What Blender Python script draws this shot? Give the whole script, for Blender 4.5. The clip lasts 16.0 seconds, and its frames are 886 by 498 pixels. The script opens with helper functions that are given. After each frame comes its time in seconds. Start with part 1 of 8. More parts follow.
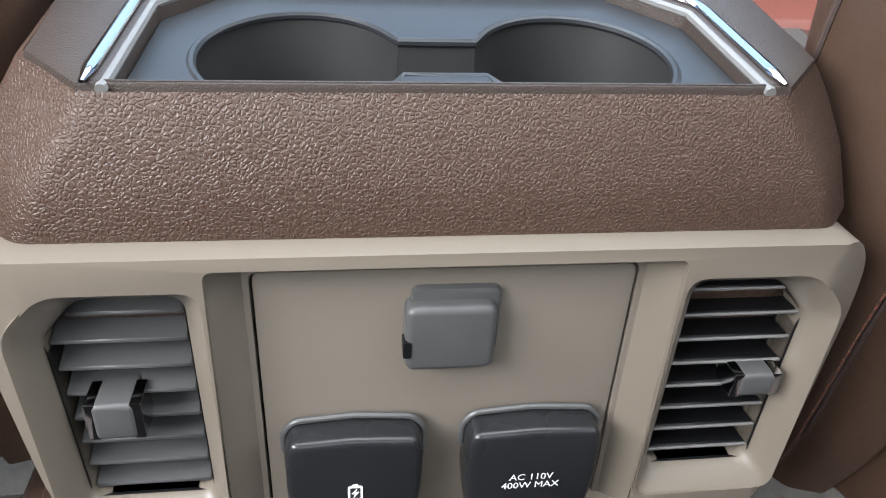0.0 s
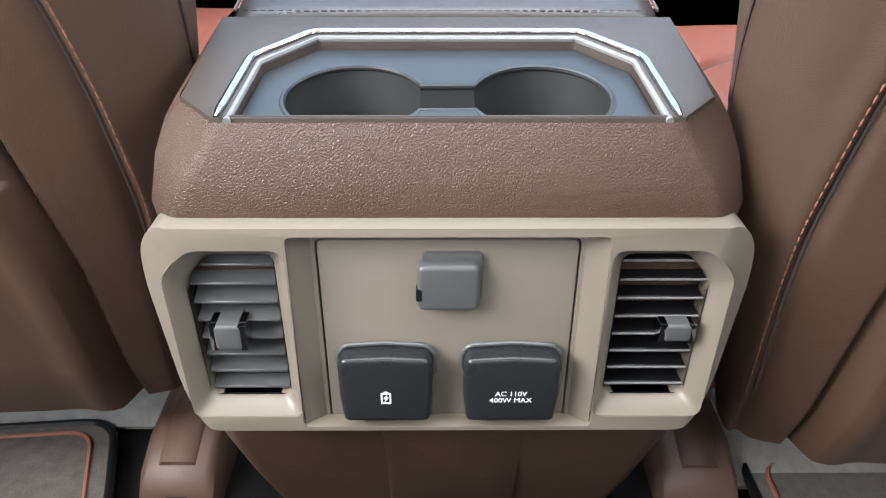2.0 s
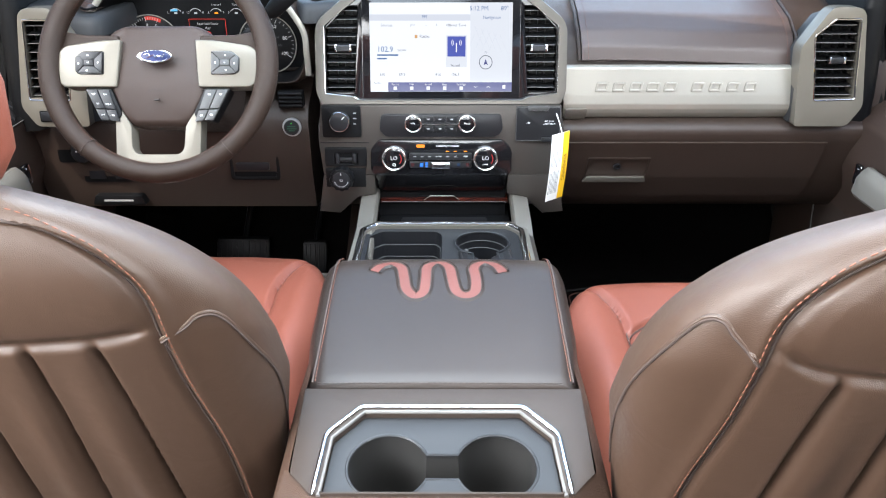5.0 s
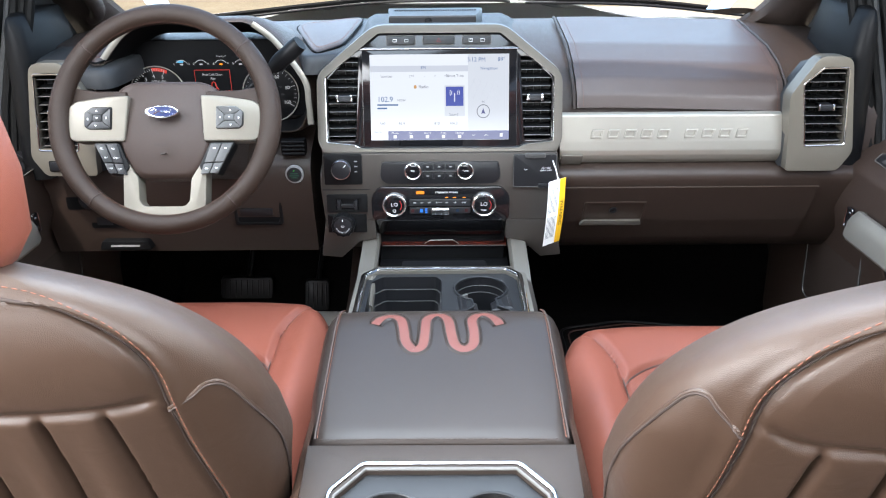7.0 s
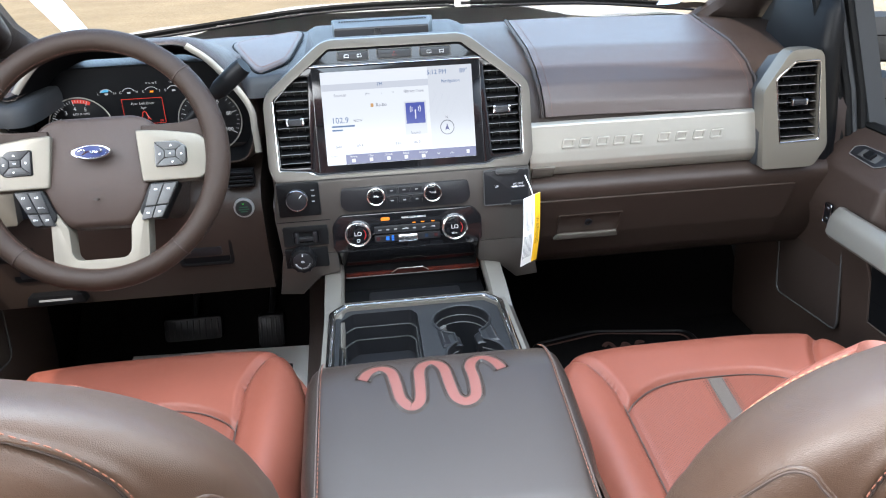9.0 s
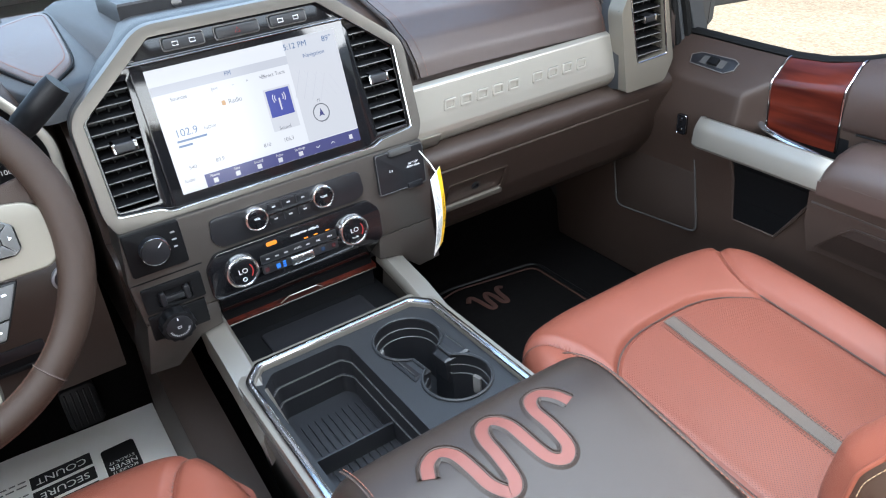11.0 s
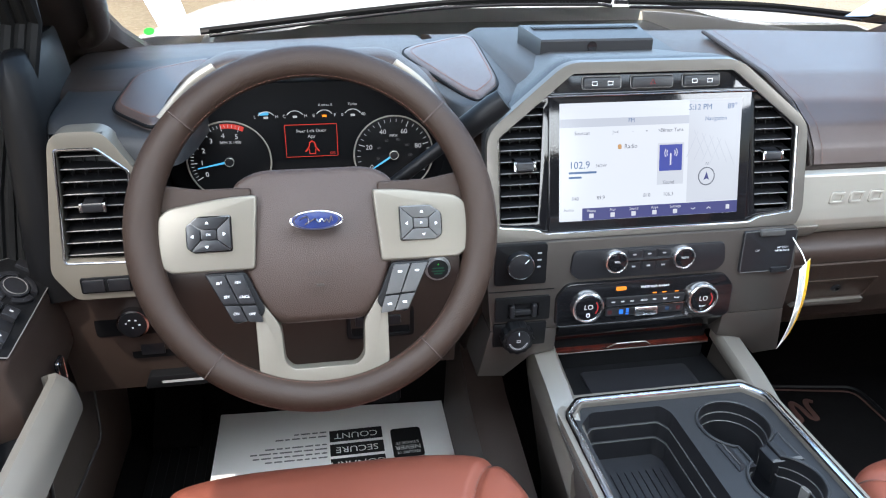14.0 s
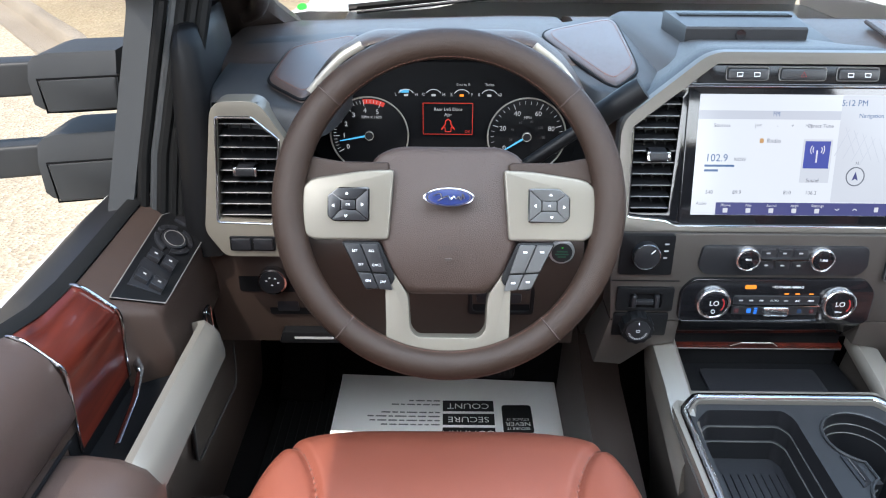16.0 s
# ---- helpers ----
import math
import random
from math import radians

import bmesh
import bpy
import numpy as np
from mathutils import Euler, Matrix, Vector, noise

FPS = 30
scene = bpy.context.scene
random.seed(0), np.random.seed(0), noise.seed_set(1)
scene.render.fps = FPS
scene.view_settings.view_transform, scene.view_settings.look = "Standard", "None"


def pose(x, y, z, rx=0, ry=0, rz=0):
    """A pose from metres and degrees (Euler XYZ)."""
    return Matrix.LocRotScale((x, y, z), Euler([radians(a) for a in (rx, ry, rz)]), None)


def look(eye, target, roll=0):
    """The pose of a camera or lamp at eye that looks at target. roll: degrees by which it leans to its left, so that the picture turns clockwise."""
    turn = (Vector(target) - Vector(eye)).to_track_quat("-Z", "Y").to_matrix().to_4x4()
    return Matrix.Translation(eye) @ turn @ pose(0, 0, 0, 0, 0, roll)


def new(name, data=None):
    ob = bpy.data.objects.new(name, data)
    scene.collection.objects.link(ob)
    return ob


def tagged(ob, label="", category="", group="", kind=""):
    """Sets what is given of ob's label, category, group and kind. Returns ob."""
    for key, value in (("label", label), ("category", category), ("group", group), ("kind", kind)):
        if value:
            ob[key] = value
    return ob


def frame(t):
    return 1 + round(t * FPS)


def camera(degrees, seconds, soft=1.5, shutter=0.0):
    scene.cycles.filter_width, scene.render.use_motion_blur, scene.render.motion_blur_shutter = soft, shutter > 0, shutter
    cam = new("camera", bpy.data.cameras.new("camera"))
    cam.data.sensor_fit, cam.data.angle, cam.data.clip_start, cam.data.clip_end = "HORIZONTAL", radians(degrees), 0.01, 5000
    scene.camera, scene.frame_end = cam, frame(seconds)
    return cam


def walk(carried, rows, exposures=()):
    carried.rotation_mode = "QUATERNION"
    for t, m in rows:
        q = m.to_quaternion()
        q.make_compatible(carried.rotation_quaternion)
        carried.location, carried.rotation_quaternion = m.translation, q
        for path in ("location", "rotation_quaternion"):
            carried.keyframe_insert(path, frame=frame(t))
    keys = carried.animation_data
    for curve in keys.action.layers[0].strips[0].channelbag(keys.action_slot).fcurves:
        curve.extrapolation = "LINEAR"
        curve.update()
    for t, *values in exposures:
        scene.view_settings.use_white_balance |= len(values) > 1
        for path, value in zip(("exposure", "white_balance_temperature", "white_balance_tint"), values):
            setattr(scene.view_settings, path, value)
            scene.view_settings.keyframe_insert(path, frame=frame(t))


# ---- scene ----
cam = camera(61.2, 16.0, soft=1.1)
PATH = [
    (0, (-0.034, 0.012, 0.442), (0.228, 1.704, -0.592), 3.3),
    (0.5, (-0.003, -0.045, 0.465), (0.06, 1.687, -0.533), 1.2),
    (1, (0.004, -0.087, 0.482), (0.037, 1.638, -0.53), 1.2),
    (1.5, (-0.001, -0.108, 0.492), (0.03, 1.614, -0.524), 0.6),
    (2, (0.001, -0.117, 0.496), (0.011, 1.611, -0.511), 0.1),
    (2.5, (0.001, -0.127, 0.503), (0.0, 1.605, -0.497), -0.1),
    (3, (0.006, -0.155, 0.555), (-0.012, 1.582, -0.436), -0.6),
    (3.5, (0.008, -0.196, 0.647), (-0.002, 1.552, -0.325), -0.4),
    (4, (0.01, -0.235, 0.745), (0.0, 1.531, -0.193), -0.3),
    (4.5, (0.01, -0.267, 0.816), (-0.001, 1.522, -0.078), -0.2),
    (5, (0.01, -0.282, 0.87), (0.001, 1.527, 0.018), -0.1),
    (5.2, (0.015, -0.282, 0.885), (0.001, 1.533, 0.044), -0.4),
    (7.5, (0.016, -0.29, 0.923), (0.001, 1.544, 0.125), -0.6),
    (8, (0.014, -0.29, 0.925), (0.014, 1.546, 0.13), -0.8),
    (8.2, (0.012, -0.288, 0.923), (0.021, 1.549, 0.131), -0.8),
    (10.3, (-0.241, 0.13, 0.947), (0.401, 1.764, -0.01), -6.5),
    (10.5, (-0.267, 0.152, 0.952), (0.448, 1.731, -0.047), -6.4),
    (11, (-0.315, 0.179, 0.951), (0.587, 1.643, -0.069), -4.9),
    (11.5, (-0.345, 0.185, 0.949), (0.697, 1.584, -0.03), -3.1),
    (12, (-0.366, 0.189, 0.945), (0.728, 1.569, -0.004), -2.2),
    (12.5, (-0.378, 0.198, 0.943), (0.692, 1.611, 0.017), -1.3),
    (13, (-0.417, 0.21, 0.949), (0.452, 1.773, 0.053), -0.4),
    (13.5, (-0.442, 0.21, 0.948), (0.116, 1.921, 0.076), 0.2),
    (14, (-0.451, 0.208, 0.953), (-0.136, 1.979, 0.08), 0.8),
    (14.5, (-0.452, 0.191, 0.959), (-0.289, 1.978, 0.074), 1.0),
    (15, (-0.455, 0.189, 0.961), (-0.38, 1.972, 0.059), 0.9),
    (15.5, (-0.459, 0.191, 0.961), (-0.439, 1.968, 0.044), 0.6),
    (16, (-0.459, 0.189, 0.965), (-0.466, 1.961, 0.036), 0.4),
]
walk(cam, [(t, look(eye, target, roll)) for t, eye, target, roll in PATH],
     exposures=[(0, 0.76, 6400, 10), (0.7, 0.93, 6450, 10), (2.0, 1.06, 6450, 10), (2.8, 1.17, 6500, 10), (3.5, 1.24, 6600, 10), (4.5, 1.21, 6650, 10), (5.2, 1.10, 6600, 10), (7.3, 0.98, 6500, 10), (10.3, 0.95, 6500, 10), (13, 0.94, 6450, 10), (16, 0.94, 6400, 10)])

# ---- world, sun and exposure ----
world = bpy.data.worlds.new("sky")
scene.world = world
world.use_nodes = True
wn = world.node_tree
sky = wn.nodes.new("ShaderNodeTexSky")
sky.sky_type = "NISHITA"
sky.sun_disc = False
sky.sun_elevation, sky.sun_rotation = radians(62), radians(205)
sky.air_density, sky.dust_density = 1.0, 2.5
wn.nodes["Background"].inputs["Strength"].default_value = 0.15
wn.links.new(sky.outputs[0], wn.nodes["Background"].inputs["Color"])
sun = new("sun", bpy.data.lights.new("sun", "SUN"))
sun.data.energy, sun.data.angle, sun.data.color = 3.0, radians(0.6), (1.0, 0.95, 0.87)
sun.matrix_world = pose(0, 0, 30, 28, 0, 180 - 205)
scene.view_settings.exposure = 0.9


def sky_lamp(name, eye, target, w, h, power, colour=(0.93, 0.97, 1.0), spread=180):
    """An area lamp for skylight at an opening of the cab, seen or assumed."""
    ob = new(name, bpy.data.lights.new(name, "AREA"))
    ob.data.shape, ob.data.size, ob.data.size_y, ob.data.energy, ob.data.color = "RECTANGLE", w, h, power, colour
    ob.data.spread = radians(spread)
    ob.matrix_world = look(eye, target)
    return ob


sky_lamp("windscreen_sky_light", (0.0, 1.13, 1.042), (0.0, 0.62, 0.182), 1.40, 0.44, 2.9, (0.42, 0.68, 1.0))
sky_lamp("windscreen_low_light", (0.0, 1.53, 0.802), (0.0, 1.02, -0.058), 1.44, 0.34, 2.4, (0.50, 0.74, 1.0))
# Unseen moonroof, assumed from the blue sheen on the armrest lid.
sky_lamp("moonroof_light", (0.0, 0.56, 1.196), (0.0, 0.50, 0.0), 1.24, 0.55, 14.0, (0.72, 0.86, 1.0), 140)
sky_lamp("rear_left_door_light", (-0.86, -0.28, 0.88), (0.0, 0.12, 0.42), 0.80, 0.46, 10.5, (0.94, 0.97, 1.0), 100)
sky_lamp("rear_right_door_light", (0.86, -0.28, 0.96), (-0.30, 0.28, 0.66), 0.74, 0.30, 2.0, (0.90, 0.96, 1.0), 75)
sky_lamp("left_window_light", (-0.84, 0.55, 0.98), (0.6, 0.90, 0.42), 0.50, 0.26, 4.5, (0.9, 0.95, 1.0))
sky_lamp("right_window_light", (0.84, 0.55, 0.98), (-0.60, 0.92, 0.42), 0.50, 0.26, 4.0, (0.9, 0.95, 1.0))
sky_lamp("rear_window_light", (0.0, -0.90, 0.90), (0.0, 0.2, 0.72), 1.2, 0.38, 1.6, (0.90, 0.96, 1.0), 75)
# Added overhead fill for the seat backs; no rear roof opening is known.
sky_lamp("rear_overhead_fill", (0.0, -0.06, 1.196), (0.0, -0.06, 0.0), 1.14, 0.42, 4.0, (0.92, 0.96, 1.0), 90)


# ---- materials ----
def material(name, colour, rough=0.5, metal=0.0, grain=0.0, scale=900.0, vary=0.12, spots=6.0, kind="noise", emit=0.0, coat=0.0, spec=0.30, crease=0.0):
    """A surface with two scales of colour variation and fine relief of the given kind."""
    m = bpy.data.materials.new(name)
    m.use_nodes = True
    nt = m.node_tree
    b = nt.nodes["Principled BSDF"]
    b.inputs["Roughness"].default_value = rough
    b.inputs["Metallic"].default_value = metal
    b.inputs["Coat Weight"].default_value = coat
    b.inputs["Coat Roughness"].default_value = 0.05 if rough < 0.3 else 0.25
    b.inputs["Specular IOR Level"].default_value = spec
    co = nt.nodes.new("ShaderNodeTexCoord")
    big = nt.nodes.new("ShaderNodeTexNoise")
    big.inputs["Scale"].default_value = spots
    big.inputs["Detail"].default_value = 4
    nt.links.new(co.outputs["Object"], big.inputs["Vector"])
    mix = nt.nodes.new("ShaderNodeMix")
    mix.data_type = "RGBA"
    c = Vector(colour)
    mix.inputs["A"].default_value = (*(c * (1 - vary)), 1)
    mix.inputs["B"].default_value = (*[min(1, v) for v in c * (1 + vary)], 1)
    nt.links.new(big.outputs["Fac"], mix.inputs["Factor"])
    nt.links.new(mix.outputs["Result"], b.inputs["Base Color"])
    if emit:
        b.inputs["Emission Color"].default_value = (*colour, 1)
        b.inputs["Emission Strength"].default_value = emit
    if grain:
        bump = nt.nodes.new("ShaderNodeBump")
        bump.inputs["Strength"].default_value = grain
        bump.inputs["Distance"].default_value = 0.0006
        if kind == "leather":
            v = nt.nodes.new("ShaderNodeTexVoronoi")
            v.feature = "DISTANCE_TO_EDGE"
            v.inputs["Scale"].default_value = scale
            wob = nt.nodes.new("ShaderNodeTexNoise")
            wob.inputs["Scale"].default_value = scale * 0.4
            add = nt.nodes.new("ShaderNodeVectorMath")
            add.operation = "MULTIPLY_ADD"
            add.inputs[1].default_value = (0.8 / scale,) * 3
            nt.links.new(co.outputs["Object"], wob.inputs["Vector"])
            nt.links.new(wob.outputs["Color"], add.inputs[0])
            nt.links.new(co.outputs["Object"], add.inputs[2])
            nt.links.new(add.outputs[0], v.inputs["Vector"])
            ramp = nt.nodes.new("ShaderNodeMapRange")
            ramp.inputs["From Max"].default_value = 0.28
            ramp.interpolation_type = "SMOOTHSTEP"
            nt.links.new(v.outputs["Distance"], ramp.inputs["Value"])
            nt.links.new(ramp.outputs[0], bump.inputs["Height"])
        else:
            f = nt.nodes.new("ShaderNodeTexNoise")
            f.inputs["Scale"].default_value = scale
            f.inputs["Detail"].default_value = 3
            nt.links.new(co.outputs["Object"], f.inputs["Vector"])
            nt.links.new(f.outputs["Fac"], bump.inputs["Height"])
        if crease:
            soft = nt.nodes.new("ShaderNodeTexNoise")
            soft.inputs["Scale"].default_value = 22
            soft.inputs["Detail"].default_value = 5
            soft.inputs["Distortion"].default_value = 1.5
            fold = nt.nodes.new("ShaderNodeBump")
            fold.inputs["Strength"].default_value = crease
            fold.inputs["Distance"].default_value = 0.006
            nt.links.new(co.outputs["Object"], soft.inputs["Vector"])
            nt.links.new(soft.outputs["Fac"], fold.inputs["Height"])
            nt.links.new(fold.outputs[0], bump.inputs["Normal"])
        nt.links.new(bump.outputs[0], b.inputs["Normal"])
        rr_ = nt.nodes.new("ShaderNodeMapRange")
        rr_.inputs["To Min"].default_value = max(0.02, rough - 0.07)
        rr_.inputs["To Max"].default_value = min(1, rough + 0.07)
        nt.links.new(big.outputs["Fac"], rr_.inputs["Value"])
        nt.links.new(rr_.outputs[0], b.inputs["Roughness"])
    return m


M = {}
M["brown"] = material("brown_leather", (0.046, 0.0252, 0.0158), 0.45, grain=0.22, scale=700, kind="leather", spots=5, crease=0.16, spec=0.50)
M["brown_grain"] = material("brown_grained_vinyl", (0.042, 0.0235, 0.0160), 0.46, spec=0.28, grain=0.50, scale=560, kind="leather", spots=8)
M["brown_dark"] = material("dark_brown_plastic", (0.024, 0.0165, 0.0135), 0.5, grain=0.3, scale=700, kind="leather")
M["door"] = material("dark_brown_door_skin", (0.034, 0.0225, 0.0180), 0.42, grain=0.28, scale=800, kind="leather")
M["dash"] = material("dark_brown_soft_plastic", (0.032, 0.0215, 0.0170), 0.42, grain=0.22, scale=800, kind="leather")
M["red"] = material("red_brown_leather", (0.178, 0.053, 0.034), 0.40, grain=0.22, scale=700, kind="leather", spots=7, vary=0.1, crease=0.10)
M["beige"] = material("champagne_satin_plastic", (0.113, 0.094, 0.074), 0.36, grain=0.04, scale=2500, vary=0.03)
M["silver"] = material("satin_champagne_metal_paint", (0.31, 0.288, 0.25), 0.34, metal=0.5, grain=0.03, scale=3000, vary=0.03)
M["bronze"] = material("taupe_metallic_paint", (0.058, 0.0505, 0.0450), 0.36, metal=0.45, grain=0.03, scale=3000, vary=0.04)
M["taupe"] = material("taupe_satin_plastic", (0.114, 0.096, 0.078), 0.40, grain=0.08, scale=2200, vary=0.05)
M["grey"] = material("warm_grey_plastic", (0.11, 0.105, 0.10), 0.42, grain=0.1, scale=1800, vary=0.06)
M["black"] = material("black_plastic", (0.005, 0.005, 0.0055), 0.42, grain=0.12, scale=1500, vary=0.1, spec=0.14)
M["slate"] = material("dark_slate_plastic", (0.010, 0.010, 0.0115), 0.36, grain=0.12, scale=1500, vary=0.08, spec=0.35)
M["gloss"] = material("gloss_black", (0.006, 0.006, 0.007), 0.07, vary=0.05, spec=0.5)
M["chrome"] = material("chrome", (0.50, 0.50, 0.51), 0.12, metal=1.0, vary=0.02)
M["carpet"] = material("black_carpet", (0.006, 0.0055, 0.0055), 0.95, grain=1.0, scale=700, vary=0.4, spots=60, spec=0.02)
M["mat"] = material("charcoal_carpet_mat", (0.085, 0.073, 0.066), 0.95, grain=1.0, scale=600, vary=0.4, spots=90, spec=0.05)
# Rear mat carpet again, with the footwell's shade put into the colour.
M["mat_dark"] = material("carpet_mat_shaded", (0.0060, 0.0055, 0.0055), 0.95, grain=1.0, scale=600, vary=0.4, spots=90, spec=0.02)
M["felt"] = material("grey_floor_felt", (0.17, 0.155, 0.14), 0.95, grain=1.0, scale=500, vary=0.35, spots=80)
M["thread_red"] = material("rust_thread", (0.19, 0.072, 0.046), 0.7, vary=0.1)
M["thread_tan"] = material("tan_thread", (0.30, 0.20, 0.12), 0.7, vary=0.1)
M["thread_dark"] = material("dark_thread", (0.05, 0.035, 0.03), 0.7, vary=0.1)
M["paper"] = material("white_paper", (0.82, 0.81, 0.78), 0.7, grain=0.1, scale=200, vary=0.03)
M["ink"] = material("black_ink", (0.012, 0.012, 0.012), 0.6)
M["ink_grey"] = material("grey_ink", (0.18, 0.18, 0.18), 0.6)
M["white_print"] = material("white_print", (0.75, 0.75, 0.75), 0.5)
M["yellow"] = material("yellow_card", (0.80, 0.45, 0.02), 0.5)
M["paint"] = material("white_car_paint", (0.80, 0.80, 0.79), 0.25, coat=0.6, vary=0.01)
M["headliner"] = material("light_headliner_cloth", (0.42, 0.38, 0.33), 0.95, grain=0.5, scale=900, vary=0.06)
M["rubber"] = material("black_rubber", (0.006, 0.006, 0.006), 0.6, grain=0.2, scale=600, spec=0.15)


def glass_material(name, colour):
    m = bpy.data.materials.new(name)
    m.use_nodes = True
    b = m.node_tree.nodes["Principled BSDF"]
    b.inputs["Base Color"].default_value = (*colour, 1)
    b.inputs["Transmission Weight"].default_value = 1.0
    b.inputs["Roughness"].default_value = 0.0
    b.inputs["IOR"].default_value = 1.01
    return m


M["glass"] = glass_material("clear_glass", (1.0, 1.0, 1.0))
M["tinted_glass"] = glass_material("dark_tinted_glass", (0.05, 0.055, 0.06))


def wood_material():
    """Dark red mahogany with long grain under gloss lacquer."""
    m = material("red_mahogany_lacquer", (0.11, 0.02, 0.01), 0.28, coat=0.35)
    nt = m.node_tree
    b = nt.nodes["Principled BSDF"]
    co = nt.nodes.new("ShaderNodeTexCoord")
    mp = nt.nodes.new("ShaderNodeMapping")
    mp.inputs["Scale"].default_value = (22, 3, 22)
    n = nt.nodes.new("ShaderNodeTexNoise")
    n.inputs["Scale"].default_value = 2.0
    n.inputs["Detail"].default_value = 6
    n.inputs["Distortion"].default_value = 0.5
    r = nt.nodes.new("ShaderNodeValToRGB")
    r.color_ramp.elements[0].position, r.color_ramp.elements[0].color = 0.35, (0.026, 0.0040, 0.0030, 1)
    r.color_ramp.elements[1].position, r.color_ramp.elements[1].color = 0.7, (0.088, 0.0145, 0.0075, 1)
    nt.links.new(co.outputs["Object"], mp.inputs["Vector"])
    nt.links.new(mp.outputs[0], n.inputs["Vector"])
    nt.links.new(n.outputs["Fac"], r.inputs["Fac"])
    nt.links.new(r.outputs["Color"], b.inputs["Base Color"])
    return m


M["wood"] = wood_material()


def ground_material(name, a, b_, c, scale):
    """Loose stony ground: three colours of grains over broad patches."""
    m = bpy.data.materials.new(name)
    m.use_nodes = True
    nt = m.node_tree
    b = nt.nodes["Principled BSDF"]
    b.inputs["Roughness"].default_value = 0.95
    co = nt.nodes.new("ShaderNodeTexCoord")
    v = nt.nodes.new("ShaderNodeTexVoronoi")
    v.inputs["Scale"].default_value = scale
    n = nt.nodes.new("ShaderNodeTexNoise")
    n.inputs["Scale"].default_value = 0.6
    n.inputs["Detail"].default_value = 8
    for node in (v, n):
        nt.links.new(co.outputs["Object"], node.inputs["Vector"])
    r = nt.nodes.new("ShaderNodeValToRGB")
    r.color_ramp.elements[0].color, r.color_ramp.elements[1].color = (*a, 1), (*b_, 1)
    e = r.color_ramp.elements.new(0.5)
    e.color = (*c, 1)
    nt.links.new(v.outputs["Color"], r.inputs["Fac"])
    mix = nt.nodes.new("ShaderNodeMix")
    mix.data_type, mix.blend_type = "RGBA", "MULTIPLY"
    mix.inputs["Factor"].default_value = 0.6
    r2 = nt.nodes.new("ShaderNodeValToRGB")
    r2.color_ramp.elements[0].position, r2.color_ramp.elements[0].color = 0.3, (0.62, 0.6, 0.58, 1)
    r2.color_ramp.elements[1].position = 0.7
    nt.links.new(n.outputs["Fac"], r2.inputs["Fac"])
    nt.links.new(r.outputs["Color"], mix.inputs["A"])
    nt.links.new(r2.outputs["Color"], mix.inputs["B"])
    nt.links.new(mix.outputs["Result"], b.inputs["Base Color"])
    bump = nt.nodes.new("ShaderNodeBump")
    bump.inputs["Distance"].default_value = 0.01
    nt.links.new(v.outputs["Distance"], bump.inputs["Height"])
    nt.links.new(bump.outputs[0], b.inputs["Normal"])
    return m


M["gravel"] = ground_material("tan_gravel", (0.36, 0.30, 0.215), (0.62, 0.55, 0.42), (0.50, 0.43, 0.315), 45)
M["concrete"] = ground_material("old_concrete", (0.36, 0.30, 0.22), (0.46, 0.40, 0.31), (0.41, 0.35, 0.27), 120)
M["soil"] = ground_material("dry_grass_and_soil", (0.30, 0.22, 0.14), (0.42, 0.34, 0.23), (0.33, 0.27, 0.16), 30)


def glow(name, colour, strength):
    """A lit display or lamp: dark when off."""
    m = material(name, (0.015, 0.015, 0.016), 0.12, vary=0.0)
    b = m.node_tree.nodes["Principled BSDF"]
    b.inputs["Emission Color"].default_value = (*colour, 1)
    b.inputs["Emission Strength"].default_value = strength
    return m


# ---- building helpers ----
def thing(name, x, y, z, label, category, group="", kind=""):
    ob = new(name)
    ob.location = (x, y, z)
    ob.empty_display_size = 0.02
    return tagged(ob, label, category, group, kind)


def world_at(ob):
    p = Vector((0, 0, 0))
    while ob:
        p = p + ob.location
        ob = ob.parent
    return p


def part(name, bm, mat, parent=None, label="", angle=38):
    """Links a bmesh, built in world metres, as one mesh object under a thing or a part."""
    me = bpy.data.meshes.new(name)
    bmesh.ops.recalc_face_normals(bm, faces=bm.faces)
    bm.to_mesh(me)
    bm.free()
    for m in mat if isinstance(mat, (list, tuple)) else [mat]:
        me.materials.append(M[m] if isinstance(m, str) else m)
    co = np.array([v.co for v in me.vertices])
    c = Vector((co.min(0) + co.max(0)) / 2)
    me.transform(Matrix.Translation(-c))
    me.shade_smooth()
    me.set_sharp_from_angle(angle=radians(angle))
    ob = new(name, me)
    ob.parent = parent
    ob.location = c - (world_at(parent) if parent else Vector((0, 0, 0)))
    if label:
        ob["label"] = label
    return ob


def single(name, bm, mat, label, category, group="", kind="", angle=38):
    """A thing that is one mesh."""
    return tagged(part(name, bm, mat, None, label, angle), label, category, group, kind)


def bev(bm, w, seg=2, ang=30):
    es = [e for e in bm.edges if len(e.link_faces) == 2 and e.calc_face_angle(0) > radians(ang)]
    bmesh.ops.bevel(bm, geom=es, offset=w, segments=seg, profile=0.6, affect="EDGES", clamp_overlap=True)
    return bm


def warp(bm, f):
    for v in bm.verts:
        v.co = f(v.co)
    return bm


def box(x0, y0, z0, x1, y1, z1, b=0.0, seg=2):
    bm = bmesh.new()
    bmesh.ops.create_cube(bm, size=1.0)
    for v in bm.verts:
        v.co = ((x0 + x1) / 2 + v.co.x * (x1 - x0), (y0 + y1) / 2 + v.co.y * (y1 - y0), (z0 + z1) / 2 + v.co.z * (z1 - z0))
    return bev(bm, b, seg) if b else bm


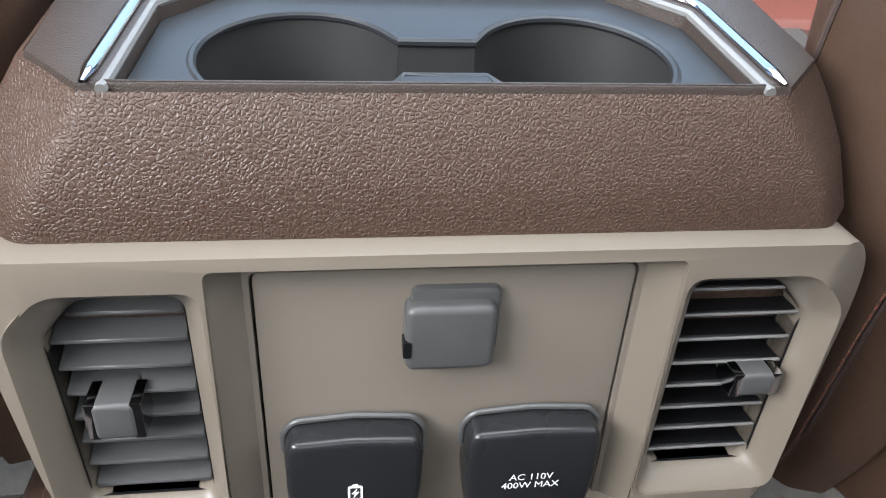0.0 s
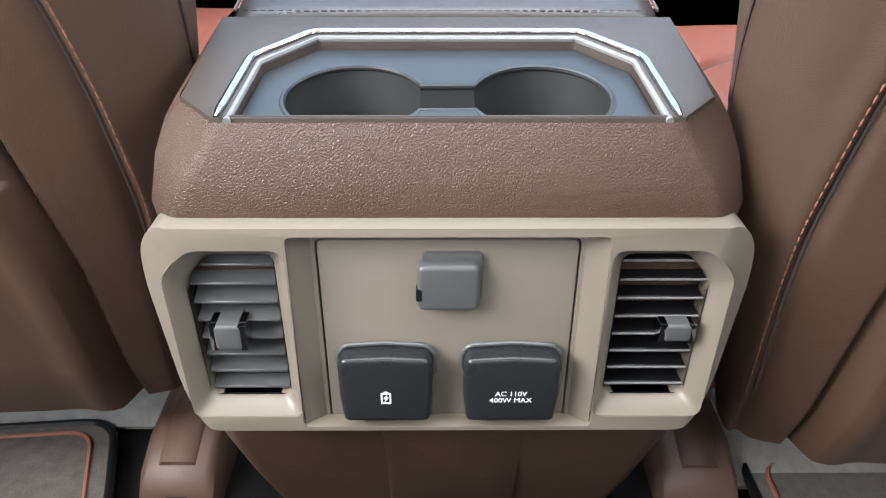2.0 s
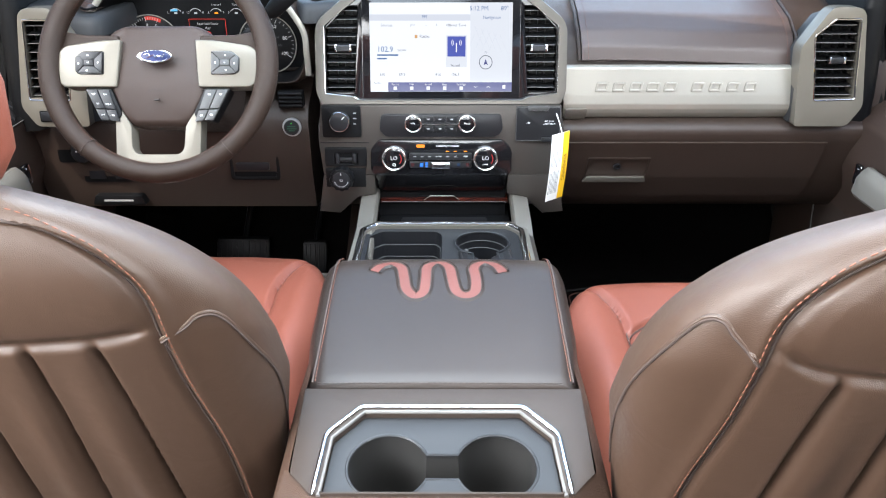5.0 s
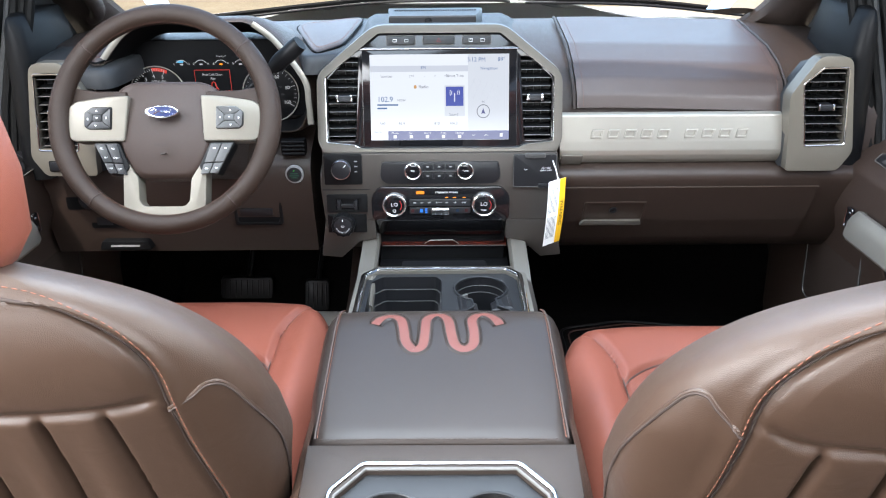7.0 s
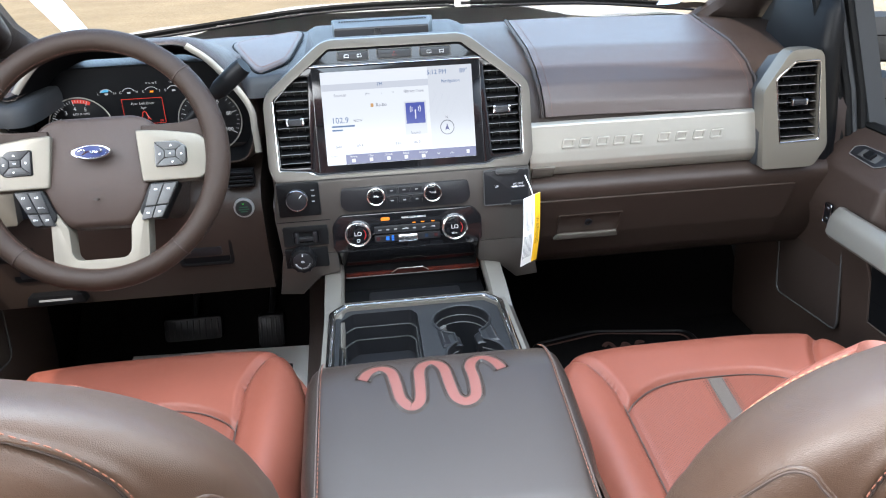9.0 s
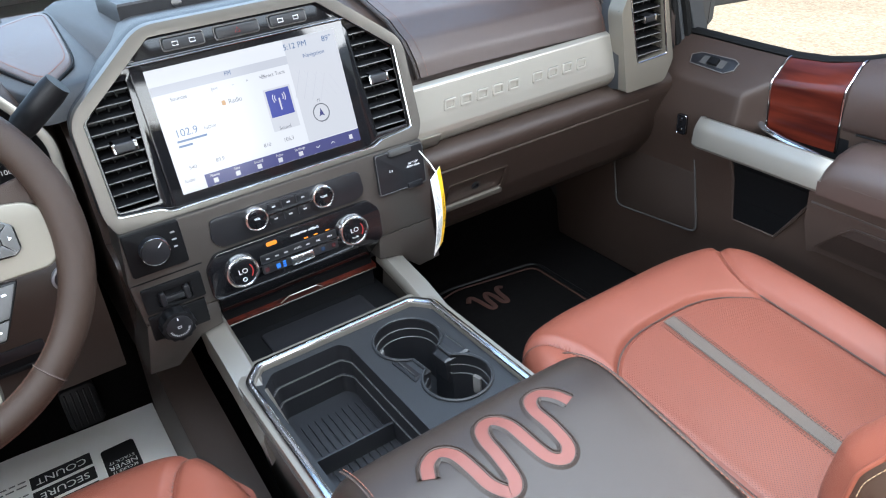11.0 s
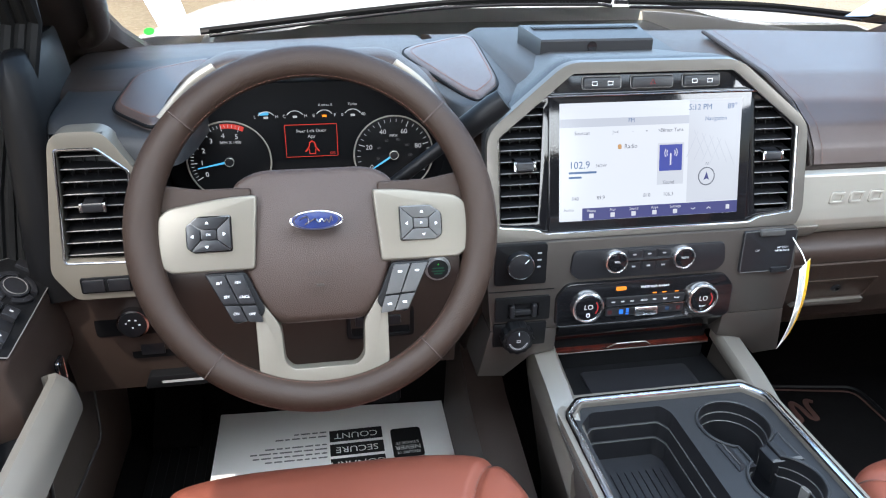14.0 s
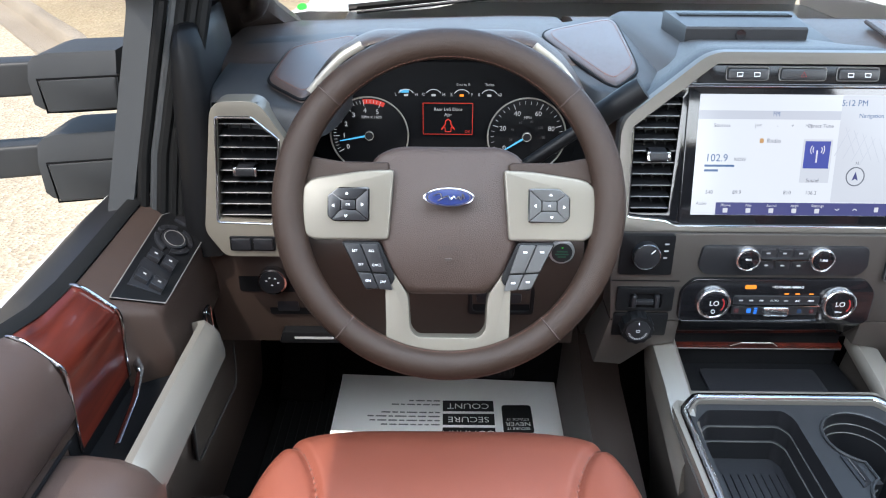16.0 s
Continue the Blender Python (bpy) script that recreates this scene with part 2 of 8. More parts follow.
def merge(*bms):
    out = bmesh.new()
    for b in bms:
        me = bpy.data.meshes.new("tmp")
        b.to_mesh(me)
        b.free()
        out.from_mesh(me)
        bpy.data.meshes.remove(me)
    return out


def rpoly(pts, r, n=4):
    """A polygon with its corners rounded; r may be one radius or one for each corner."""
    out = []
    k = len(pts)
    for i, p in enumerate(pts):
        rad = r[i] if isinstance(r, (list, tuple)) else r
        p, a, b = Vector(p), Vector(pts[i - 1]), Vector(pts[(i + 1) % k])
        u, w = (a - p), (b - p)
        d = min(rad, u.length * 0.45, w.length * 0.45)
        s, e = p + u.normalized() * d, p + w.normalized() * d
        for j in range(n + 1):
            t = j / n
            out.append(tuple((1 - t) ** 2 * s + 2 * t * (1 - t) * p + t * t * e))
    return out


def rect(x0, z0, x1, z1, r=0.003, n=4):
    return rpoly([(x0, z0), (x1, z0), (x1, z1), (x0, z1)], r, n)


def circle(cx, cz, r, n=32, a0=0.0):
    return [(cx + r * math.cos(a0 + 2 * math.pi * i / n), cz + r * math.sin(a0 + 2 * math.pi * i / n)) for i in range(n)]


def plate(outer, holes=(), d0=0.0, d1=0.01, b=0.0, seg=2, f=None):
    """A slab with holes. Outlines are in (x, z); it reaches from depth d0 to d1 towards -y; f maps (x, d, z) to the world."""
    bm = bmesh.new()
    es = []
    for loop in (outer, *holes):
        vs = [bm.verts.new((x, 0, z)) for x, z in loop]
        es += [bm.edges.new((vs[i - 1], vs[i])) for i in range(len(vs))]
    if holes:
        bmesh.ops.triangle_fill(bm, use_beauty=True, use_dissolve=False, edges=es)
    else:
        bm.faces.new(bm.verts[:])
    back = bm.faces[:]
    ret = bmesh.ops.extrude_face_region(bm, geom=back)
    for v in bm.verts:
        v.co.y = d0
    for v in [g for g in ret["geom"] if isinstance(g, bmesh.types.BMVert)]:
        v.co.y = d1
    bmesh.ops.recalc_face_normals(bm, faces=bm.faces)
    if b:
        es = [e for e in bm.edges if len(e.link_faces) == 2 and e.calc_face_angle(0) > radians(60) and all(abs(v.co.y - d1) < 1e-7 for v in e.verts)]
        bmesh.ops.bevel(bm, geom=es, offset=b, segments=seg, profile=0.55, affect="EDGES", clamp_overlap=True)
    return warp(bm, f) if f else bm


def wall_at(y):
    """Maps (x, d, z) to a face at y that looks towards -y."""
    return lambda c: Vector((c.x, y - c.y, c.z))


def curve_at(pts):
    """Maps (x, d, z) to a face whose y follows z through the given (z, y) points."""
    zs, ys = [p[0] for p in pts], [p[1] for p in pts]
    return lambda c: Vector((c.x, float(np.interp(c.z, zs, ys)) - c.y, c.z))


def loft(loops, cap=True):
    bm = bmesh.new()
    rows = [[bm.verts.new(p) for p in loop] for loop in loops]
    for a, b in zip(rows, rows[1:]):
        for i in range(1 if len(a) == 2 else 0, len(a)):
            bm.faces.new((a[i - 1], a[i], b[i], b[i - 1]))
    if cap is True:
        bm.faces.new(rows[0])
    if cap:
        bm.faces.new(rows[-1])
    return bm


def sheet(f, nu, nv, thick=0.0):
    """A surface f(u, v) over the unit square."""
    bm = bmesh.new()
    g = [[bm.verts.new(f(i / nu, j / nv)) for j in range(nv + 1)] for i in range(nu + 1)]
    for i in range(nu):
        for j in range(nv):
            bm.faces.new((g[i][j], g[i + 1][j], g[i + 1][j + 1], g[i][j + 1]))
    if thick:
        bmesh.ops.recalc_face_normals(bm, faces=bm.faces)
        bmesh.ops.solidify(bm, geom=bm.faces[:], thickness=thick)
    return bm


def dense(pts, step, closed=False):
    """Points at even steps along a line."""
    pts = [Vector(p) for p in pts]
    if closed:
        pts.append(pts[0])
    out, rest = [pts[0]], 0.0
    for a, b in zip(pts, pts[1:]):
        d = (b - a).length
        s = step - rest
        while s <= d:
            out.append(a.lerp(b, s / d))
            s += step
        rest = d - (s - step)
    return out


def spline(pts, n=8, closed=False):
    """A smooth line through the points."""
    P = [Vector(p) for p in pts]
    k = len(P)
    out = []
    for i in range(k if closed else k - 1):
        p1, p2 = P[i], P[(i + 1) % k]
        p0 = P[i - 1] if (closed or i > 0) else p1 + (p1 - p2)
        p3 = P[(i + 2) % k] if (closed or i + 2 < k) else p2 + (p2 - p1)
        for j in range(n):
            t = j / n
            out.append(0.5 * ((2 * p1) + (p2 - p0) * t + (2 * p0 - 5 * p1 + 4 * p2 - p3) * t * t + (3 * p1 - p0 - 3 * p2 + p3) * t ** 3))
    if not closed:
        out.append(P[-1])
    return out


def tube(path, r, n=8, closed=False, flat=1.0, up=None):
    """A round bar along a path; flat squeezes it along the direction up."""
    P = [Vector(p) for p in path]
    k = len(P)
    rings = []
    side = None
    for i in range(k):
        a = P[i - 1] if (closed or i > 0) else P[i]
        b = P[(i + 1) % k] if (closed or i < k - 1) else P[i]
        t = (b - a).normalized()
        if up is not None:
            side = t.cross(Vector(up)).normalized()
        elif side is None:
            side = t.orthogonal().normalized()
        else:
            side = (side - t * side.dot(t)).normalized()
        w = t.cross(side).normalized()
        rad = r[i] if isinstance(r, (list, tuple)) else r
        rings.append([P[i] + rad * (math.cos(q) * side + flat * math.sin(q) * w) for q in (2 * math.pi * j / n for j in range(n))])
    if closed:
        rings.append(rings[0])
        bm = loft(rings, False)
        bmesh.ops.remove_doubles(bm, verts=bm.verts, dist=1e-7)
        return bm
    return loft(rings)


def stitches(path, length=0.0045, gap=0.0025, r=0.0006, closed=False):
    """A row of thread stitches along a path, in one mesh."""
    pts = dense(path, 0.0005, closed)
    per, run = int((length + gap) / 0.0005), int(length / 0.0005)
    out = []
    for i in range(0, len(pts) - run, per):
        out.append(tube([pts[i], pts[i + run // 2], pts[i + run]], [r * 0.6, r, r * 0.6], 5))
    return merge(*out)


def writing(text, size, f, align="CENTER", ext=0.0002):
    """Lettering as a mesh: flat text in (x, z) round the origin, raised by ext, mapped by f."""
    cu = bpy.data.curves.new("tmp", "FONT")
    cu.body, cu.size, cu.extrude, cu.align_x, cu.align_y = text, size, 0.0, align, "CENTER"
    cu.resolution_u = 3
    ob = bpy.data.objects.new("tmp", cu)
    scene.collection.objects.link(ob)
    bpy.context.view_layer.update()
    me = bpy.data.meshes.new_from_object(ob.evaluated_get(bpy.context.evaluated_depsgraph_get()))
    bpy.data.objects.remove(ob)
    bpy.data.curves.remove(cu)
    bm = bmesh.new()
    bm.from_mesh(me)
    bpy.data.meshes.remove(me)
    for v in bm.verts:
        v.co = f(Vector((v.co.x, ext, v.co.y)))
    return bm


def disc(c, axis, r, h, n=32, b=0.0):
    """A short cylinder from c along axis."""
    bm = bmesh.new()
    bmesh.ops.create_cone(bm, cap_ends=True, segments=n, radius1=r, radius2=r, depth=h)
    if b:
        bev(bm, b, 2, 60)
    q = Vector(axis).to_track_quat("Z", "Y").to_matrix().to_4x4()
    bm.transform(Matrix.Translation(Vector(c) + Vector(axis).normalized() * h / 2) @ q)
    return bm


def superloop(cx, cy, hw, hd, z, n=64, e=3.5):
    out = []
    for i in range(n):
        a = 2 * math.pi * i / n
        c, s = math.cos(a), math.sin(a)
        out.append(Vector((cx + hw * math.copysign(abs(c) ** (2 / e), c), cy + hd * math.copysign(abs(s) ** (2 / e), s), z)))
    return out


# Seat leather again, with the sky's grey sheen put into its colour.
M["brown_pad"] = material("brown_leather_sky_greyed", (0.045, 0.0300, 0.0255), 0.38, grain=0.18, scale=700, kind="leather", spots=5, crease=0.05, spec=0.45)
M["rim_leather"] = material("dark_taupe_wheel_leather", (0.0250, 0.0150, 0.0108), 0.42, spec=0.2, grain=0.35, scale=900, kind="leather", spots=6)
M["taupe_grain"] = material("taupe_grained_vinyl", (0.043, 0.031, 0.026), 0.42, grain=0.3, scale=700, kind="leather", spots=8)
M["gauge_dim"] = glow("gauge_dim", (0.5, 0.5, 0.52), 0.12)
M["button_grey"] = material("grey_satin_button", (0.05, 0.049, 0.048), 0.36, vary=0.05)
M["champagne"] = material("champagne_metallic_paint", (0.105, 0.095, 0.083), 0.32, metal=0.55, grain=0.03, scale=3000, vary=0.03)
M["thread_brown"] = material("brown_thread", (0.13, 0.058, 0.042), 0.7, vary=0.1)
M["ring"] = material("bright_satin_chrome", (0.78, 0.78, 0.78), 0.20, metal=1.0, vary=0.02)
# Matt black plastic; doubles as the shade inside door and knee pockets.
M["cave"] = material("matt_black_plastic_and_shade", (0.004, 0.004, 0.0045), 0.6, vary=0.1, spec=0.08)
M["pale_ring"] = material("pale_satin_ring", (0.30, 0.30, 0.30), 0.38, metal=0.4, vary=0.02)
M["hub"] = material("grained_wheel_hub", (0.036, 0.0225, 0.0178), 0.42, grain=0.35, scale=700, kind="leather", spots=8)
M["spoke"] = material("champagne_spoke_paint", (0.140, 0.125, 0.102), 0.36, metal=0.35, grain=0.03, scale=3000, vary=0.03)
M["rail"] = material("brushed_taupe_metal", (0.21, 0.19, 0.165), 0.36, metal=0.6, grain=0.06, scale=2500, vary=0.05)
M["pull"] = material("satin_silver_pull", (0.185, 0.172, 0.152), 0.36, metal=0.5, grain=0.03, scale=3000, vary=0.03)
M["mirror_shell"] = material("dark_grey_moulded_plastic", (0.036, 0.038, 0.040), 0.48, grain=0.25, scale=900, vary=0.08)
M["grey_print"] = material("grey_print", (0.26, 0.26, 0.26), 0.5)
M["lid"] = material("dark_brown_lid_leather", (0.025, 0.0180, 0.0150), 0.34, grain=0.13, scale=800, kind="leather", spots=5, crease=0.03, spec=0.27)
# Rust thread darkened by the footwell's shade.
M["thread_dim"] = material("rust_thread_shaded", (0.05, 0.021, 0.016), 0.8)
# Red leather with shade in its colour, so the inlay looks recessed.
M["red_inlay"] = material("red_leather_inlay_shaded", (0.12, 0.037, 0.028), 0.45, grain=0.2, scale=900, kind="leather")
M["deck"] = material("dark_taupe_satin_deck", (0.030, 0.022, 0.018), 0.46, grain=0.22, scale=700, kind="leather", vary=0.05, spec=0.2)
M["deck_dark"] = material("dark_slate_satin_moulding", (0.016, 0.0165, 0.018), 0.40, grain=0.1, scale=1500, vary=0.06, spec=0.22)
M["well_grey"] = material("dark_grey_cup_plastic", (0.018, 0.0175, 0.017), 0.42, grain=0.1, scale=1500, vary=0.06)
M["cover"] = material("black_satin_flap", (0.012, 0.012, 0.013), 0.28, grain=0.08, scale=1500, vary=0.08)
M["trim_blue"] = material("smooth_slate_dash_plastic", (0.026, 0.0270, 0.0290), 0.46, grain=0.14, scale=900, kind="leather", spec=0.25)
M["grey_leather"] = material("grey_leather", (0.088, 0.070, 0.058), 0.45, grain=0.25, scale=900, kind="leather")
for nm_, c_, s_ in (("page", (0.83, 0.88, 0.97), 0.50), ("page_map", (0.80, 0.85, 0.95), 0.42), ("page_dim", (0.72, 0.77, 0.88), 0.42), ("page_white", (0.9, 0.92, 1.0), 0.42), ("page_bar", (0.045, 0.05, 0.24), 0.45), ("page_blue", (0.04, 0.07, 0.45), 0.45), ("page_ink_blue", (0.10, 0.22, 0.50), 0.35), ("page_ink", (0.25, 0.27, 0.33), 0.35), ("page_ink_amber", (0.75, 0.42, 0.15), 0.4), ("white_glow", (0.9, 0.92, 1.0), 0.6), ("red_glow", (0.8, 0.03, 0.03), 0.3), ("amber_glow", (1.0, 0.30, 0.01), 0.7), ("blue_glow", (0.02, 0.22, 0.95), 0.6), ("blue_dim", (0.02, 0.09, 0.25), 0.2), ("red_dim", (0.22, 0.01, 0.015), 0.15), ("cyan_glow", (0.10, 0.55, 0.95), 0.5), ("gauge_white", (0.8, 0.82, 0.85), 0.35), ("display_red", (0.75, 0.05, 0.03), 0.45)):
    M[nm_] = glow(nm_, c_, s_)
M["sticker_green"] = material("green_sticker", (0.03, 0.60, 0.04), 0.5)
M["badge_blue"] = material("badge_blue", (0.008, 0.016, 0.075), 0.30)
M["green_dim"] = material("green_print", (0.02, 0.075, 0.048), 0.4)
M["brown_cover"] = material("brown_moulded_plastic", (0.072, 0.043, 0.032), 0.4, grain=0.2, scale=900, kind="leather")


def perforated():
    """Red leather with a fine regular pattern of pricked dots."""
    m = material("perforated_red_leather", (0.178, 0.053, 0.034), 0.42, vary=0.08, spots=7)
    nt = m.node_tree
    b = nt.nodes["Principled BSDF"]
    co = nt.nodes.new("ShaderNodeTexCoord")
    v = nt.nodes.new("ShaderNodeTexVoronoi")
    v.inputs["Scale"].default_value = 300
    v.inputs["Randomness"].default_value = 0.0
    r = nt.nodes.new("ShaderNodeMapRange")
    r.inputs["From Min"].default_value, r.inputs["From Max"].default_value = 0.12, 0.30
    bump = nt.nodes.new("ShaderNodeBump")
    bump.inputs["Strength"].default_value = 0.6
    bump.inputs["Distance"].default_value = 0.0005
    mp = nt.nodes.new("ShaderNodeMapping")
    mp.inputs["Scale"].default_value = (1, 1, 0)
    mp.inputs["Rotation"].default_value = (0, 0, 0.785)
    nt.links.new(co.outputs["Object"], mp.inputs["Vector"])
    nt.links.new(mp.outputs[0], v.inputs["Vector"])
    nt.links.new(v.outputs["Distance"], r.inputs["Value"])
    nt.links.new(r.outputs[0], bump.inputs["Height"])
    nt.links.new(bump.outputs[0], b.inputs["Normal"])
    dots = nt.nodes.new("ShaderNodeMix")
    dots.data_type = "RGBA"
    dots.inputs["A"].default_value, dots.inputs["B"].default_value = (0.062, 0.018, 0.013, 1), (0.174, 0.052, 0.033, 1)
    nt.links.new(r.outputs[0], dots.inputs["Factor"])
    nt.links.new(dots.outputs["Result"], b.inputs["Base Color"])
    return m


M["red_perforated"] = perforated()


# ---- the cab: floor, roof, pillars, rear wall, glass ----
def build_cab():
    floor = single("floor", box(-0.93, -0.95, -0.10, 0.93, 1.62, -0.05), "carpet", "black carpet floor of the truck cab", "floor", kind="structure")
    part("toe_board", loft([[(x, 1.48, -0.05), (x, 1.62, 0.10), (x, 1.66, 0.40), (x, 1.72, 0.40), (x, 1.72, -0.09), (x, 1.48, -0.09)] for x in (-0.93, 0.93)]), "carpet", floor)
    part("felt_strip", sheet(lambda u, v: (-0.78 + 0.54 * u, 0.45 + 0.2 * v, -0.046 + 0.07 * v), 8, 4, 0.006), "felt", floor, "rough grey floor felt")
    part("felt_strip", sheet(lambda u, v: (0.24 + 0.54 * u, 0.37 + 0.2 * v, -0.046 + 0.07 * v), 8, 4, 0.006), "felt", floor, "rough grey floor felt")
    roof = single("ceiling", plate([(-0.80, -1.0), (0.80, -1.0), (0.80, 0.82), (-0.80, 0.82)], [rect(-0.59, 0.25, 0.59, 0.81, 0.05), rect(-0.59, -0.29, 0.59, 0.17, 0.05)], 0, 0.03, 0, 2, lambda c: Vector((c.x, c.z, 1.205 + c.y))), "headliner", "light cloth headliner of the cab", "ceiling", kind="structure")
    # Unseen roof panes, dark enough to keep direct sun out.
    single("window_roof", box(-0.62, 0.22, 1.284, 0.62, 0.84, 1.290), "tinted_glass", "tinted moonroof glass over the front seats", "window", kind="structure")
    single("added_rear_roof_pane", box(-0.62, -0.32, 1.284, 0.62, 0.20, 1.290), "tinted_glass", "tinted roof glass added unseen over the rear seats", "window", kind="structure")
    # rear wall with its window
    rear = single("wall_rear", plate([(-0.93, -0.1), (0.93, -0.1), (0.80, 1.22), (-0.80, 1.22)], [rect(-0.62, 0.66, 0.62, 1.08, 0.05)], 0, 0.05, 0, f=lambda c: Vector((c.x, -0.98 + c.y + 0.05 * c.z, c.z))), "dash", "brown rear cab wall with a window", "wall", kind="structure")
    part("window_glass", box(-0.63, -0.925, 0.65, 0.63, -0.921, 1.09), "glass", rear).visible_shadow = False
    for s, side in ((-1, "left"), (1, "right")):
        def skin(c, s=s):
            lean = 0.0 if c.z < 0.54 else (c.z - 0.54) * 0.24
            return Vector((s * (0.93 - lean - c.y), c.x, c.z))
        # one body side: rear door panel and window, B-pillar, front door window
        side_wall = single("wall_" + side, plate(
            [(-1.0, -0.1), (1.75, -0.1), (1.75, 0.52), (0.82, 1.22), (-1.0, 1.22)],
            [rpoly([(-0.72, 0.60), (0.10, 0.60), (0.10, 1.10), (-0.70, 1.10)], 0.05), rpoly([(0.30, 0.59), (0.66, 0.572), (0.82, 0.512), (1.135, 0.510), (1.178, 0.80), (0.80, 1.12), (0.30, 1.12)], 0.02)],
            0, 0.035, f=skin), "mirror_shell", "dark grey door shell and pillars of the cab", "wall", kind="structure")
        part("weather_strip", tube([skin(Vector((y, 0.038, z))) for y, z in ((0.60, 0.585), (0.68, 0.568), (0.82, 0.518), (1.135, 0.512))], 0.008, 8), "rubber", side_wall)
        for dd, rr_, mm in ((0.042, 0.008, "rubber"), (0.056, 0.006, "mirror_shell"), (0.066, 0.009, "rubber"), (0.080, 0.008, "rubber"), (0.093, 0.009, "rubber")):
            part("frame_seal", tube([skin(Vector((y + 0.35 * (dd - 0.035), dd, z))) for y, z in ((1.140, 0.50), (1.152, 0.60), (1.182, 0.80), (1.150, 0.835), (0.80, 1.13))], rr_, 8), mm, side_wall)
        # A-pillar trim and the black sail panel before the mirror
        a = single("pillar_" + side, loft([[Vector((s * (0.838 + dx - t * 0.13), 1.62 - 0.85 * t + dy, 0.70 + 0.50 * t)) for dx, dy in ((-0.045 - fl, -0.045), (-0.055 - fl, 0.00), (-0.045 - fl, 0.05), (0.0, 0.07), (0.08, 0.0), (0.08, -0.07), (0.0, -0.10), (-0.03, -0.085))] for t, fl in ((-0.12, 0.07), (-0.05, 0.055), (0, 0.035), (0.05, 0.015), (0.12, 0.0), (0.3, 0.0), (0.5, 0.0), (0.8, 0.0), (1.0, 0.0))]), "taupe_grain", "taupe plastic windscreen pillar trim", "pillar", kind="structure")
        if s < 0:
            grip = [Vector((s * (0.838 - t * 0.13 - q), 1.62 - 0.85 * t - 0.075, 0.70 + 0.50 * t)) for t, q in ((0.055, 0.030), (0.075, 0.048), (0.12, 0.060), (0.25, 0.066), (0.38, 0.060), (0.43, 0.045), (0.45, 0.025))]
            part("grab_handle", tube(spline(grip, 6), 0.019, 14, flat=0.8), "taupe_grain", a, "dark taupe grab handle on the pillar", 60)
        part("sail_panel", loft([[Vector((s * x, y, z)) for x, y in ((0.772 + e, y0), (0.782 + e, y0 - 0.014), (0.800, y0 - 0.019), (0.818 - e, y0 - 0.013), (0.825 - e, y0 + 0.002), (0.86, y1), (0.80, y1 + 0.02))] for z, y0, y1, e in ((0.46, 1.14, 1.42, -0.004), (0.54, 1.147, 1.41, -0.004), (0.62, 1.153, 1.40, 0.0), (0.70, 1.158, 1.37, 0.003), (0.745, 1.162, 1.35, 0.007), (0.765, 1.168, 1.34, 0.012), (0.772, 1.180, 1.33, 0.018))]), "black", a, "smooth black sail panel", 60)
    # front bulkhead under the windscreen, and the windscreen
    single("wall_front", box(-0.93, 1.70, -0.10, 0.93, 1.74, 0.66), "black", "black bulkhead behind the dashboard", "wall", kind="structure")
    ws = single("window_front", sheet(lambda u, v: ((-0.82 + 1.64 * u) * (1 - 0.12 * v), 1.74 - 0.90 * v + 0.10 * math.sin(math.pi * u), 0.665 + 0.54 * v), 16, 12, 0.004), "glass", "curved clear windscreen glass", "window", kind="structure")
    ws.visible_shadow = False
    # front edge of the roof
    single("trim_header", tube(spline([(-0.74, 0.84, 1.20), (-0.4, 0.90, 1.215), (0, 0.92, 1.22), (0.4, 0.90, 1.215), (0.74, 0.84, 1.20)], 6), 0.03, 8), "headliner", "headliner edge over the windscreen", "trim", kind="structure")


build_cab()


# ---- centre console ----
CX = 0.006


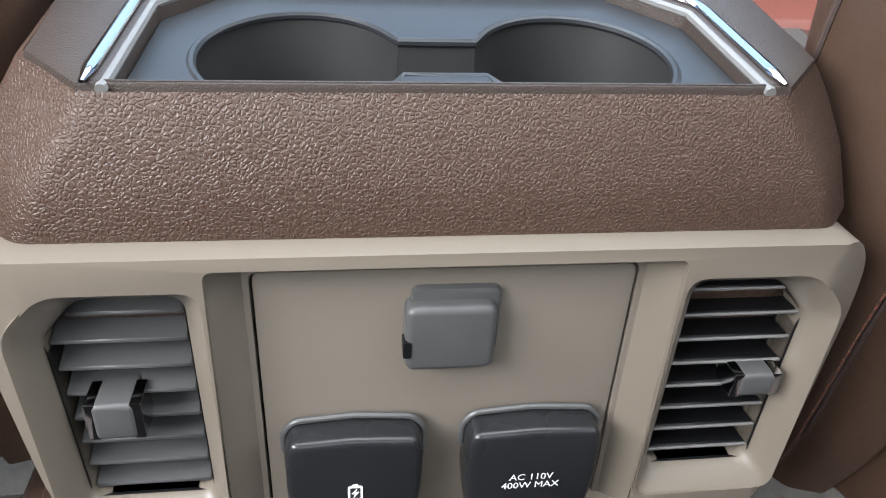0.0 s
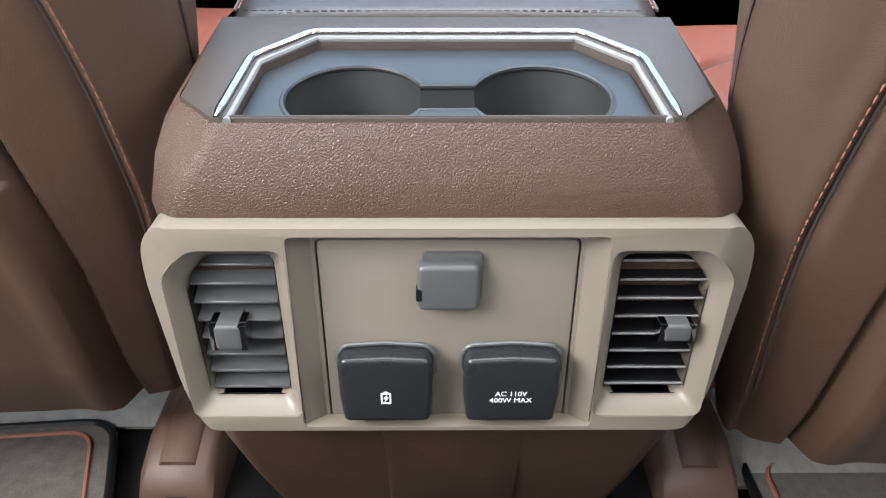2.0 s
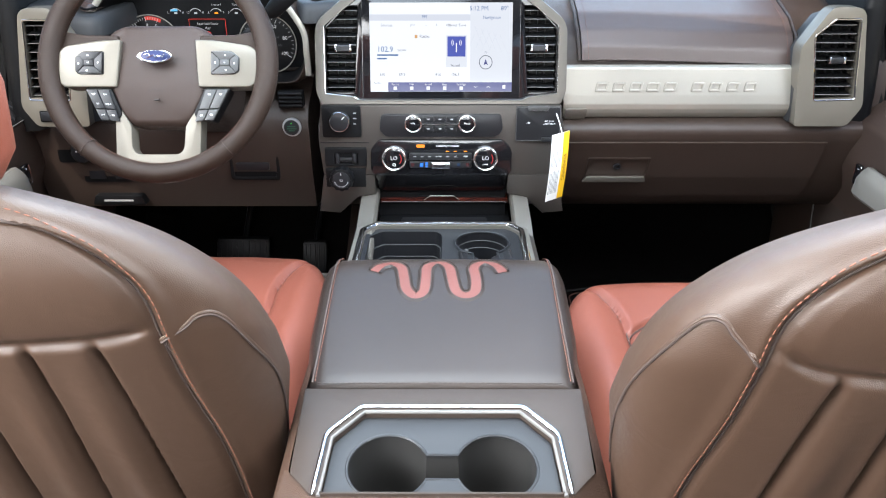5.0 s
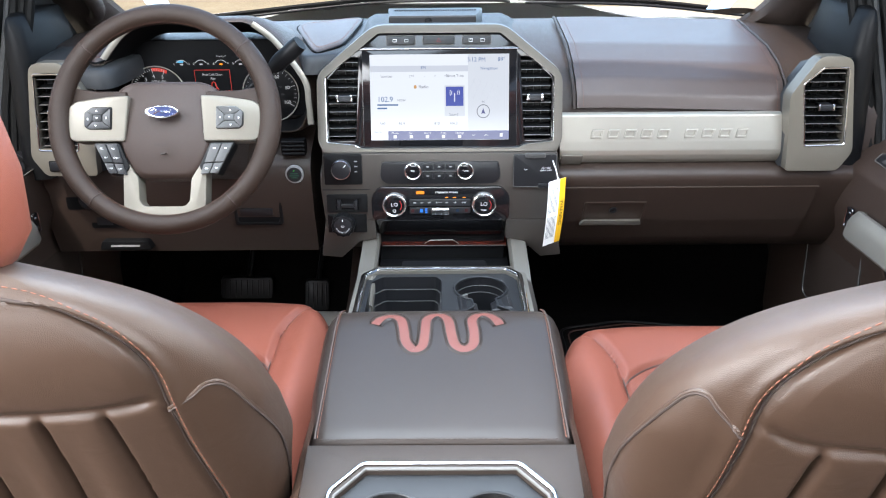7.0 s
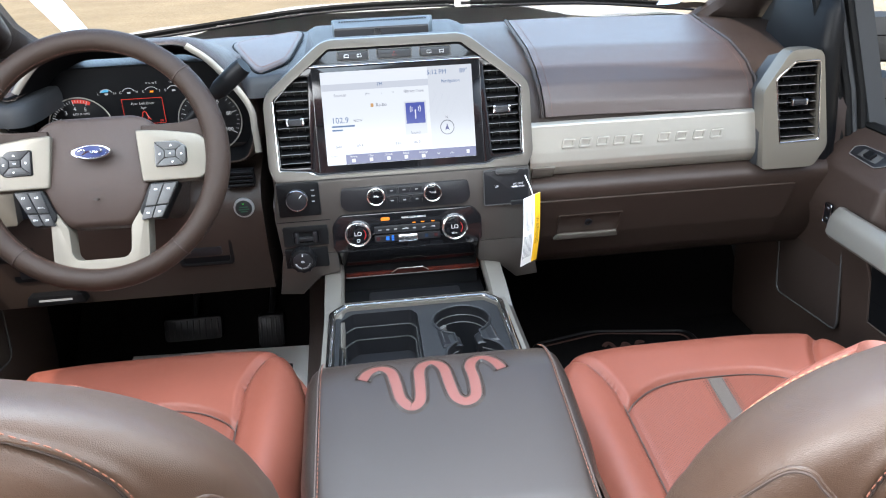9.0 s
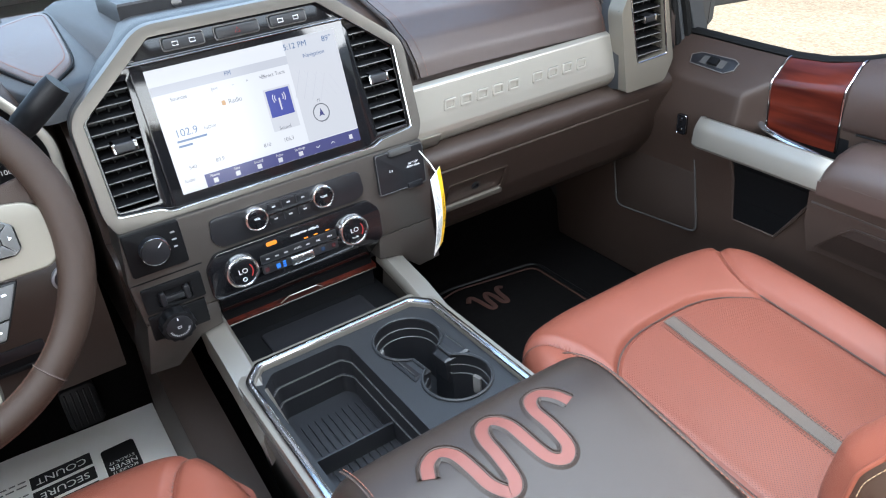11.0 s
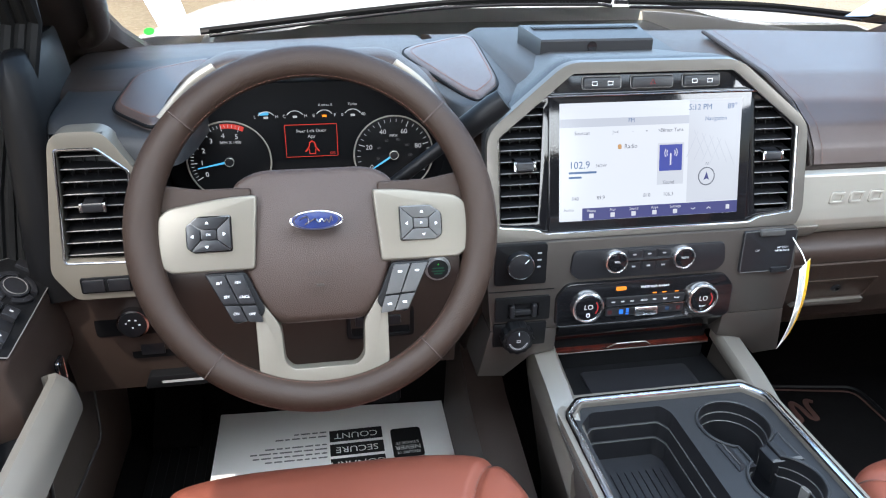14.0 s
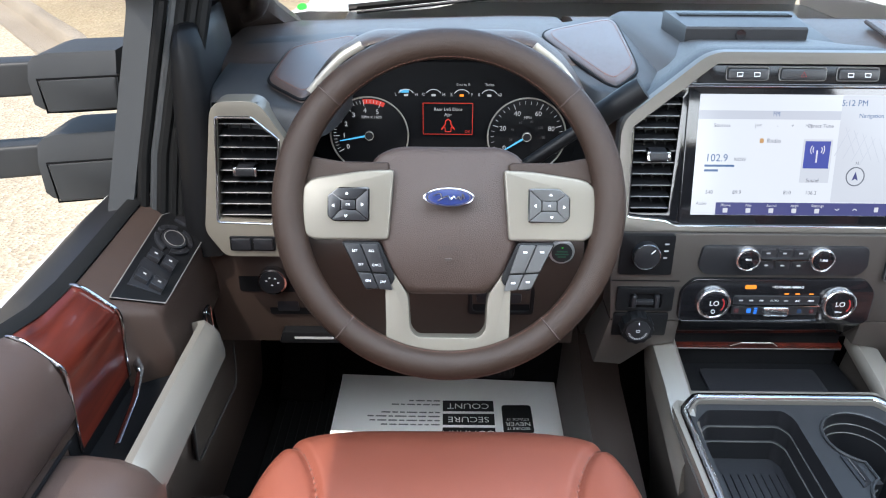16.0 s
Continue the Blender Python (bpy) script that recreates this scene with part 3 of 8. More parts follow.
def vent_slats(parent, outline, n, face, tilt, mat, depth=0.022, knob=None, kmat="slate", xs=None):
    """Slats, box and knob of an air vent whose opening is the outline in (x, z); face maps (x, d, z)."""
    zs = [p[1] for p in outline]
    z0, z1 = min(zs), max(zs)
    part("vent_box", merge(plate(outline, (), -0.034, -0.030, f=face), loft([[face(Vector((x, d, z))) for x, z in outline] for d in (-0.032, 0.0)], False)), "black", parent)
    dens = dense([(x, 0, z) for x, z in outline], 0.001, True)
    for i in range(n):
        z = z0 + (z1 - z0) * (i + 0.5) / n
        row = [p.x for p in dens if abs(p.z - z) < 0.003]
        if not row:
            continue
        xa, xb = min(row) + 0.001, max(row) - 0.001
        bm = box(xa, -depth / 2, -0.0011, xb, depth / 2, 0.0011, 0.0008, 1)
        bm.transform(Matrix.Rotation(radians(tilt), 4, "X"))
        part("slat", warp(bm, lambda c, z=z: face(Vector((c.x, -0.006 - depth / 2 + 0.004 - c.y, z + c.z)))), "black" if xs else mat, parent)
        # Grey line stands for the light caught along a black slat's edge.
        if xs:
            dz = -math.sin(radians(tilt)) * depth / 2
            part("slat_glint", tube([face(Vector((x, -0.0015, z + dz))) for x in (xa, (xa + xb) / 2, xb)], 0.0008, 6), "grey", parent)
    for xq in xs or ():
        part("vane", warp(box(xq - 0.0008, 0, z0 + 0.006, xq + 0.0008, 0.02, z1 - 0.006), lambda c: face(Vector((c.x, -0.016 - 0.4 * c.y, c.z)))), "black", parent)
    if knob:
        kx, kz, kw, kh = knob
        k = part("vent_knob", plate(rect(kx - kw, kz - kh, kx + kw, kz + kh, 0.003), (), -0.012, 0.009, 0.003, 3, face), kmat, parent)
        for sx in (-1, 1):
            part("chrome_edge", plate(rect(kx + sx * kw - 0.0024, kz - kh, kx + sx * kw + 0.0024, kz + kh, 0.001), (), -0.006, 0.0085, 0.001, 2, face), "chrome", k)


def build_console():
    con = thing("centre_console", CX, 0.60, -0.05, "brown centre console with padded armrest lid, cup holders and champagne trim", "console")
    # brown body, from the rear face forward under the lid
    def ring_at(z, hw, yr, cut, yf=0.68):
        up = lambda y: 0.145 * (min(y, 0.404) - 0.2635) * min(1, max(0, (z - 0.303) / 0.045))
        return [Vector((CX + x, y, z + up(y))) for x, y in rpoly([(-hw + cut, yr), (hw - cut, yr), (hw, yr + cut * 1.1)] + [(hw, yr + 0.145), (hw, yf), (-hw, yf), (-hw, yr + 0.145), (-hw, yr + cut * 1.1)], 0.006)]
    part("body", loft([ring_at(*a) for a in ((0.155, 0.158, 0.266, 0.02), (0.24, 0.168, 0.266, 0.016), (0.303, 0.1715, 0.250, 0.018), (0.325, 0.1690, 0.253, 0.026), (0.340, 0.1635, 0.2575, 0.031), (0.349, 0.157, 0.2605, 0.030), (0.3530, 0.152, 0.2625, 0.0255))], False), "brown_grain", con, "grained brown vinyl body", 50)
    part("lower_body", loft([ring_at(*a) for a in ((-0.05, 0.140, 0.335, 0.02), (0.03, 0.161, 0.308, 0.02), (0.09, 0.169, 0.284, 0.02), (0.157, 0.171, 0.264, 0.02))]), "brown", con)
    part("lower_inset", plate(rect(CX - 0.045, -0.02, CX + 0.055, 0.125, 0.008), (), 0, 0.004, 0.002, 2, curve_at([(-0.05, 0.336), (0.03, 0.309), (0.09, 0.287), (0.157, 0.266)])), "brown", con)
    # cup holder plate
    def top(y):
        return 0.354 + 0.145 * (y - 0.265)
    def onto(c):
        return Vector((CX + c.x, c.z, top(c.z) + c.y))
    trim = [(-0.124, 0.262), (-0.120, 0.338), (-0.087, 0.376), (0.087, 0.376), (0.120, 0.338), (0.124, 0.262)]
    outer = [(-0.150, 0.288), (-0.153, 0.404), (0.153, 0.404), (0.150, 0.288), (0.127, 0.2635), (-0.127, 0.2635)]
    inner = rpoly([(-0.117, 0.2665), (-0.113, 0.334), (-0.083, 0.369), (0.083, 0.369), (0.113, 0.334), (0.117, 0.2665)], 0.003)
    part("deck", plate(outer, [inner], -0.01, 0.002, 0.002, 2, onto), "deck", con, "smooth dark taupe deck around the cup holders")
    r, cy = 0.0415, 0.3035
    def lobe(cx, sgn):
        pts = []
        for i in range(41):
            a = math.radians(-158 + 316 * i / 40)
            x, y = cx + sgn * r * math.cos(a), cy + r * math.sin(a)
            pts.append((x, max(y, 0.2705)))
        return pts
    left, right = lobe(-0.0545, -1), lobe(0.0545, 1)
    outline = left + right[::-1]
    outline = [p for i, p in enumerate(outline) if i == 0 or (Vector(p) - Vector(outline[i - 1])).length > 1e-5]
    base = rpoly([(-0.116, 0.2662), (-0.112, 0.3335), (-0.0825, 0.3685), (0.0825, 0.3685), (0.112, 0.3335), (0.116, 0.2662)], 0.003)
    part("cup_plate", plate(base, [outline], -0.018, -0.006, 0.0035, 4, onto), "deck_dark", con, "dark slate cup holder plate")
    well = [[onto(Vector((x * k + (1 - k) * (0.0545 if x > 0 else -0.0545), d, y * k + (1 - k) * cy))) for x, y in outline] for d, k in ((-0.009, 1.0), (-0.02, 0.985), (-0.06, 0.95), (-0.085, 0.92))]
    cw = part("cup_well", loft(well, "end"), "well_grey", con, "deep dark grey twin cup wells")
    part("rim", tube([onto(Vector((x, -0.0072, y))) for x, y in outline], 0.0020, 8, True), "deck_dark", cw)
    bead = dense([onto(Vector((x, 0.003, y))) for x, y in rpoly(trim, [0, 0.006, 0.006, 0.006, 0.006, 0])[4:-4]], 0.003)
    part("chrome_trim", tube(bead, [0.0027 * min(1, 0.35 + 0.65 * min(i, len(bead) - 1 - i) / 3) for i in range(len(bead))], 12, up=(0, 0, 1), flat=0.75), "chrome", con, "bright chrome surround strip")
    part("wall_lip", tube([onto(Vector((x * 0.955, 0.0, 0.2665 + (y - 0.2665) * 0.95))) for x, y in trim], 0.0022, 8), "grey", con)
    # rear bezel with two vents and the centre panel
    face = wall_at(0.262)
    bz = [(-0.1755, 0.262), (-0.1740, 0.286), (-0.162, 0.3020), (0.162, 0.3020), (0.1740, 0.286), (0.1755, 0.262), (0.165, 0.185), (0.153, 0.157), (-0.153, 0.157), (-0.165, 0.185)]
    ventl = [(-0.136, 0.2805), (-0.0995, 0.2805), (-0.0985, 0.177), (-0.149, 0.177), (-0.152, 0.262)]
    panel = [(-0.089, 0.2975), (0.089, 0.2975), (0.0905, 0.1605), (-0.0905, 0.1605)]
    flip = lambda o: [(-x, z) for x, z in o]
    sh = lambda o: [(x + CX, z) for x, z in o]
    def grown(o, w):
        cxo, czo = sum(x for x, z in o) / len(o), sum(z for x, z in o) / len(o)
        return [(x + math.copysign(w, x - cxo), z + math.copysign(w, z - czo)) for x, z in o]
    big = grown(ventl, 0.0085)
    bent = lambda c: face(Vector((c.x, c.y - 0.55 * max(0.0, abs(c.x - CX) - 0.150), c.z)))
    bezel = part("rear_bezel", plate(sh(rpoly(bz, 0.012, 5)), [sh(rpoly(big, 0.008)), sh(rpoly(flip(big), 0.008)), sh(rpoly(panel, 0.004))], 0.0, 0.026, 0.0065, 4, bent), "beige", con, "champagne plastic bezel framing the rear vents", 60)
    pl = part("panel", plate(sh(rect(-0.0740, 0.1585, 0.0740, 0.2895, 0.004)), (), 0.004, 0.0145, 0.0008, 2, face), "taupe", bezel, "taupe centre panel")
    part("panel_surround", plate(sh(rect(-0.092, 0.1565, 0.092, 0.2995, 0.004)), [sh(rect(-0.0751, 0.1574, 0.0751, 0.2906, 0.005))], 0.0, 0.0150, 0.0006, 2, face), "taupe", bezel)
    part("panel_back", plate(sh(rect(-0.090, 0.1585, 0.090, 0.2970, 0.004)), (), 0.001, 0.005, 0, 2, face), "black", bezel)
    for m_ in (lambda o: o, flip):
        part("vent_frame", loft([[face(Vector((x, d, z))) for x, z in sh(m_(rpoly(grown(ventl, w), 0.007)))] for w, d in ((0.0110, 0.0), (0.0092, 0.0252), (0.0072, 0.0238), (0.0012, 0.0165), (0.0, 0.0125), (0.0, 0.0))], False), "beige", bezel)
    for sg in (-1, 1):
        part("slope_strip", loft([[face(Vector((CX + sg * x, d, z))) for x, d in ((0.0925, 0.0195 - e), (0.0895, 0.0235 - e), (0.0775, 0.0150), (0.0755, 0.0128), (0.0925, 0.0))] for z, e in ((0.1575, 0.0), (0.175, 0.0), (0.285, 0.0), (0.2985, 0.002))]), "beige", bezel)
    # Slat colours hold the light: left grey, right black with pale edges.
    for o, tilt, nm, kn, km in ((ventl, 19, "button_grey", (-0.130, 0.227, 0.0085, 0.0090), "button_grey"), (flip(ventl), -4, "button_grey", (0.136, 0.2300, 0.0085, 0.0062), "button_grey")):
        v = part("rear_vent", plate(sh(rpoly(o, 0.006)), (), -0.0360, -0.0345, 0, 2, wall_at(0.248)), "black", con)
        vent_slats(v, sh(o), 8, wall_at(0.248), tilt, nm, 0.020, (kn[0] + CX, *kn[1:]), km, (0.121,) if tilt < 0 else None)
    # socket covers
    usb = part("socket_cover", merge(plate(rect(-0.0115, 0.2470, 0.0240, 0.2775, 0.005), (), 0.0145, 0.024, 0.003, 3, face), plate(rect(-0.0090, 0.2510, 0.0262, 0.2825, 0.004), (), 0.0145, 0.018, 0.002, 2, face)), "button_grey", con, "grey square socket cap")
    part("hinge_notch", plate(rect(-0.0123, 0.2545, -0.0090, 0.2620, 0.001), (), 0.018, 0.0243, 0, 2, face), "black", usb)
    def lid(x0, x1, nm, mat):
        c = part("outlet_cover", merge(
            plate(rpoly([(x0 + 0.002, 0.1680), (x1 - 0.002, 0.1680), (x1, 0.1880), (x1, 0.2110), (x1 - 0.003, 0.2165), ((x0 + x1) / 2, 0.2180), (x0 + 0.003, 0.2165), (x0, 0.2110), (x0, 0.1880)], 0.004), (), 0.0145, 0.0305, 0.004, 3, face),
            plate(rpoly([(x0 + 0.004, 0.1655), (x1 - 0.004, 0.1655), (x1 - 0.002, 0.1745), (x0 + 0.002, 0.1745)], 0.003), (), 0.0145, 0.0265, 0.002, 2, face)), mat, con, nm)
        part("rim", tube([face(Vector((x, 0.018, z))) for x, z in rpoly([(x1 + 0.001, 0.1965), (x1 + 0.001, 0.2125), (x1 - 0.004, 0.2185), ((x0 + x1) / 2, 0.2205), (x0 + 0.004, 0.2185), (x0 - 0.001, 0.2125), (x0 - 0.001, 0.2005)], 0.003)], 0.0014, 8), "button_grey", c)
        return c
    a = lid(-0.0600, -0.0030, "black glossy charge port flap", "cover")
    b = lid(0.0155, 0.0740, "dark slate mains outlet flap", "cover")
    on = lambda cx, cz: (lambda c: Vector((c.x + cx, 0.262 - 0.0306 - c.y, c.z + cz)))
    part("battery_mark", merge(plate(rect(-0.0031, -0.0045, 0.0031, 0.0040, 0.001), [rect(-0.0022, -0.0036, 0.0022, 0.0031, 0.0006)], 0, 0.0003, 0, 2, on(-0.0315, 0.1880)), plate([(0.0008, 0.0026), (-0.0016, -0.0006), (-0.0001, -0.0006), (-0.0008, -0.0030), (0.0016, 0.0004), (0.0001, 0.0004)], (), 0, 0.0003, 0, 2, on(-0.0315, 0.1880)), plate(rect(-0.0012, 0.0040, 0.0012, 0.0049, 0.0002), (), 0, 0.0003, 0, 2, on(-0.0315, 0.1880))), "white_print", a)
    part("print", writing("AC 110V", 0.0052, on(0.0445, 0.1910)), "white_print", b)
    part("print", writing("400W MAX", 0.0052, on(0.0445, 0.1860)), "white_print", b)
    # armrest lid
    def lid_top(y):
        return 0.377 + 0.19 * (y - 0.405) - 4.5 * max(0, y - 0.60) ** 2
    def lid_sec(y, drop=0.0):
        z = lid_top(y) - drop
        hw = 0.156 + 0.010 * min(1, (y - 0.405) / 0.1)
        prof = [(-hw, -0.085 - 0.19 * (y - 0.405)), (-hw - 0.002, -0.05), (-hw + 0.002, -0.024), (-hw + 0.008, -0.012), (-hw + 0.016, -0.0045), (-hw + 0.026, -0.001)]
        prof += [(-hw + 0.026 + (2 * hw - 0.052) * k / 8, 0.0015 * math.sin(math.pi * k / 8)) for k in range(1, 8)]
        prof += [(-x, dz) for x, dz in prof[5::-1]]
        return [Vector((CX + x, y, z + dz)) for x, dz in prof]
    ys = [(0.4065, 0.006), (0.4085, 0.002), (0.413, 0.0)] + [(0.43 + 0.02 * i, 0.0) for i in range(12)] + [(0.664, 0.0006), (0.676, 0.0028), (0.687, 0.0075), (0.696, 0.0150), (0.702, 0.026), (0.705, 0.050)]
    lidp = part("armrest_lid", loft([lid_sec(*a) for a in ys]), "lid", con, "padded brown leather armrest lid", 60)
    for s in (-1, 1):
        line = [Vector((CX + s * 0.146, 0.412 + 0.0147 * i, lid_top(0.412 + 0.0147 * i) - 0.0004)) for i in range(20)]
        part("seam_or_shadow", tube(line, 0.0012, 6), "thread_dark", lidp)
        part("stitching", stitches([p + Vector((-s * 0.003, 0, 0.0016)) for p in line], 0.004, 0.0022), "thread_red", lidp, "rust thread")
    part("stitching", stitches([Vector((CX - 0.14 + 0.0147 * i, 0.4105, lid_top(0.41) + 0.0005)) for i in range(20)], 0.004, 0.0022), "thread_dark", lidp)
    # embossed running emblem inlay on the lid
    line = [(-0.086, 0.610), (-0.078, 0.625), (-0.063, 0.632), (-0.051, 0.621), (-0.046, 0.598), (-0.042, 0.574), (-0.031, 0.559), (-0.020, 0.566), (-0.017, 0.590), (-0.016, 0.618), (-0.008, 0.633), (0.004, 0.635), (0.014, 0.620), (0.018, 0.592), (0.023, 0.568), (0.035, 0.559), (0.047, 0.568), (0.049, 0.592), (0.047, 0.618), (0.055, 0.634), (0.068, 0.636), (0.079, 0.623), (0.085, 0.608)]
    path = [Vector((x, y, 0)) for x, y, *_ in [tuple(p) for p in spline([(x, y, 0) for x, y in line], 5)]]
    lift = lambda p, h=0.0: Vector((p.x, p.y, lid_top(p.y) + 0.0012 + h))
    def ribbon(w, h):
        n = len(path)
        L, R = [], []
        for i, p in enumerate(path):
            t = (path[min(i + 1, n - 1)] - path[max(i - 1, 0)]).normalized()
            q = Vector((-t.y, t.x, 0)) * w
            L.append(lift(p + q, h))
            R.append(lift(p - q, h))
        return L, R
    def band(w0, h0, w1, h1):
        (a, b), (c, d) = ribbon(w0, h0), ribbon(w1, h1)
        return merge(loft([[p, q] for p, q in zip(a, c)], False), loft([[p, q] for p, q in zip(b, d)], False))
    L, R = ribbon(0.0074, 0.0004)
    part("emblem_inlay", loft([[p, q] for p, q in zip(L, R)], False), "red_inlay", lidp, "red leather serpentine inlay")
    part("emblem_lip", merge(band(0.0072, 0.0001, 0.0080, 0.0026), band(0.0080, 0.0026, 0.0112, 0.0002)), "lid", lidp, "stitched leather lip", 60)
    # Dark tubes draw the inner shadow along the inlay's edges.
    for side_ in ribbon(0.0070, 0.0006):
        part("seam_or_shadow", tube(side_, 0.0009, 6), "thread_dark", lidp)
    for side_ in ribbon(0.0092, 0.0024):
        part("stitching", stitches(side_, 0.0026, 0.0016, 0.0004), "thread_dark", lidp)
    # front tray: chrome ring, bin, cup holders
    tz = 0.318
    def tray(c):
        return Vector((CX - 0.004 + c.x, c.z, tz + c.y))
    ring_pts = [(-0.150, 0.66), (-0.150, 0.975), (-0.127, 1.003), (0.127, 1.003), (0.150, 0.975), (0.150, 0.66)]
    shr = lambda k, q: [(x * k, 0.66 + (y - 0.66) * q) for x, y in ring_pts]
    part("tray_frame", plate(rpoly([(-0.157, 0.66), (-0.157, 0.980), (-0.130, 1.011), (0.130, 1.011), (0.157, 0.980), (0.157, 0.66)], 0.006), [rpoly(shr(0.93, 0.965), 0.006)], -0.02, 0.0, 0.004, 3, tray), "rail", con, "satin silver tray surround")
    part("chrome_trim", tube([tray(Vector((x, 0.0015, y))) for x, y in rpoly(shr(0.965, 0.985), [0, 0.008, 0.008, 0.008, 0.008, 0])[4:-4]], 0.0055, 10, up=(0, 0, 1), flat=0.6), "chrome", con, "bright chrome tray surround")
    binr = rpoly([(-0.131, 0.66), (-0.131, 0.955), (-0.110, 0.978), (-0.010, 0.978), (0.000, 0.962), (0.000, 0.66)], 0.006)
    cups = [(Vector((0.071, 0.925)), 0.047), (Vector((0.080, 0.815)), 0.045)]
    axis = (cups[1][0] - cups[0][0]).normalized()
    pair = []
    for (c, rad), u in zip(cups, (axis, -axis)):
        a0, gap = math.atan2(u.y, u.x), math.asin(0.021 / rad)
        pair += [(c + rad * Vector((math.cos(a), math.sin(a))), c) for a in (a0 + gap + (2 * math.pi - 2 * gap) * i / 36 for i in range(37))]
    part("tray_deck", plate(rpoly([(-0.139, 0.66), (-0.139, 0.966), (-0.118, 0.990), (0.118, 0.990), (0.139, 0.966), (0.139, 0.66)], 0.004), [binr, [tuple(p) for p, c in pair]], -0.02, -0.006, 0.003, 2, tray), "deck_dark", con)
    step = lambda d, k: [tray(Vector(((x + 0.0655) * k - 0.0655, d, (y - 0.82) * (1 - (1 - k) * 0.75) + 0.82))) for x, y in binr]
    bins = part("storage_bin", loft([step(*a) for a in ((-0.007, 1.0), (-0.030, 0.985), (-0.0305, 0.955), (-0.052, 0.945), (-0.0525, 0.915), (-0.080, 0.90))], "end"), "slate", con, "dark open storage bin with ribbed base", 30)
    # Paler tubes draw the highlights along the bin's two steps.
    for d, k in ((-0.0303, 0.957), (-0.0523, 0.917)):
        part("ledge_glint", tube(step(d, k), 0.0009, 6, True), "button_grey", bins)
    for i in range(11):
        part("rib", box(CX - 0.1250 + 0.0103 * i, 0.70, tz - 0.081, CX - 0.1160 + 0.0103 * i, 0.936, tz - 0.0782, 0.0006, 1), "slate", bins)
    part("divider", box(CX - 0.127, 0.838, tz - 0.079, CX - 0.012, 0.843, tz - 0.050, 0.0015), "slate", bins)
    well = lambda d, k: [tray(Vector((c.x + (p.x - c.x) * k, d, c.y + (p.y - c.y) * k))) for p, c in pair]
    cup = part("cup_well", loft([well(*a) for a in ((-0.007, 1), (-0.020, 0.985), (-0.0205, 0.945), (-0.033, 0.935), (-0.0335, 0.895), (-0.060, 0.87), (-0.095, 0.83))], "end"), "slate", con, "linked pair of dark cup wells", 30)
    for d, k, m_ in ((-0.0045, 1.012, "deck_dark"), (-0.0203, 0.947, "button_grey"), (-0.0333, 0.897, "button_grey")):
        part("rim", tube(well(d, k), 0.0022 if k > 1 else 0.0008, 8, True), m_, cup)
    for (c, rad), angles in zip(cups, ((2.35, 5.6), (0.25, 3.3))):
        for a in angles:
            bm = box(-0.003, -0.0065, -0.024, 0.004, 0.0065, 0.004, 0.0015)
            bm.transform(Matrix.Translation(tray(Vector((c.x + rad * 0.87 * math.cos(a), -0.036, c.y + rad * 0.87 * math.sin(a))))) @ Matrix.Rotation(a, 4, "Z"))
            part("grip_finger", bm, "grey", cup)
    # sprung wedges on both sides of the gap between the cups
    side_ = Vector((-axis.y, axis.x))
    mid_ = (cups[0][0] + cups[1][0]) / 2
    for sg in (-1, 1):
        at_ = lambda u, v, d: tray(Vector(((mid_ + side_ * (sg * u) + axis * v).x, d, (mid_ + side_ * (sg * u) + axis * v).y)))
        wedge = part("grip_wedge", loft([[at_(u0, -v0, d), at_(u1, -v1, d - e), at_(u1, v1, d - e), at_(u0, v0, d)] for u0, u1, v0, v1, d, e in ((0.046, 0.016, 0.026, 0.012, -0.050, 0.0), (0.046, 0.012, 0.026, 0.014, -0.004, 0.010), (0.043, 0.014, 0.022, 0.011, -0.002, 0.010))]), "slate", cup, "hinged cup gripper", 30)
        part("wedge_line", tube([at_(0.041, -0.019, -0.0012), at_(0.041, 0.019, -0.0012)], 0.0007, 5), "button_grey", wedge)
    # side rails rising to the dashboard, and flanks
    for s in (-1, 1):
        sec = lambda y, z, w=0.034: [Vector((CX + s * x, y, zz)) for x, zz in ((0.128, z - 0.012), (0.128, z + 0.004), (0.133, z + 0.009), (0.128 + w, z + 0.004), (0.130 + w, z - 0.006), (0.128 + w, z - 0.05))]
        part("side_rail", loft([sec(*a) for a in ((0.90, 0.286), (0.955, 0.300), (0.985, 0.310), (1.02, 0.320), (1.06, 0.327), (1.115, 0.338))]), "rail", con, "satin silver rail up to the dashboard", 50)
        part("side_flank", loft([[Vector((CX + s * x, y, z)) for x, z in ((0.150, zt), (0.163, zt - 0.006), (0.160, zt - 0.04), (0.120, 0.06), (0.11, -0.05), (0.09, -0.05))] for y, zt in ((0.70, 0.310), (0.955, 0.312), (1.06, 0.318), (1.13, 0.328))]), "bronze", con, "satin side panel", 50)
    # lower shelf under the stack
    part("shelf", loft([[Vector((CX + s * 0.130, y, z)) for s in (-1, 1)] + [Vector((CX + s * 0.130, y, z - 0.02)) for s in (1, -1)] for y, z in ((0.995, 0.305), (1.015, 0.287), (1.12, 0.285), (1.20, 0.285))]), "black", con, "black rubber lined shelf")
    part("shelf_mat", plate(rect(-0.085, 1.02, 0.085, 1.10, 0.008), (), 0, 0.003, 0.001, 2, lambda c: Vector((CX + c.x, c.z, 0.2872 + c.y))), "slate", con)


build_console()


# ---- front seats ----
SEAT_Z = [0.00, 0.10, 0.30, 0.45, 0.54, 0.58, 0.61, 0.64, 0.66, 0.675, 0.685, 0.690]
SEAT_YR = [0.400, 0.352, 0.300, 0.262, 0.235, 0.227, 0.221, 0.217, 0.217, 0.220, 0.228, 0.245]
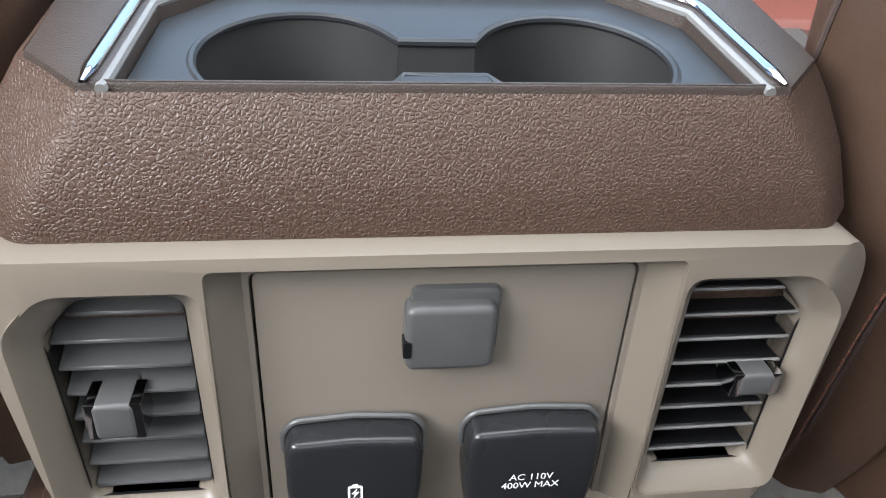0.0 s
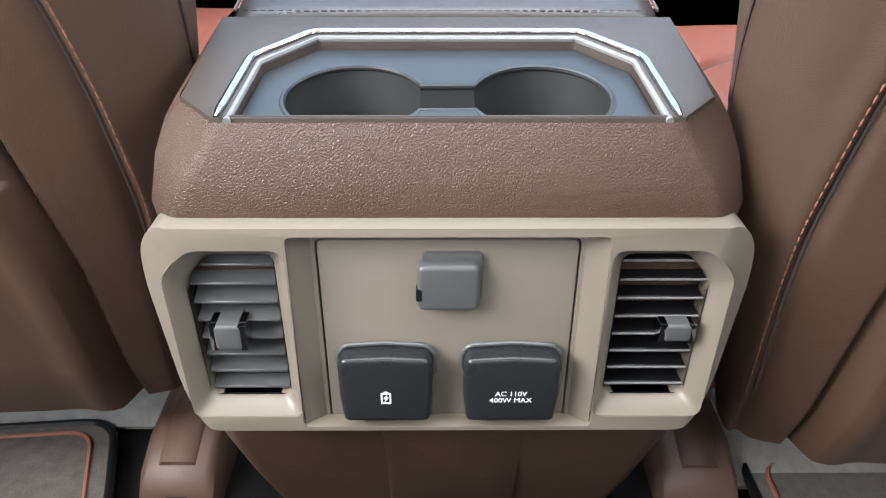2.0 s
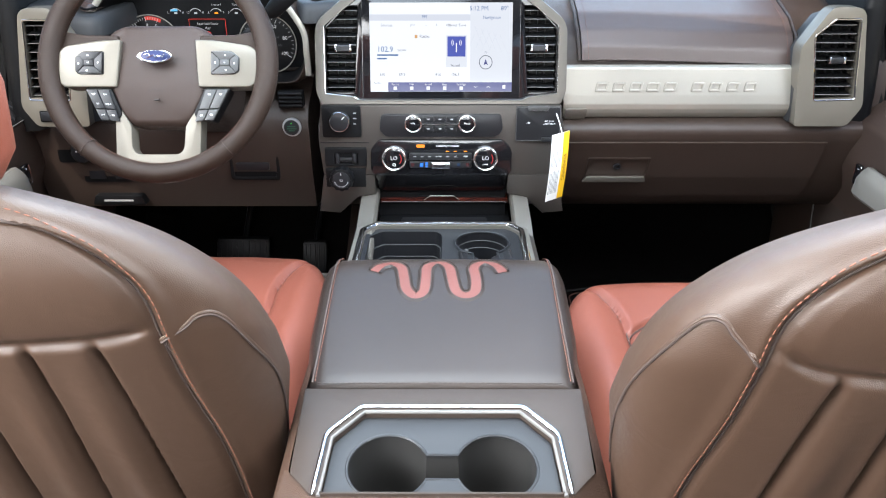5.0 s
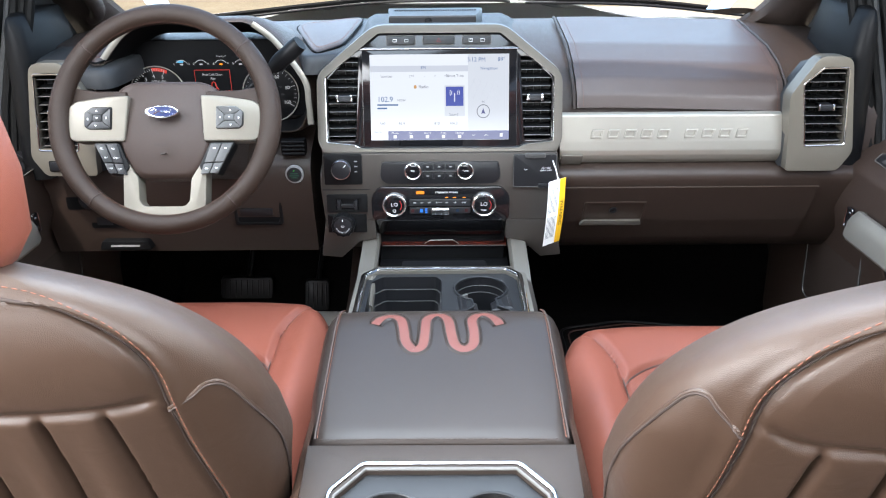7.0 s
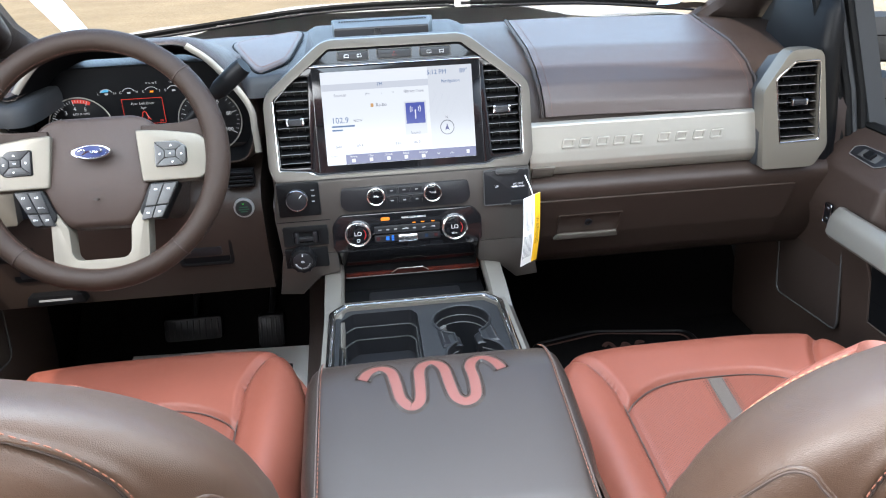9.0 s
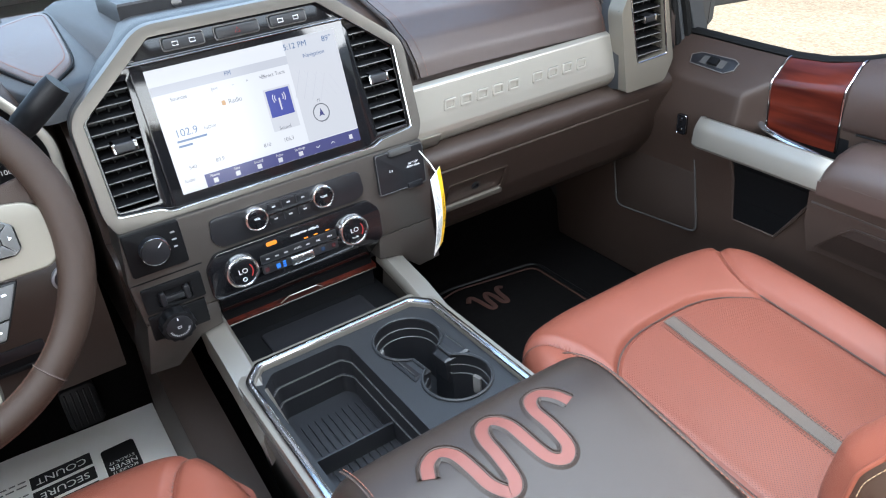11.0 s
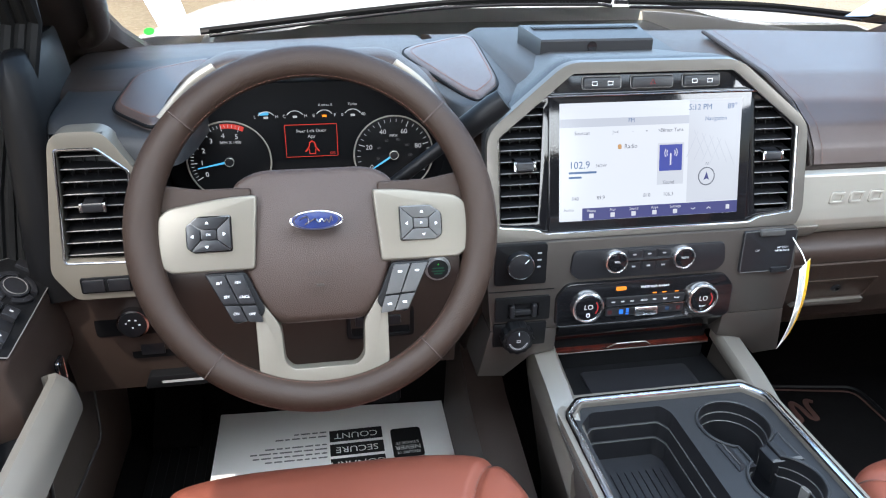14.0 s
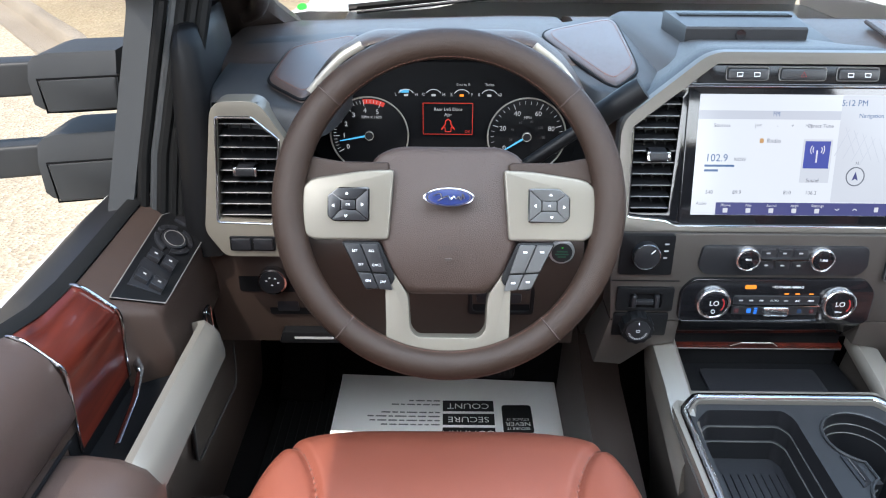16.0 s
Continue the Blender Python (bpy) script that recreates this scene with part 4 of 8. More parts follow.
SEAT_HW = [0.225, 0.250, 0.282, 0.298, 0.293, 0.280, 0.262, 0.230, 0.196, 0.150, 0.095, 0.030]
SEAT_YF = [0.440, 0.465, 0.475, 0.465, 0.438, 0.425, 0.415, 0.402, 0.390, 0.375, 0.350, 0.300]
FIELD_Z = [0.0, 0.21, 0.26, 0.30, 0.35, 0.40, 0.44, 0.48, 0.517, 0.545, 0.574, 0.598, 0.618, 0.635, 0.648, 0.656, 0.662, 0.664]
FIELD_X = [0.225, 0.243, 0.246, 0.245, 0.243, 0.238, 0.231, 0.225, 0.222, 0.220, 0.217, 0.208, 0.191, 0.169, 0.146, 0.122, 0.080, 0.040]


def smoothed(zs, vals, w=0.018):
    """A table of values along z with its corners rounded off."""
    z = np.linspace(zs[0], zs[-1], 500)
    pad = int(3 * w / (z[1] - z[0]))
    k = np.exp(-0.5 * (np.arange(-pad, pad + 1) * (z[1] - z[0]) / w) ** 2)
    v = np.interp(z, zs, vals)
    lo, hi = 2 * v[0] - v[pad:0:-1], 2 * v[-1] - v[-2:-pad - 2:-1]
    return z, np.convolve(np.concatenate([lo, v, hi]), k / k.sum(), "valid")


SEAT_T = [smoothed(SEAT_Z, q, 0.010) for q in (SEAT_YR, SEAT_HW, SEAT_YF)]
FIELD_T = smoothed(FIELD_Z, FIELD_X, 0.006)


def seat_at(z):
    return (max(0.004, float(np.interp(z, *q))) for q in SEAT_T)


def seat_drop(y, z):
    """The shoulders fall away towards the front."""
    yr = float(np.interp(z, *SEAT_T[0]))
    return z - 0.55 * max(0.0, y - yr - 0.02) * min(1, max(0, (z - 0.30) / 0.25))


def build_seat(cx, dy, side, lift=0.0):
    """side: +1 where the console lies towards +x of the seat."""
    seat = thing("front_seat", cx, 0.65 + dy, -0.05, "front seat in brown and red leather with rust stitching", "seat", "front seats")

    def rear(dx, z):
        """The rear surface, with its pleats and creases."""
        yr, hw, yf = seat_at(z)
        yc, hd = (yr + yf) / 2, (yf - yr) / 2
        q = min(abs(dx) / hw, 0.9999)
        y = yc - hd * (1 - q ** 2.5) ** (1 / 2.5)
        inside = float(np.interp(z, *FIELD_T))
        soft = min(1, max(0, inside - abs(dx)) / 0.02)
        ccrease = 0.534 + (0.014 if side > 0 else 0.030) * math.exp(-((abs(dx) - 0.235) / 0.032) ** 2)
        # pillow over a horizontal crease, pleats fanning out under it, map pocket below
        y += 0.006 * math.exp(-((z - ccrease) / 0.0060) ** 2) * soft
        if z > ccrease:
            y -= 0.006 * soft * math.sin(math.pi * min(1, (z - ccrease) / 0.11))
        if 0.05 < z < ccrease:
            down = (ccrease - z) / 0.25
            for c0, c1 in ((0.166, 0.188), (0.112, 0.118), (0.045, 0.050), (-0.045, -0.050), (-0.112, -0.118), (-0.166, -0.188)):
                if z < 0.29 and abs(c1) < 0.18:
                    continue
                px = c0 + (c1 - c0) * min(down, 1.3)
                g = (dx - px) * (1 if c0 > 0 else -1)
                y += 0.011 * math.exp(-(g / 0.0042) ** 2) * min(1, (ccrease - z) / 0.02) * soft
                y -= 0.006 * math.exp(-((g + 0.020) / 0.015) ** 2) * min(1, (ccrease - z) / 0.11) * soft
            if z < 0.292:
                y -= 0.010 * min(1.0, max(0.0, (0.164 + 0.022 * min(down, 1.3) - abs(dx)) / 0.008))
        y += 0.006 * math.exp(-((abs(dx) - inside) / 0.0045) ** 2) * (1 if z > 0.04 else 0)
        y -= 0.003 * math.exp(-((abs(dx) - inside - 0.010) / 0.007) ** 2)
        return y + dy

    nr, nf, rows = 280, 50, 250
    ts = [-1 + 2 * i / nr for i in range(nr + 1)]
    xs = [math.copysign(1 - (1 - abs(t)) ** 1.5, t) for t in ts]
    loops = []
    for j in range(rows + 1):
        z = 0.055 + 0.635 * j / rows
        yr, hw, yf = seat_at(z)
        yc, hd = (yr + yf) / 2, (yf - yr) / 2
        loop = [Vector((cx + hw * x, rear(hw * x, z), z)) for x in xs]
        for i in range(1, nf):
            a = math.pi * i / nf
            c, sn = math.cos(a), math.sin(a)
            loop.append(Vector((cx + hw * math.copysign(abs(c) ** (2 / 3.5), c), yc + dy + hd * sn ** (2 / 3.5), z)))
        for p in loop:
            p.z = seat_drop(p.y - dy, z)
        loops.append(loop)
    part("backrest", loft(loops), "brown", seat, "dark brown leather seat back with pleats and map pocket", 60)
    # red facing in front
    def front(u, v):
        z = 0.25 + 0.41 * v
        yr, hw, yf = seat_at(z)
        k = -1 + 2 * u
        bol = 0.052 * math.exp(-((abs(k) - 0.84) / 0.20) ** 2) * (1 - 0.5 * v * v)
        y = yf - 0.004 + bol - 0.014 * abs(k) ** 10
        return Vector((cx + hw * 0.80 * k, dy + y, seat_drop(y - bol, z) - 0.008))
    part("seat_facing", sheet(front, 60, 30, 0.012), "red", seat, "red leather front of the backrest")
    # brown flanks of the bolsters with a rust stitched edge
    def flank(sg, u, v):
        a = front(0.5 + 0.5 * sg, v)
        yr, hw, yf = seat_at(0.25 + 0.41 * v)
        b = Vector((cx + sg * hw * 0.93, dy + yf - 0.050, seat_drop(yf - 0.050, 0.25 + 0.41 * v)))
        p = a.lerp(b, u)
        p.x += sg * 0.005 * math.sin(math.pi * u)
        return p
    for sg in (-1, 1):
        fl = part("bolster_flank", sheet(lambda u, v: flank(sg, u, v), 14, 30), "brown", seat, "brown leather bolster side", 70)
        part("edge_piping", tube([flank(sg, 0.02, i / 40) for i in range(41)], 0.0030, 8), "red", fl, "red leather piping")
        part("stitching", stitches([flank(sg, 0.20, i / 40) + Vector((sg * 0.0012, 0.0006, 0.0004)) for i in range(41)], 0.0045, 0.0026, 0.0007), "thread_tan", fl, "tan top stitching")
    # stitched outline and its cord
    def outline(off, lift=0.0012):
        half = [(float(np.interp(z, *FIELD_T)) + off, z) for z in [0.11 + 0.0115 * i for i in range(44)]]
        half += [(0.191 + off * 0.9, 0.618 + off * 0.5), (0.181 + off * 0.8, 0.627 + off * 0.6), (0.169 + off * 0.7, 0.635 + off * 0.7), (0.146 + off * 0.6, 0.648 + off * 0.8), (0.122 + off * 0.4, 0.656 + off), (0.08, 0.6625 + off), (0.04, 0.665 + off), (0.0, 0.666 + off)]
        half = sorted({round(z, 4): (x, z) for x, z in half}.values(), key=lambda q: q[1])
        pts = [Vector((x, 0, z)) for x, z in half] + [Vector((-x, 0, z)) for x, z in half[-2::-1]]
        pts = spline([pts[i] for i in range(0, len(pts), 2)], 4)
        return [Vector((cx + p.x, rear(p.x, p.z) - lift, seat_drop(rear(p.x, p.z) - dy, p.z))) for p in pts]
    part("seam_cord", tube(outline(0.0, 0.0002), 0.0015, 6), "thread_dark", seat)
    part("stitching", stitches(outline(0.0075), 0.0048, 0.0026, 0.0006), "thread_red", seat, "rust top stitching")
    # pocket hem
    hem = [Vector((cx - 0.176 + 0.0176 * i, 0, 0.292 - 0.008 * math.sin(math.pi * i / 20) ** 0.5)) for i in range(21)]
    part("pocket_hem", tube([Vector((p.x, rear((p.x - cx) * 0.93, 0.276) - 0.0015, p.z)) for p in hem], [0.0052 * min(1, 0.3 + 0.7 * min(i, 20 - i) / 3) for i in range(21)], 8), "brown", seat, "padded map pocket hem")
    part("stitching", stitches([Vector((p.x, rear(p.x - cx, p.z - 0.022) - 0.0015, p.z - 0.022)) for p in hem], 0.0048, 0.0024, 0.0007), "thread_red", seat)
    # side seam with its raised apex: a folded edge over a dark line
    for sg in (side, -side):
        pts = []
        for y, z in ((0.263, 0.528), (0.267, 0.543), (0.271, 0.555), (0.277, 0.559), (0.283, 0.556), (0.290, 0.545), (0.308, 0.515), (0.335, 0.476), (0.352, 0.440), (0.375, 0.395), (0.395, 0.350), (0.410, 0.300)):
            z += 0.0 if side > 0 else 0.024
            yr, hw, yf = seat_at(z)
            yc, hd = (yr + yf) / 2, (yf - yr) / 2
            e = 2.5 if y < yc else 3.5
            pts.append(Vector((cx + sg * (hw * (1 - min(0.9999, abs(y - yc) / hd) ** e) ** (1 / e)), y + dy, seat_drop(y, z))))
        zj = pts[0].z - 0.014
        xj = float(np.interp(zj, *FIELD_T)) + 0.002
        x0, z0 = abs(pts[0].x - cx), pts[0].z
        near = [(xj + (x0 - xj) * f, zj + (z0 - zj) * f) for f in (0.0, 0.2, 0.4, 0.6, 0.8)]
        pts = [Vector((cx + sg * x, rear(sg * x, z) - 0.001, z)) for x, z in near] + pts
        line = spline(pts, 6)
        out = Vector((sg * 0.0006, -0.0006, 0))
        part("side_seam", tube([p + out for p in line], 0.0014, 6), "thread_dark", seat)
        part("seam_fold", tube([p + Vector((sg * 0.0002, 0.0002, 0.0024)) for p in line], 0.0018, 8), "brown", seat)
    # cushion: rounded plan, rolled edges, raised bolsters, seams
    cdy = dy * 1.3
    HW = 0.268
    def seam_arc(k):
        return (0.685 if side > 0 else 0.773) - 0.46 * abs(k) ** 3
    def bolster_seam(v):
        return 0.62 + 0.22 * max(0.0, (v - 0.72) / 0.28) ** 1.6
    def cushion(u, v):
        k = math.sin(math.pi / 2 * (-1 + 2 * u))
        return on_cushion(k, math.sin(math.pi / 2 * v) if v > 0 else 0.0)
    def on_cushion(k, v):
        hw = HW - 0.014 * (1 - v)
        yf = (1.028 if side > 0 else 1.038) - 0.125 * abs(k) ** 5.5
        y = 0.50 + (yf - 0.50) * v
        z = 0.196 + 0.062 * v + 0.020 * math.exp(-((abs(k) - 0.80) / 0.15) ** 2) * (0.35 + 0.65 * math.sin(math.pi * min(1, v * 1.05)))
        R = 0.050
        qs = max(0.0, 1 - hw * (1 - abs(k)) / R)
        qf = max(0.0, 1 - (yf - y) / (R * 1.3))
        q = min(1.0, math.sqrt(qs * qs + qf * qf))
        z -= R * (1 - math.sqrt(1 - q * q))
        ks, arc = bolster_seam(v), seam_arc(k)
        g = 0.009 * math.exp(-((abs(k) - ks) / 0.025) ** 2)
        if abs(k) < ks:
            g += 0.008 * math.exp(-((v - arc) / 0.010) ** 2)
            g += 0.003 if v < arc else 0.0
            g -= 0.006 * math.sin(math.pi * min(1, max(0, (v - arc) / (1 - arc)))) if v > arc else 0.0
        return Vector((cx + hw * k, y + cdy, z - g))
    cu = part("cushion", sheet(cushion, 250, 220), "red", seat, "red leather seat cushion with perforated centre", 80)
    rim = [(0.0, i / 30) for i in range(30)] + [(i / 40, 1.0) for i in range(40)] + [(1.0, 1 - i / 30) for i in range(31)]
    part("cushion_base", loft([[Vector((cx + (p.x - cx) * kk, 0.50 + cdy + (p.y - 0.50 - cdy) * kk, p.z + dz)) for p in (cushion(u, v) for u, v in rim)] for dz, kk in ((0.0, 1.0), (-0.03, 1.004), (-0.06, 0.985), (-0.085, 0.95))], False), "red", seat, "", 60)
    part("seat_frame", box(cx - 0.20, 0.58 + dy, -0.045, cx + 0.20, 0.88 + cdy, 0.08, 0.02), "black", seat)
    # perforated centre panel
    part("centre_panel", sheet(lambda u, v: (lambda k: on_cushion(k, 0.04 + (seam_arc(k) - 0.016 - 0.04) * v) + Vector((0, 0, 0.0008)))(0.594 * (2 * u - 1)), 60, 70), "red_perforated", cu, "finely perforated red leather panel", 80)
    # grey strip with stitching along the middle
    mid = lambda v: side * (0.07 - 0.06 * v)
    part("centre_strip", sheet(lambda u, v: on_cushion(mid(v) - 0.048 + 0.096 * u, 0.05 + (seam_arc(0) - 0.07) * v) + Vector((0, 0, 0.0022)), 6, 40), "grey_leather", cu, "grey leather centre strip")
    for e in (-0.041, 0.041, 0.060, -0.060, 0.074, -0.074):
        part("stitching", stitches([on_cushion(mid(i / 30) + e, 0.05 + (seam_arc(0) - 0.07) * i / 30) + Vector((0, 0, 0.0026 if abs(e) < 0.05 else 0.0014)) for i in range(31)], 0.0035, 0.002, 0.0006), "thread_dark", cu)
    for sg in (-1, 1):
        part("seam_cord", tube([on_cushion(sg * bolster_seam(i / 160), i / 160) + Vector((0, 0, 0.0004)) for i in range(8, 160)], 0.0012, 6), "thread_dark", cu)
    part("seam_cord", tube([on_cushion(-0.6 + 0.01 * i, seam_arc(-0.6 + 0.01 * i)) + Vector((0, 0, 0.0004)) for i in range(121)], 0.0012, 6), "thread_dark", cu)
    # headrest
    hr = part("headrest", loft([superloop(cx, 0.268 + dy + 0.06 * (z - 0.70), hw, hd, z, 48, 3.0) for z, hw, hd in ((0.660, 0.085, 0.030), (0.667, 0.112, 0.047), (0.69, 0.126, 0.054), (0.74, 0.128, 0.053), (0.785, 0.121, 0.046), (0.812, 0.106, 0.036), (0.827, 0.082, 0.022))]), "red", seat, "red leather headrest", 60)
    part("headrest_back", loft([superloop(cx, 0.240 + dy + 0.06 * (z - 0.70), hw, hd, z, 48, 3.0) for z, hw, hd in ((0.676, 0.080, 0.022), (0.69, 0.108, 0.031), (0.74, 0.113, 0.032), (0.785, 0.102, 0.026), (0.806, 0.078, 0.016))]), "slate", hr, "dark grey rear shell")
    for s in (-1, 1):
        part("headrest_post", disc((cx + s * 0.06, 0.275 + dy, 0.60), (0, 0, 1), 0.007, 0.08, 12), "chrome", seat)
    for ob in seat.children:
        if not ob.name.startswith(("cushion", "seat_frame")):
            ob.location.z += lift
    return seat



build_seat(-0.455, 0.0, 1)
build_seat(0.462, -0.088, -1, 0.026)


# ---- dashboard ----
STACK = [(0.25, 1.150), (0.335, 1.125), (0.385, 1.082), (0.515, 1.090)]


def stack(c):
    """(x, d, z) on the centre stack: the screen leans back, the controls under it stand upright."""
    if c.z > 0.5195:
        return Vector((c.x, 1.108 + 0.2516 * (c.z - 0.535) - c.y, c.z))
    return Vector((c.x, float(np.interp(c.z, [p[0] for p in STACK], [p[1] for p in STACK])) - c.y, c.z))


def leg(c):
    """(x, d, z) on the upright side columns of the stack."""
    if c.z > 0.385:
        return stack(c)
    return Vector((c.x, 1.082 + 0.12 * (0.385 - c.z) - c.y, c.z))


def knob(parent, name, x, z, r, face_map, d0=0.0, h=0.020, label="", cap="gloss", ringmat="ring"):
    """A round control with a bright ring and a dark cap."""
    def cyl(rad, a, b, bvl=0.0):
        return plate(circle(x, z, rad, 40), (), a, b, bvl, 2, face_map)
    k = part(name, cyl(r, d0, d0 + h * 0.8, 0.0015), ringmat, parent, label)
    part("cap", cyl(r * 0.78, d0 + h * 0.8, d0 + h, 0.001), cap, k)
    part("knurl", tube([face_map(Vector((x + r * 0.90 * math.cos(a), d0 + h * 0.84, z + r * 0.90 * math.sin(a)))) for a in (2 * math.pi * i / 48 for i in range(48))], r * 0.10, 8, True), ringmat, k)
    return k


def build_dash():
    dash = thing("dashboard", 0.0, 1.35, 0.26, "taupe dashboard with champagne trim and padded brown top", "dashboard")
    # the large body: sections along x
    def section(x):
        ax = abs(x)
        s = 1 - 0.55 * max(0, ax - 0.6) ** 2
        drop = 0.03 * max(0, ax - 0.35)
        pts = [(1.40, 0.262), (1.26, 0.262), (1.215, 0.272), (1.180, 0.31), (1.150, 0.36), (1.128, 0.41), (1.114, 0.440), (1.108, 0.455), (1.1075, 0.463), (1.110, 0.470), (1.117, 0.476), (1.128, 0.480), (1.150, 0.485), (1.152, 0.585), (1.160, 0.602), (1.180, 0.630), (1.215, 0.652), (1.28, 0.674), (1.38, 0.694), (1.50, 0.706), (1.60, 0.706), (1.70, 0.690), (1.72, 0.60), (1.70, 0.30)]
        if x < -0.24:
            pts = [(1.40, 0.272), (1.24, 0.272), (1.17, 0.285), (1.150, 0.37), (1.145, 0.445), (1.145, 0.470), (1.150, 0.480), (1.165, 0.500), (1.25, 0.535), (1.262, 0.600), (1.262, 0.690), (1.268, 0.700), (1.285, 0.706), (1.30, 0.709), (1.38, 0.714), (1.50, 0.714), (1.60, 0.706), (1.70, 0.690), (1.72, 0.60)]
        return [Vector((x, y, z - (drop if z > 0.58 else 0))) for y, z in pts]
    part("dash_body", loft([section(x) for x in (-0.812, -0.78, -0.72, -0.66, -0.60, -0.54, -0.45, -0.35, -0.26)]), "dash", dash, "soft taupe driver side dash body", 45)
    part("dash_body", loft([section(x) for x in (-0.235, 0.0, 0.2, 0.23, 0.30, 0.38, 0.46, 0.54, 0.62, 0.68, 0.74, 0.80, 0.86)]), "dash", dash, "soft taupe passenger side dash body", 45)
    # passenger leather pad with stitched border
    def pad(u, v):
        x = 0.262 + 0.400 * u
        t = v
        y = float(np.interp(t, [0, 0.12, 0.25, 0.4, 0.6, 1.0], [1.141, 1.148, 1.170, 1.215, 1.30, 1.52]))
        z = float(np.interp(t, [0, 0.12, 0.25, 0.4, 0.6, 1.0], [0.588, 0.612, 0.640, 0.664, 0.687, 0.714])) - 0.03 * max(0, x - 0.35)
        x += 0.10 * (t - 0.25) * (u - 0.5) * 0.2 + 0.02 * max(0, t - 0.3)
        return Vector((x, y, z + 0.004))
    part("leather_pad", sheet(pad, 16, 40, 0.008), "brown_pad", dash, "brown leather dash pad with rust stitching", 60)
    for u in (0.03, 0.97):
        part("stitching", stitches([pad(u, i / 50) + Vector((0, -0.0015, 0.0015)) for i in range(51)], 0.0045, 0.0025, 0.0005), "thread_brown", dash)
    part("pad_seam", tube([pad(1.015, i / 40) + Vector((0, 0, -0.001)) for i in range(41)], 0.0035, 8), "brown_dark", dash)
    part("pad_seam", tube([pad(-0.015, i / 40) + Vector((0, 0, -0.001)) for i in range(41)], 0.0035, 8), "brown_dark", dash)
    # champagne passenger panel with embossed bars
    face = curve_at([(0.478, 1.158), (0.486, 1.146), (0.494, 1.138), (0.503, 1.1325), (0.513, 1.1305), (0.530, 1.1330), (0.582, 1.1440)])
    trim = part("trim_panel", sheet(lambda u, v: face(Vector((0.232 + (0.436 - 0.004 * v) * u, 0.012 - 0.012 * max(0.0, 0.03 - v) / 0.03 - 0.010 * max(0.0, v - 0.96) / 0.04, 0.480 + 0.103 * v))), 6, 60, 0.006), "silver", dash, "champagne metallic trim panel with embossed bars")
    flat = face
    for x in (0.290, 0.322, 0.354, 0.386, 0.418, 0.470, 0.503, 0.536, 0.569):
        o = rpoly([(x, 0.537), (x + 0.022, 0.537), (x + 0.026, 0.553), (x + 0.004, 0.553)], 0.003)
        n_ = rpoly([(x + 0.0042, 0.5405), (x + 0.0190, 0.5405), (x + 0.0215, 0.5495), (x + 0.0070, 0.5495)], 0.001)
        part("embossed_bar", plate(o, [n_], 0.010, 0.0150, 0.0010, 2, flat), "silver", trim)
        # Darker tubes draw the fine shadow around the raised bar.
        part("bar_shadow_line", tube([flat(Vector((a, 0.0120, b))) for a, b in o], 0.0010, 6, True), "rail", trim)
        part("bar_shadow_line", tube([flat(Vector((a, 0.0120, b))) for a, b in n_], 0.0008, 6, True), "rail", trim)
    part("badge_step", sheet(lambda u, v: face(Vector((0.236 + 0.040 * u, 0.0145, 0.4835 + 0.022 * v))), 4, 14, 0.004), "rail", trim)
    # glove box
    gl = curve_at([(0.262, 1.225), (0.31, 1.180), (0.36, 1.150), (0.41, 1.128), (0.44, 1.114), (0.455, 1.108), (0.47, 1.1075)])
    gb = part("glove_box", sheet(lambda u, v: gl(Vector((0.236 + 0.506 * u, 0.0018, 0.288 + 0.154 * v))), 6, 30, 0.004), "dash", dash, "taupe glove box door")
    part("latch_plate", plate(rect(0.288, 0.352, 0.413, 0.406, 0.004), [rect(0.293, 0.3625, 0.408, 0.402, 0.003)], 0.003, 0.0095, 0.0015, 2, gl), "dash", gb)
    part("latch_handle", plate(rpoly([(0.283, 0.349), (0.409, 0.349), (0.405, 0.362), (0.290, 0.362)], 0.002), (), 0.003, 0.017, 0.003, 2, gl), "rail", gb, "satin latch pull")
    part("lock", plate(circle(0.348, 0.385, 0.0075, 24), [circle(0.348, 0.385, 0.0035, 16)], 0.003, 0.0115, 0.0008, 2, gl), "slate", gb)
    # end vent pods
    for s in (1, -1):
        pf = curve_at([(0.46, 1.104), (0.70, 1.122)])
        m = lambda o, s=s: [(s * x, z) for x, z in o]
        outer = m(rpoly([(0.662, 0.478), (0.760, 0.478), (0.784, 0.515), (0.758, 0.690), (0.698, 0.691), (0.652, 0.620)], [0.006, 0.01, 0.01, 0.02, 0.015, 0.01], 5))
        hole = [(0.692, 0.528), (0.764, 0.530), (0.752, 0.668), (0.708, 0.668), (0.676, 0.640)]
        pod = part("vent_pod", plate(outer, [m(rpoly(hole, 0.004))], -0.020, 0.014, 0.006, 3, pf), "spoke", dash, "champagne end vent surround")
        part("chrome_ring", tube([pf(Vector((x, 0.0135, z))) for x, z in m(rpoly([((x - 0.72) * 1.04 + 0.72, (z - 0.6) * 1.03 + 0.6) for x, z in hole], 0.004))], 0.0018, 8, True), "chrome", pod)
        vent_slats(pod, m(hole), 9, lambda c: pf(Vector((c.x, c.y + 0.006, c.z))), 8, "slate", 0.02, (s * 0.722, 0.598, 0.013, 0.006), "slate", [s * 0.70, s * 0.715, s * 0.73, s * 0.745])
        part("pod_side", loft([[Vector((s * x, 1.12 + d, z - max(0, d) * 0.30)) for x, z in ((0.660, 0.482), (0.758, 0.482), (0.780, 0.515), (0.756, 0.688), (0.699, 0.689), (0.654, 0.622))] for d in (-0.010, 0.03, 0.07)], "end"), "trim_blue", pod)
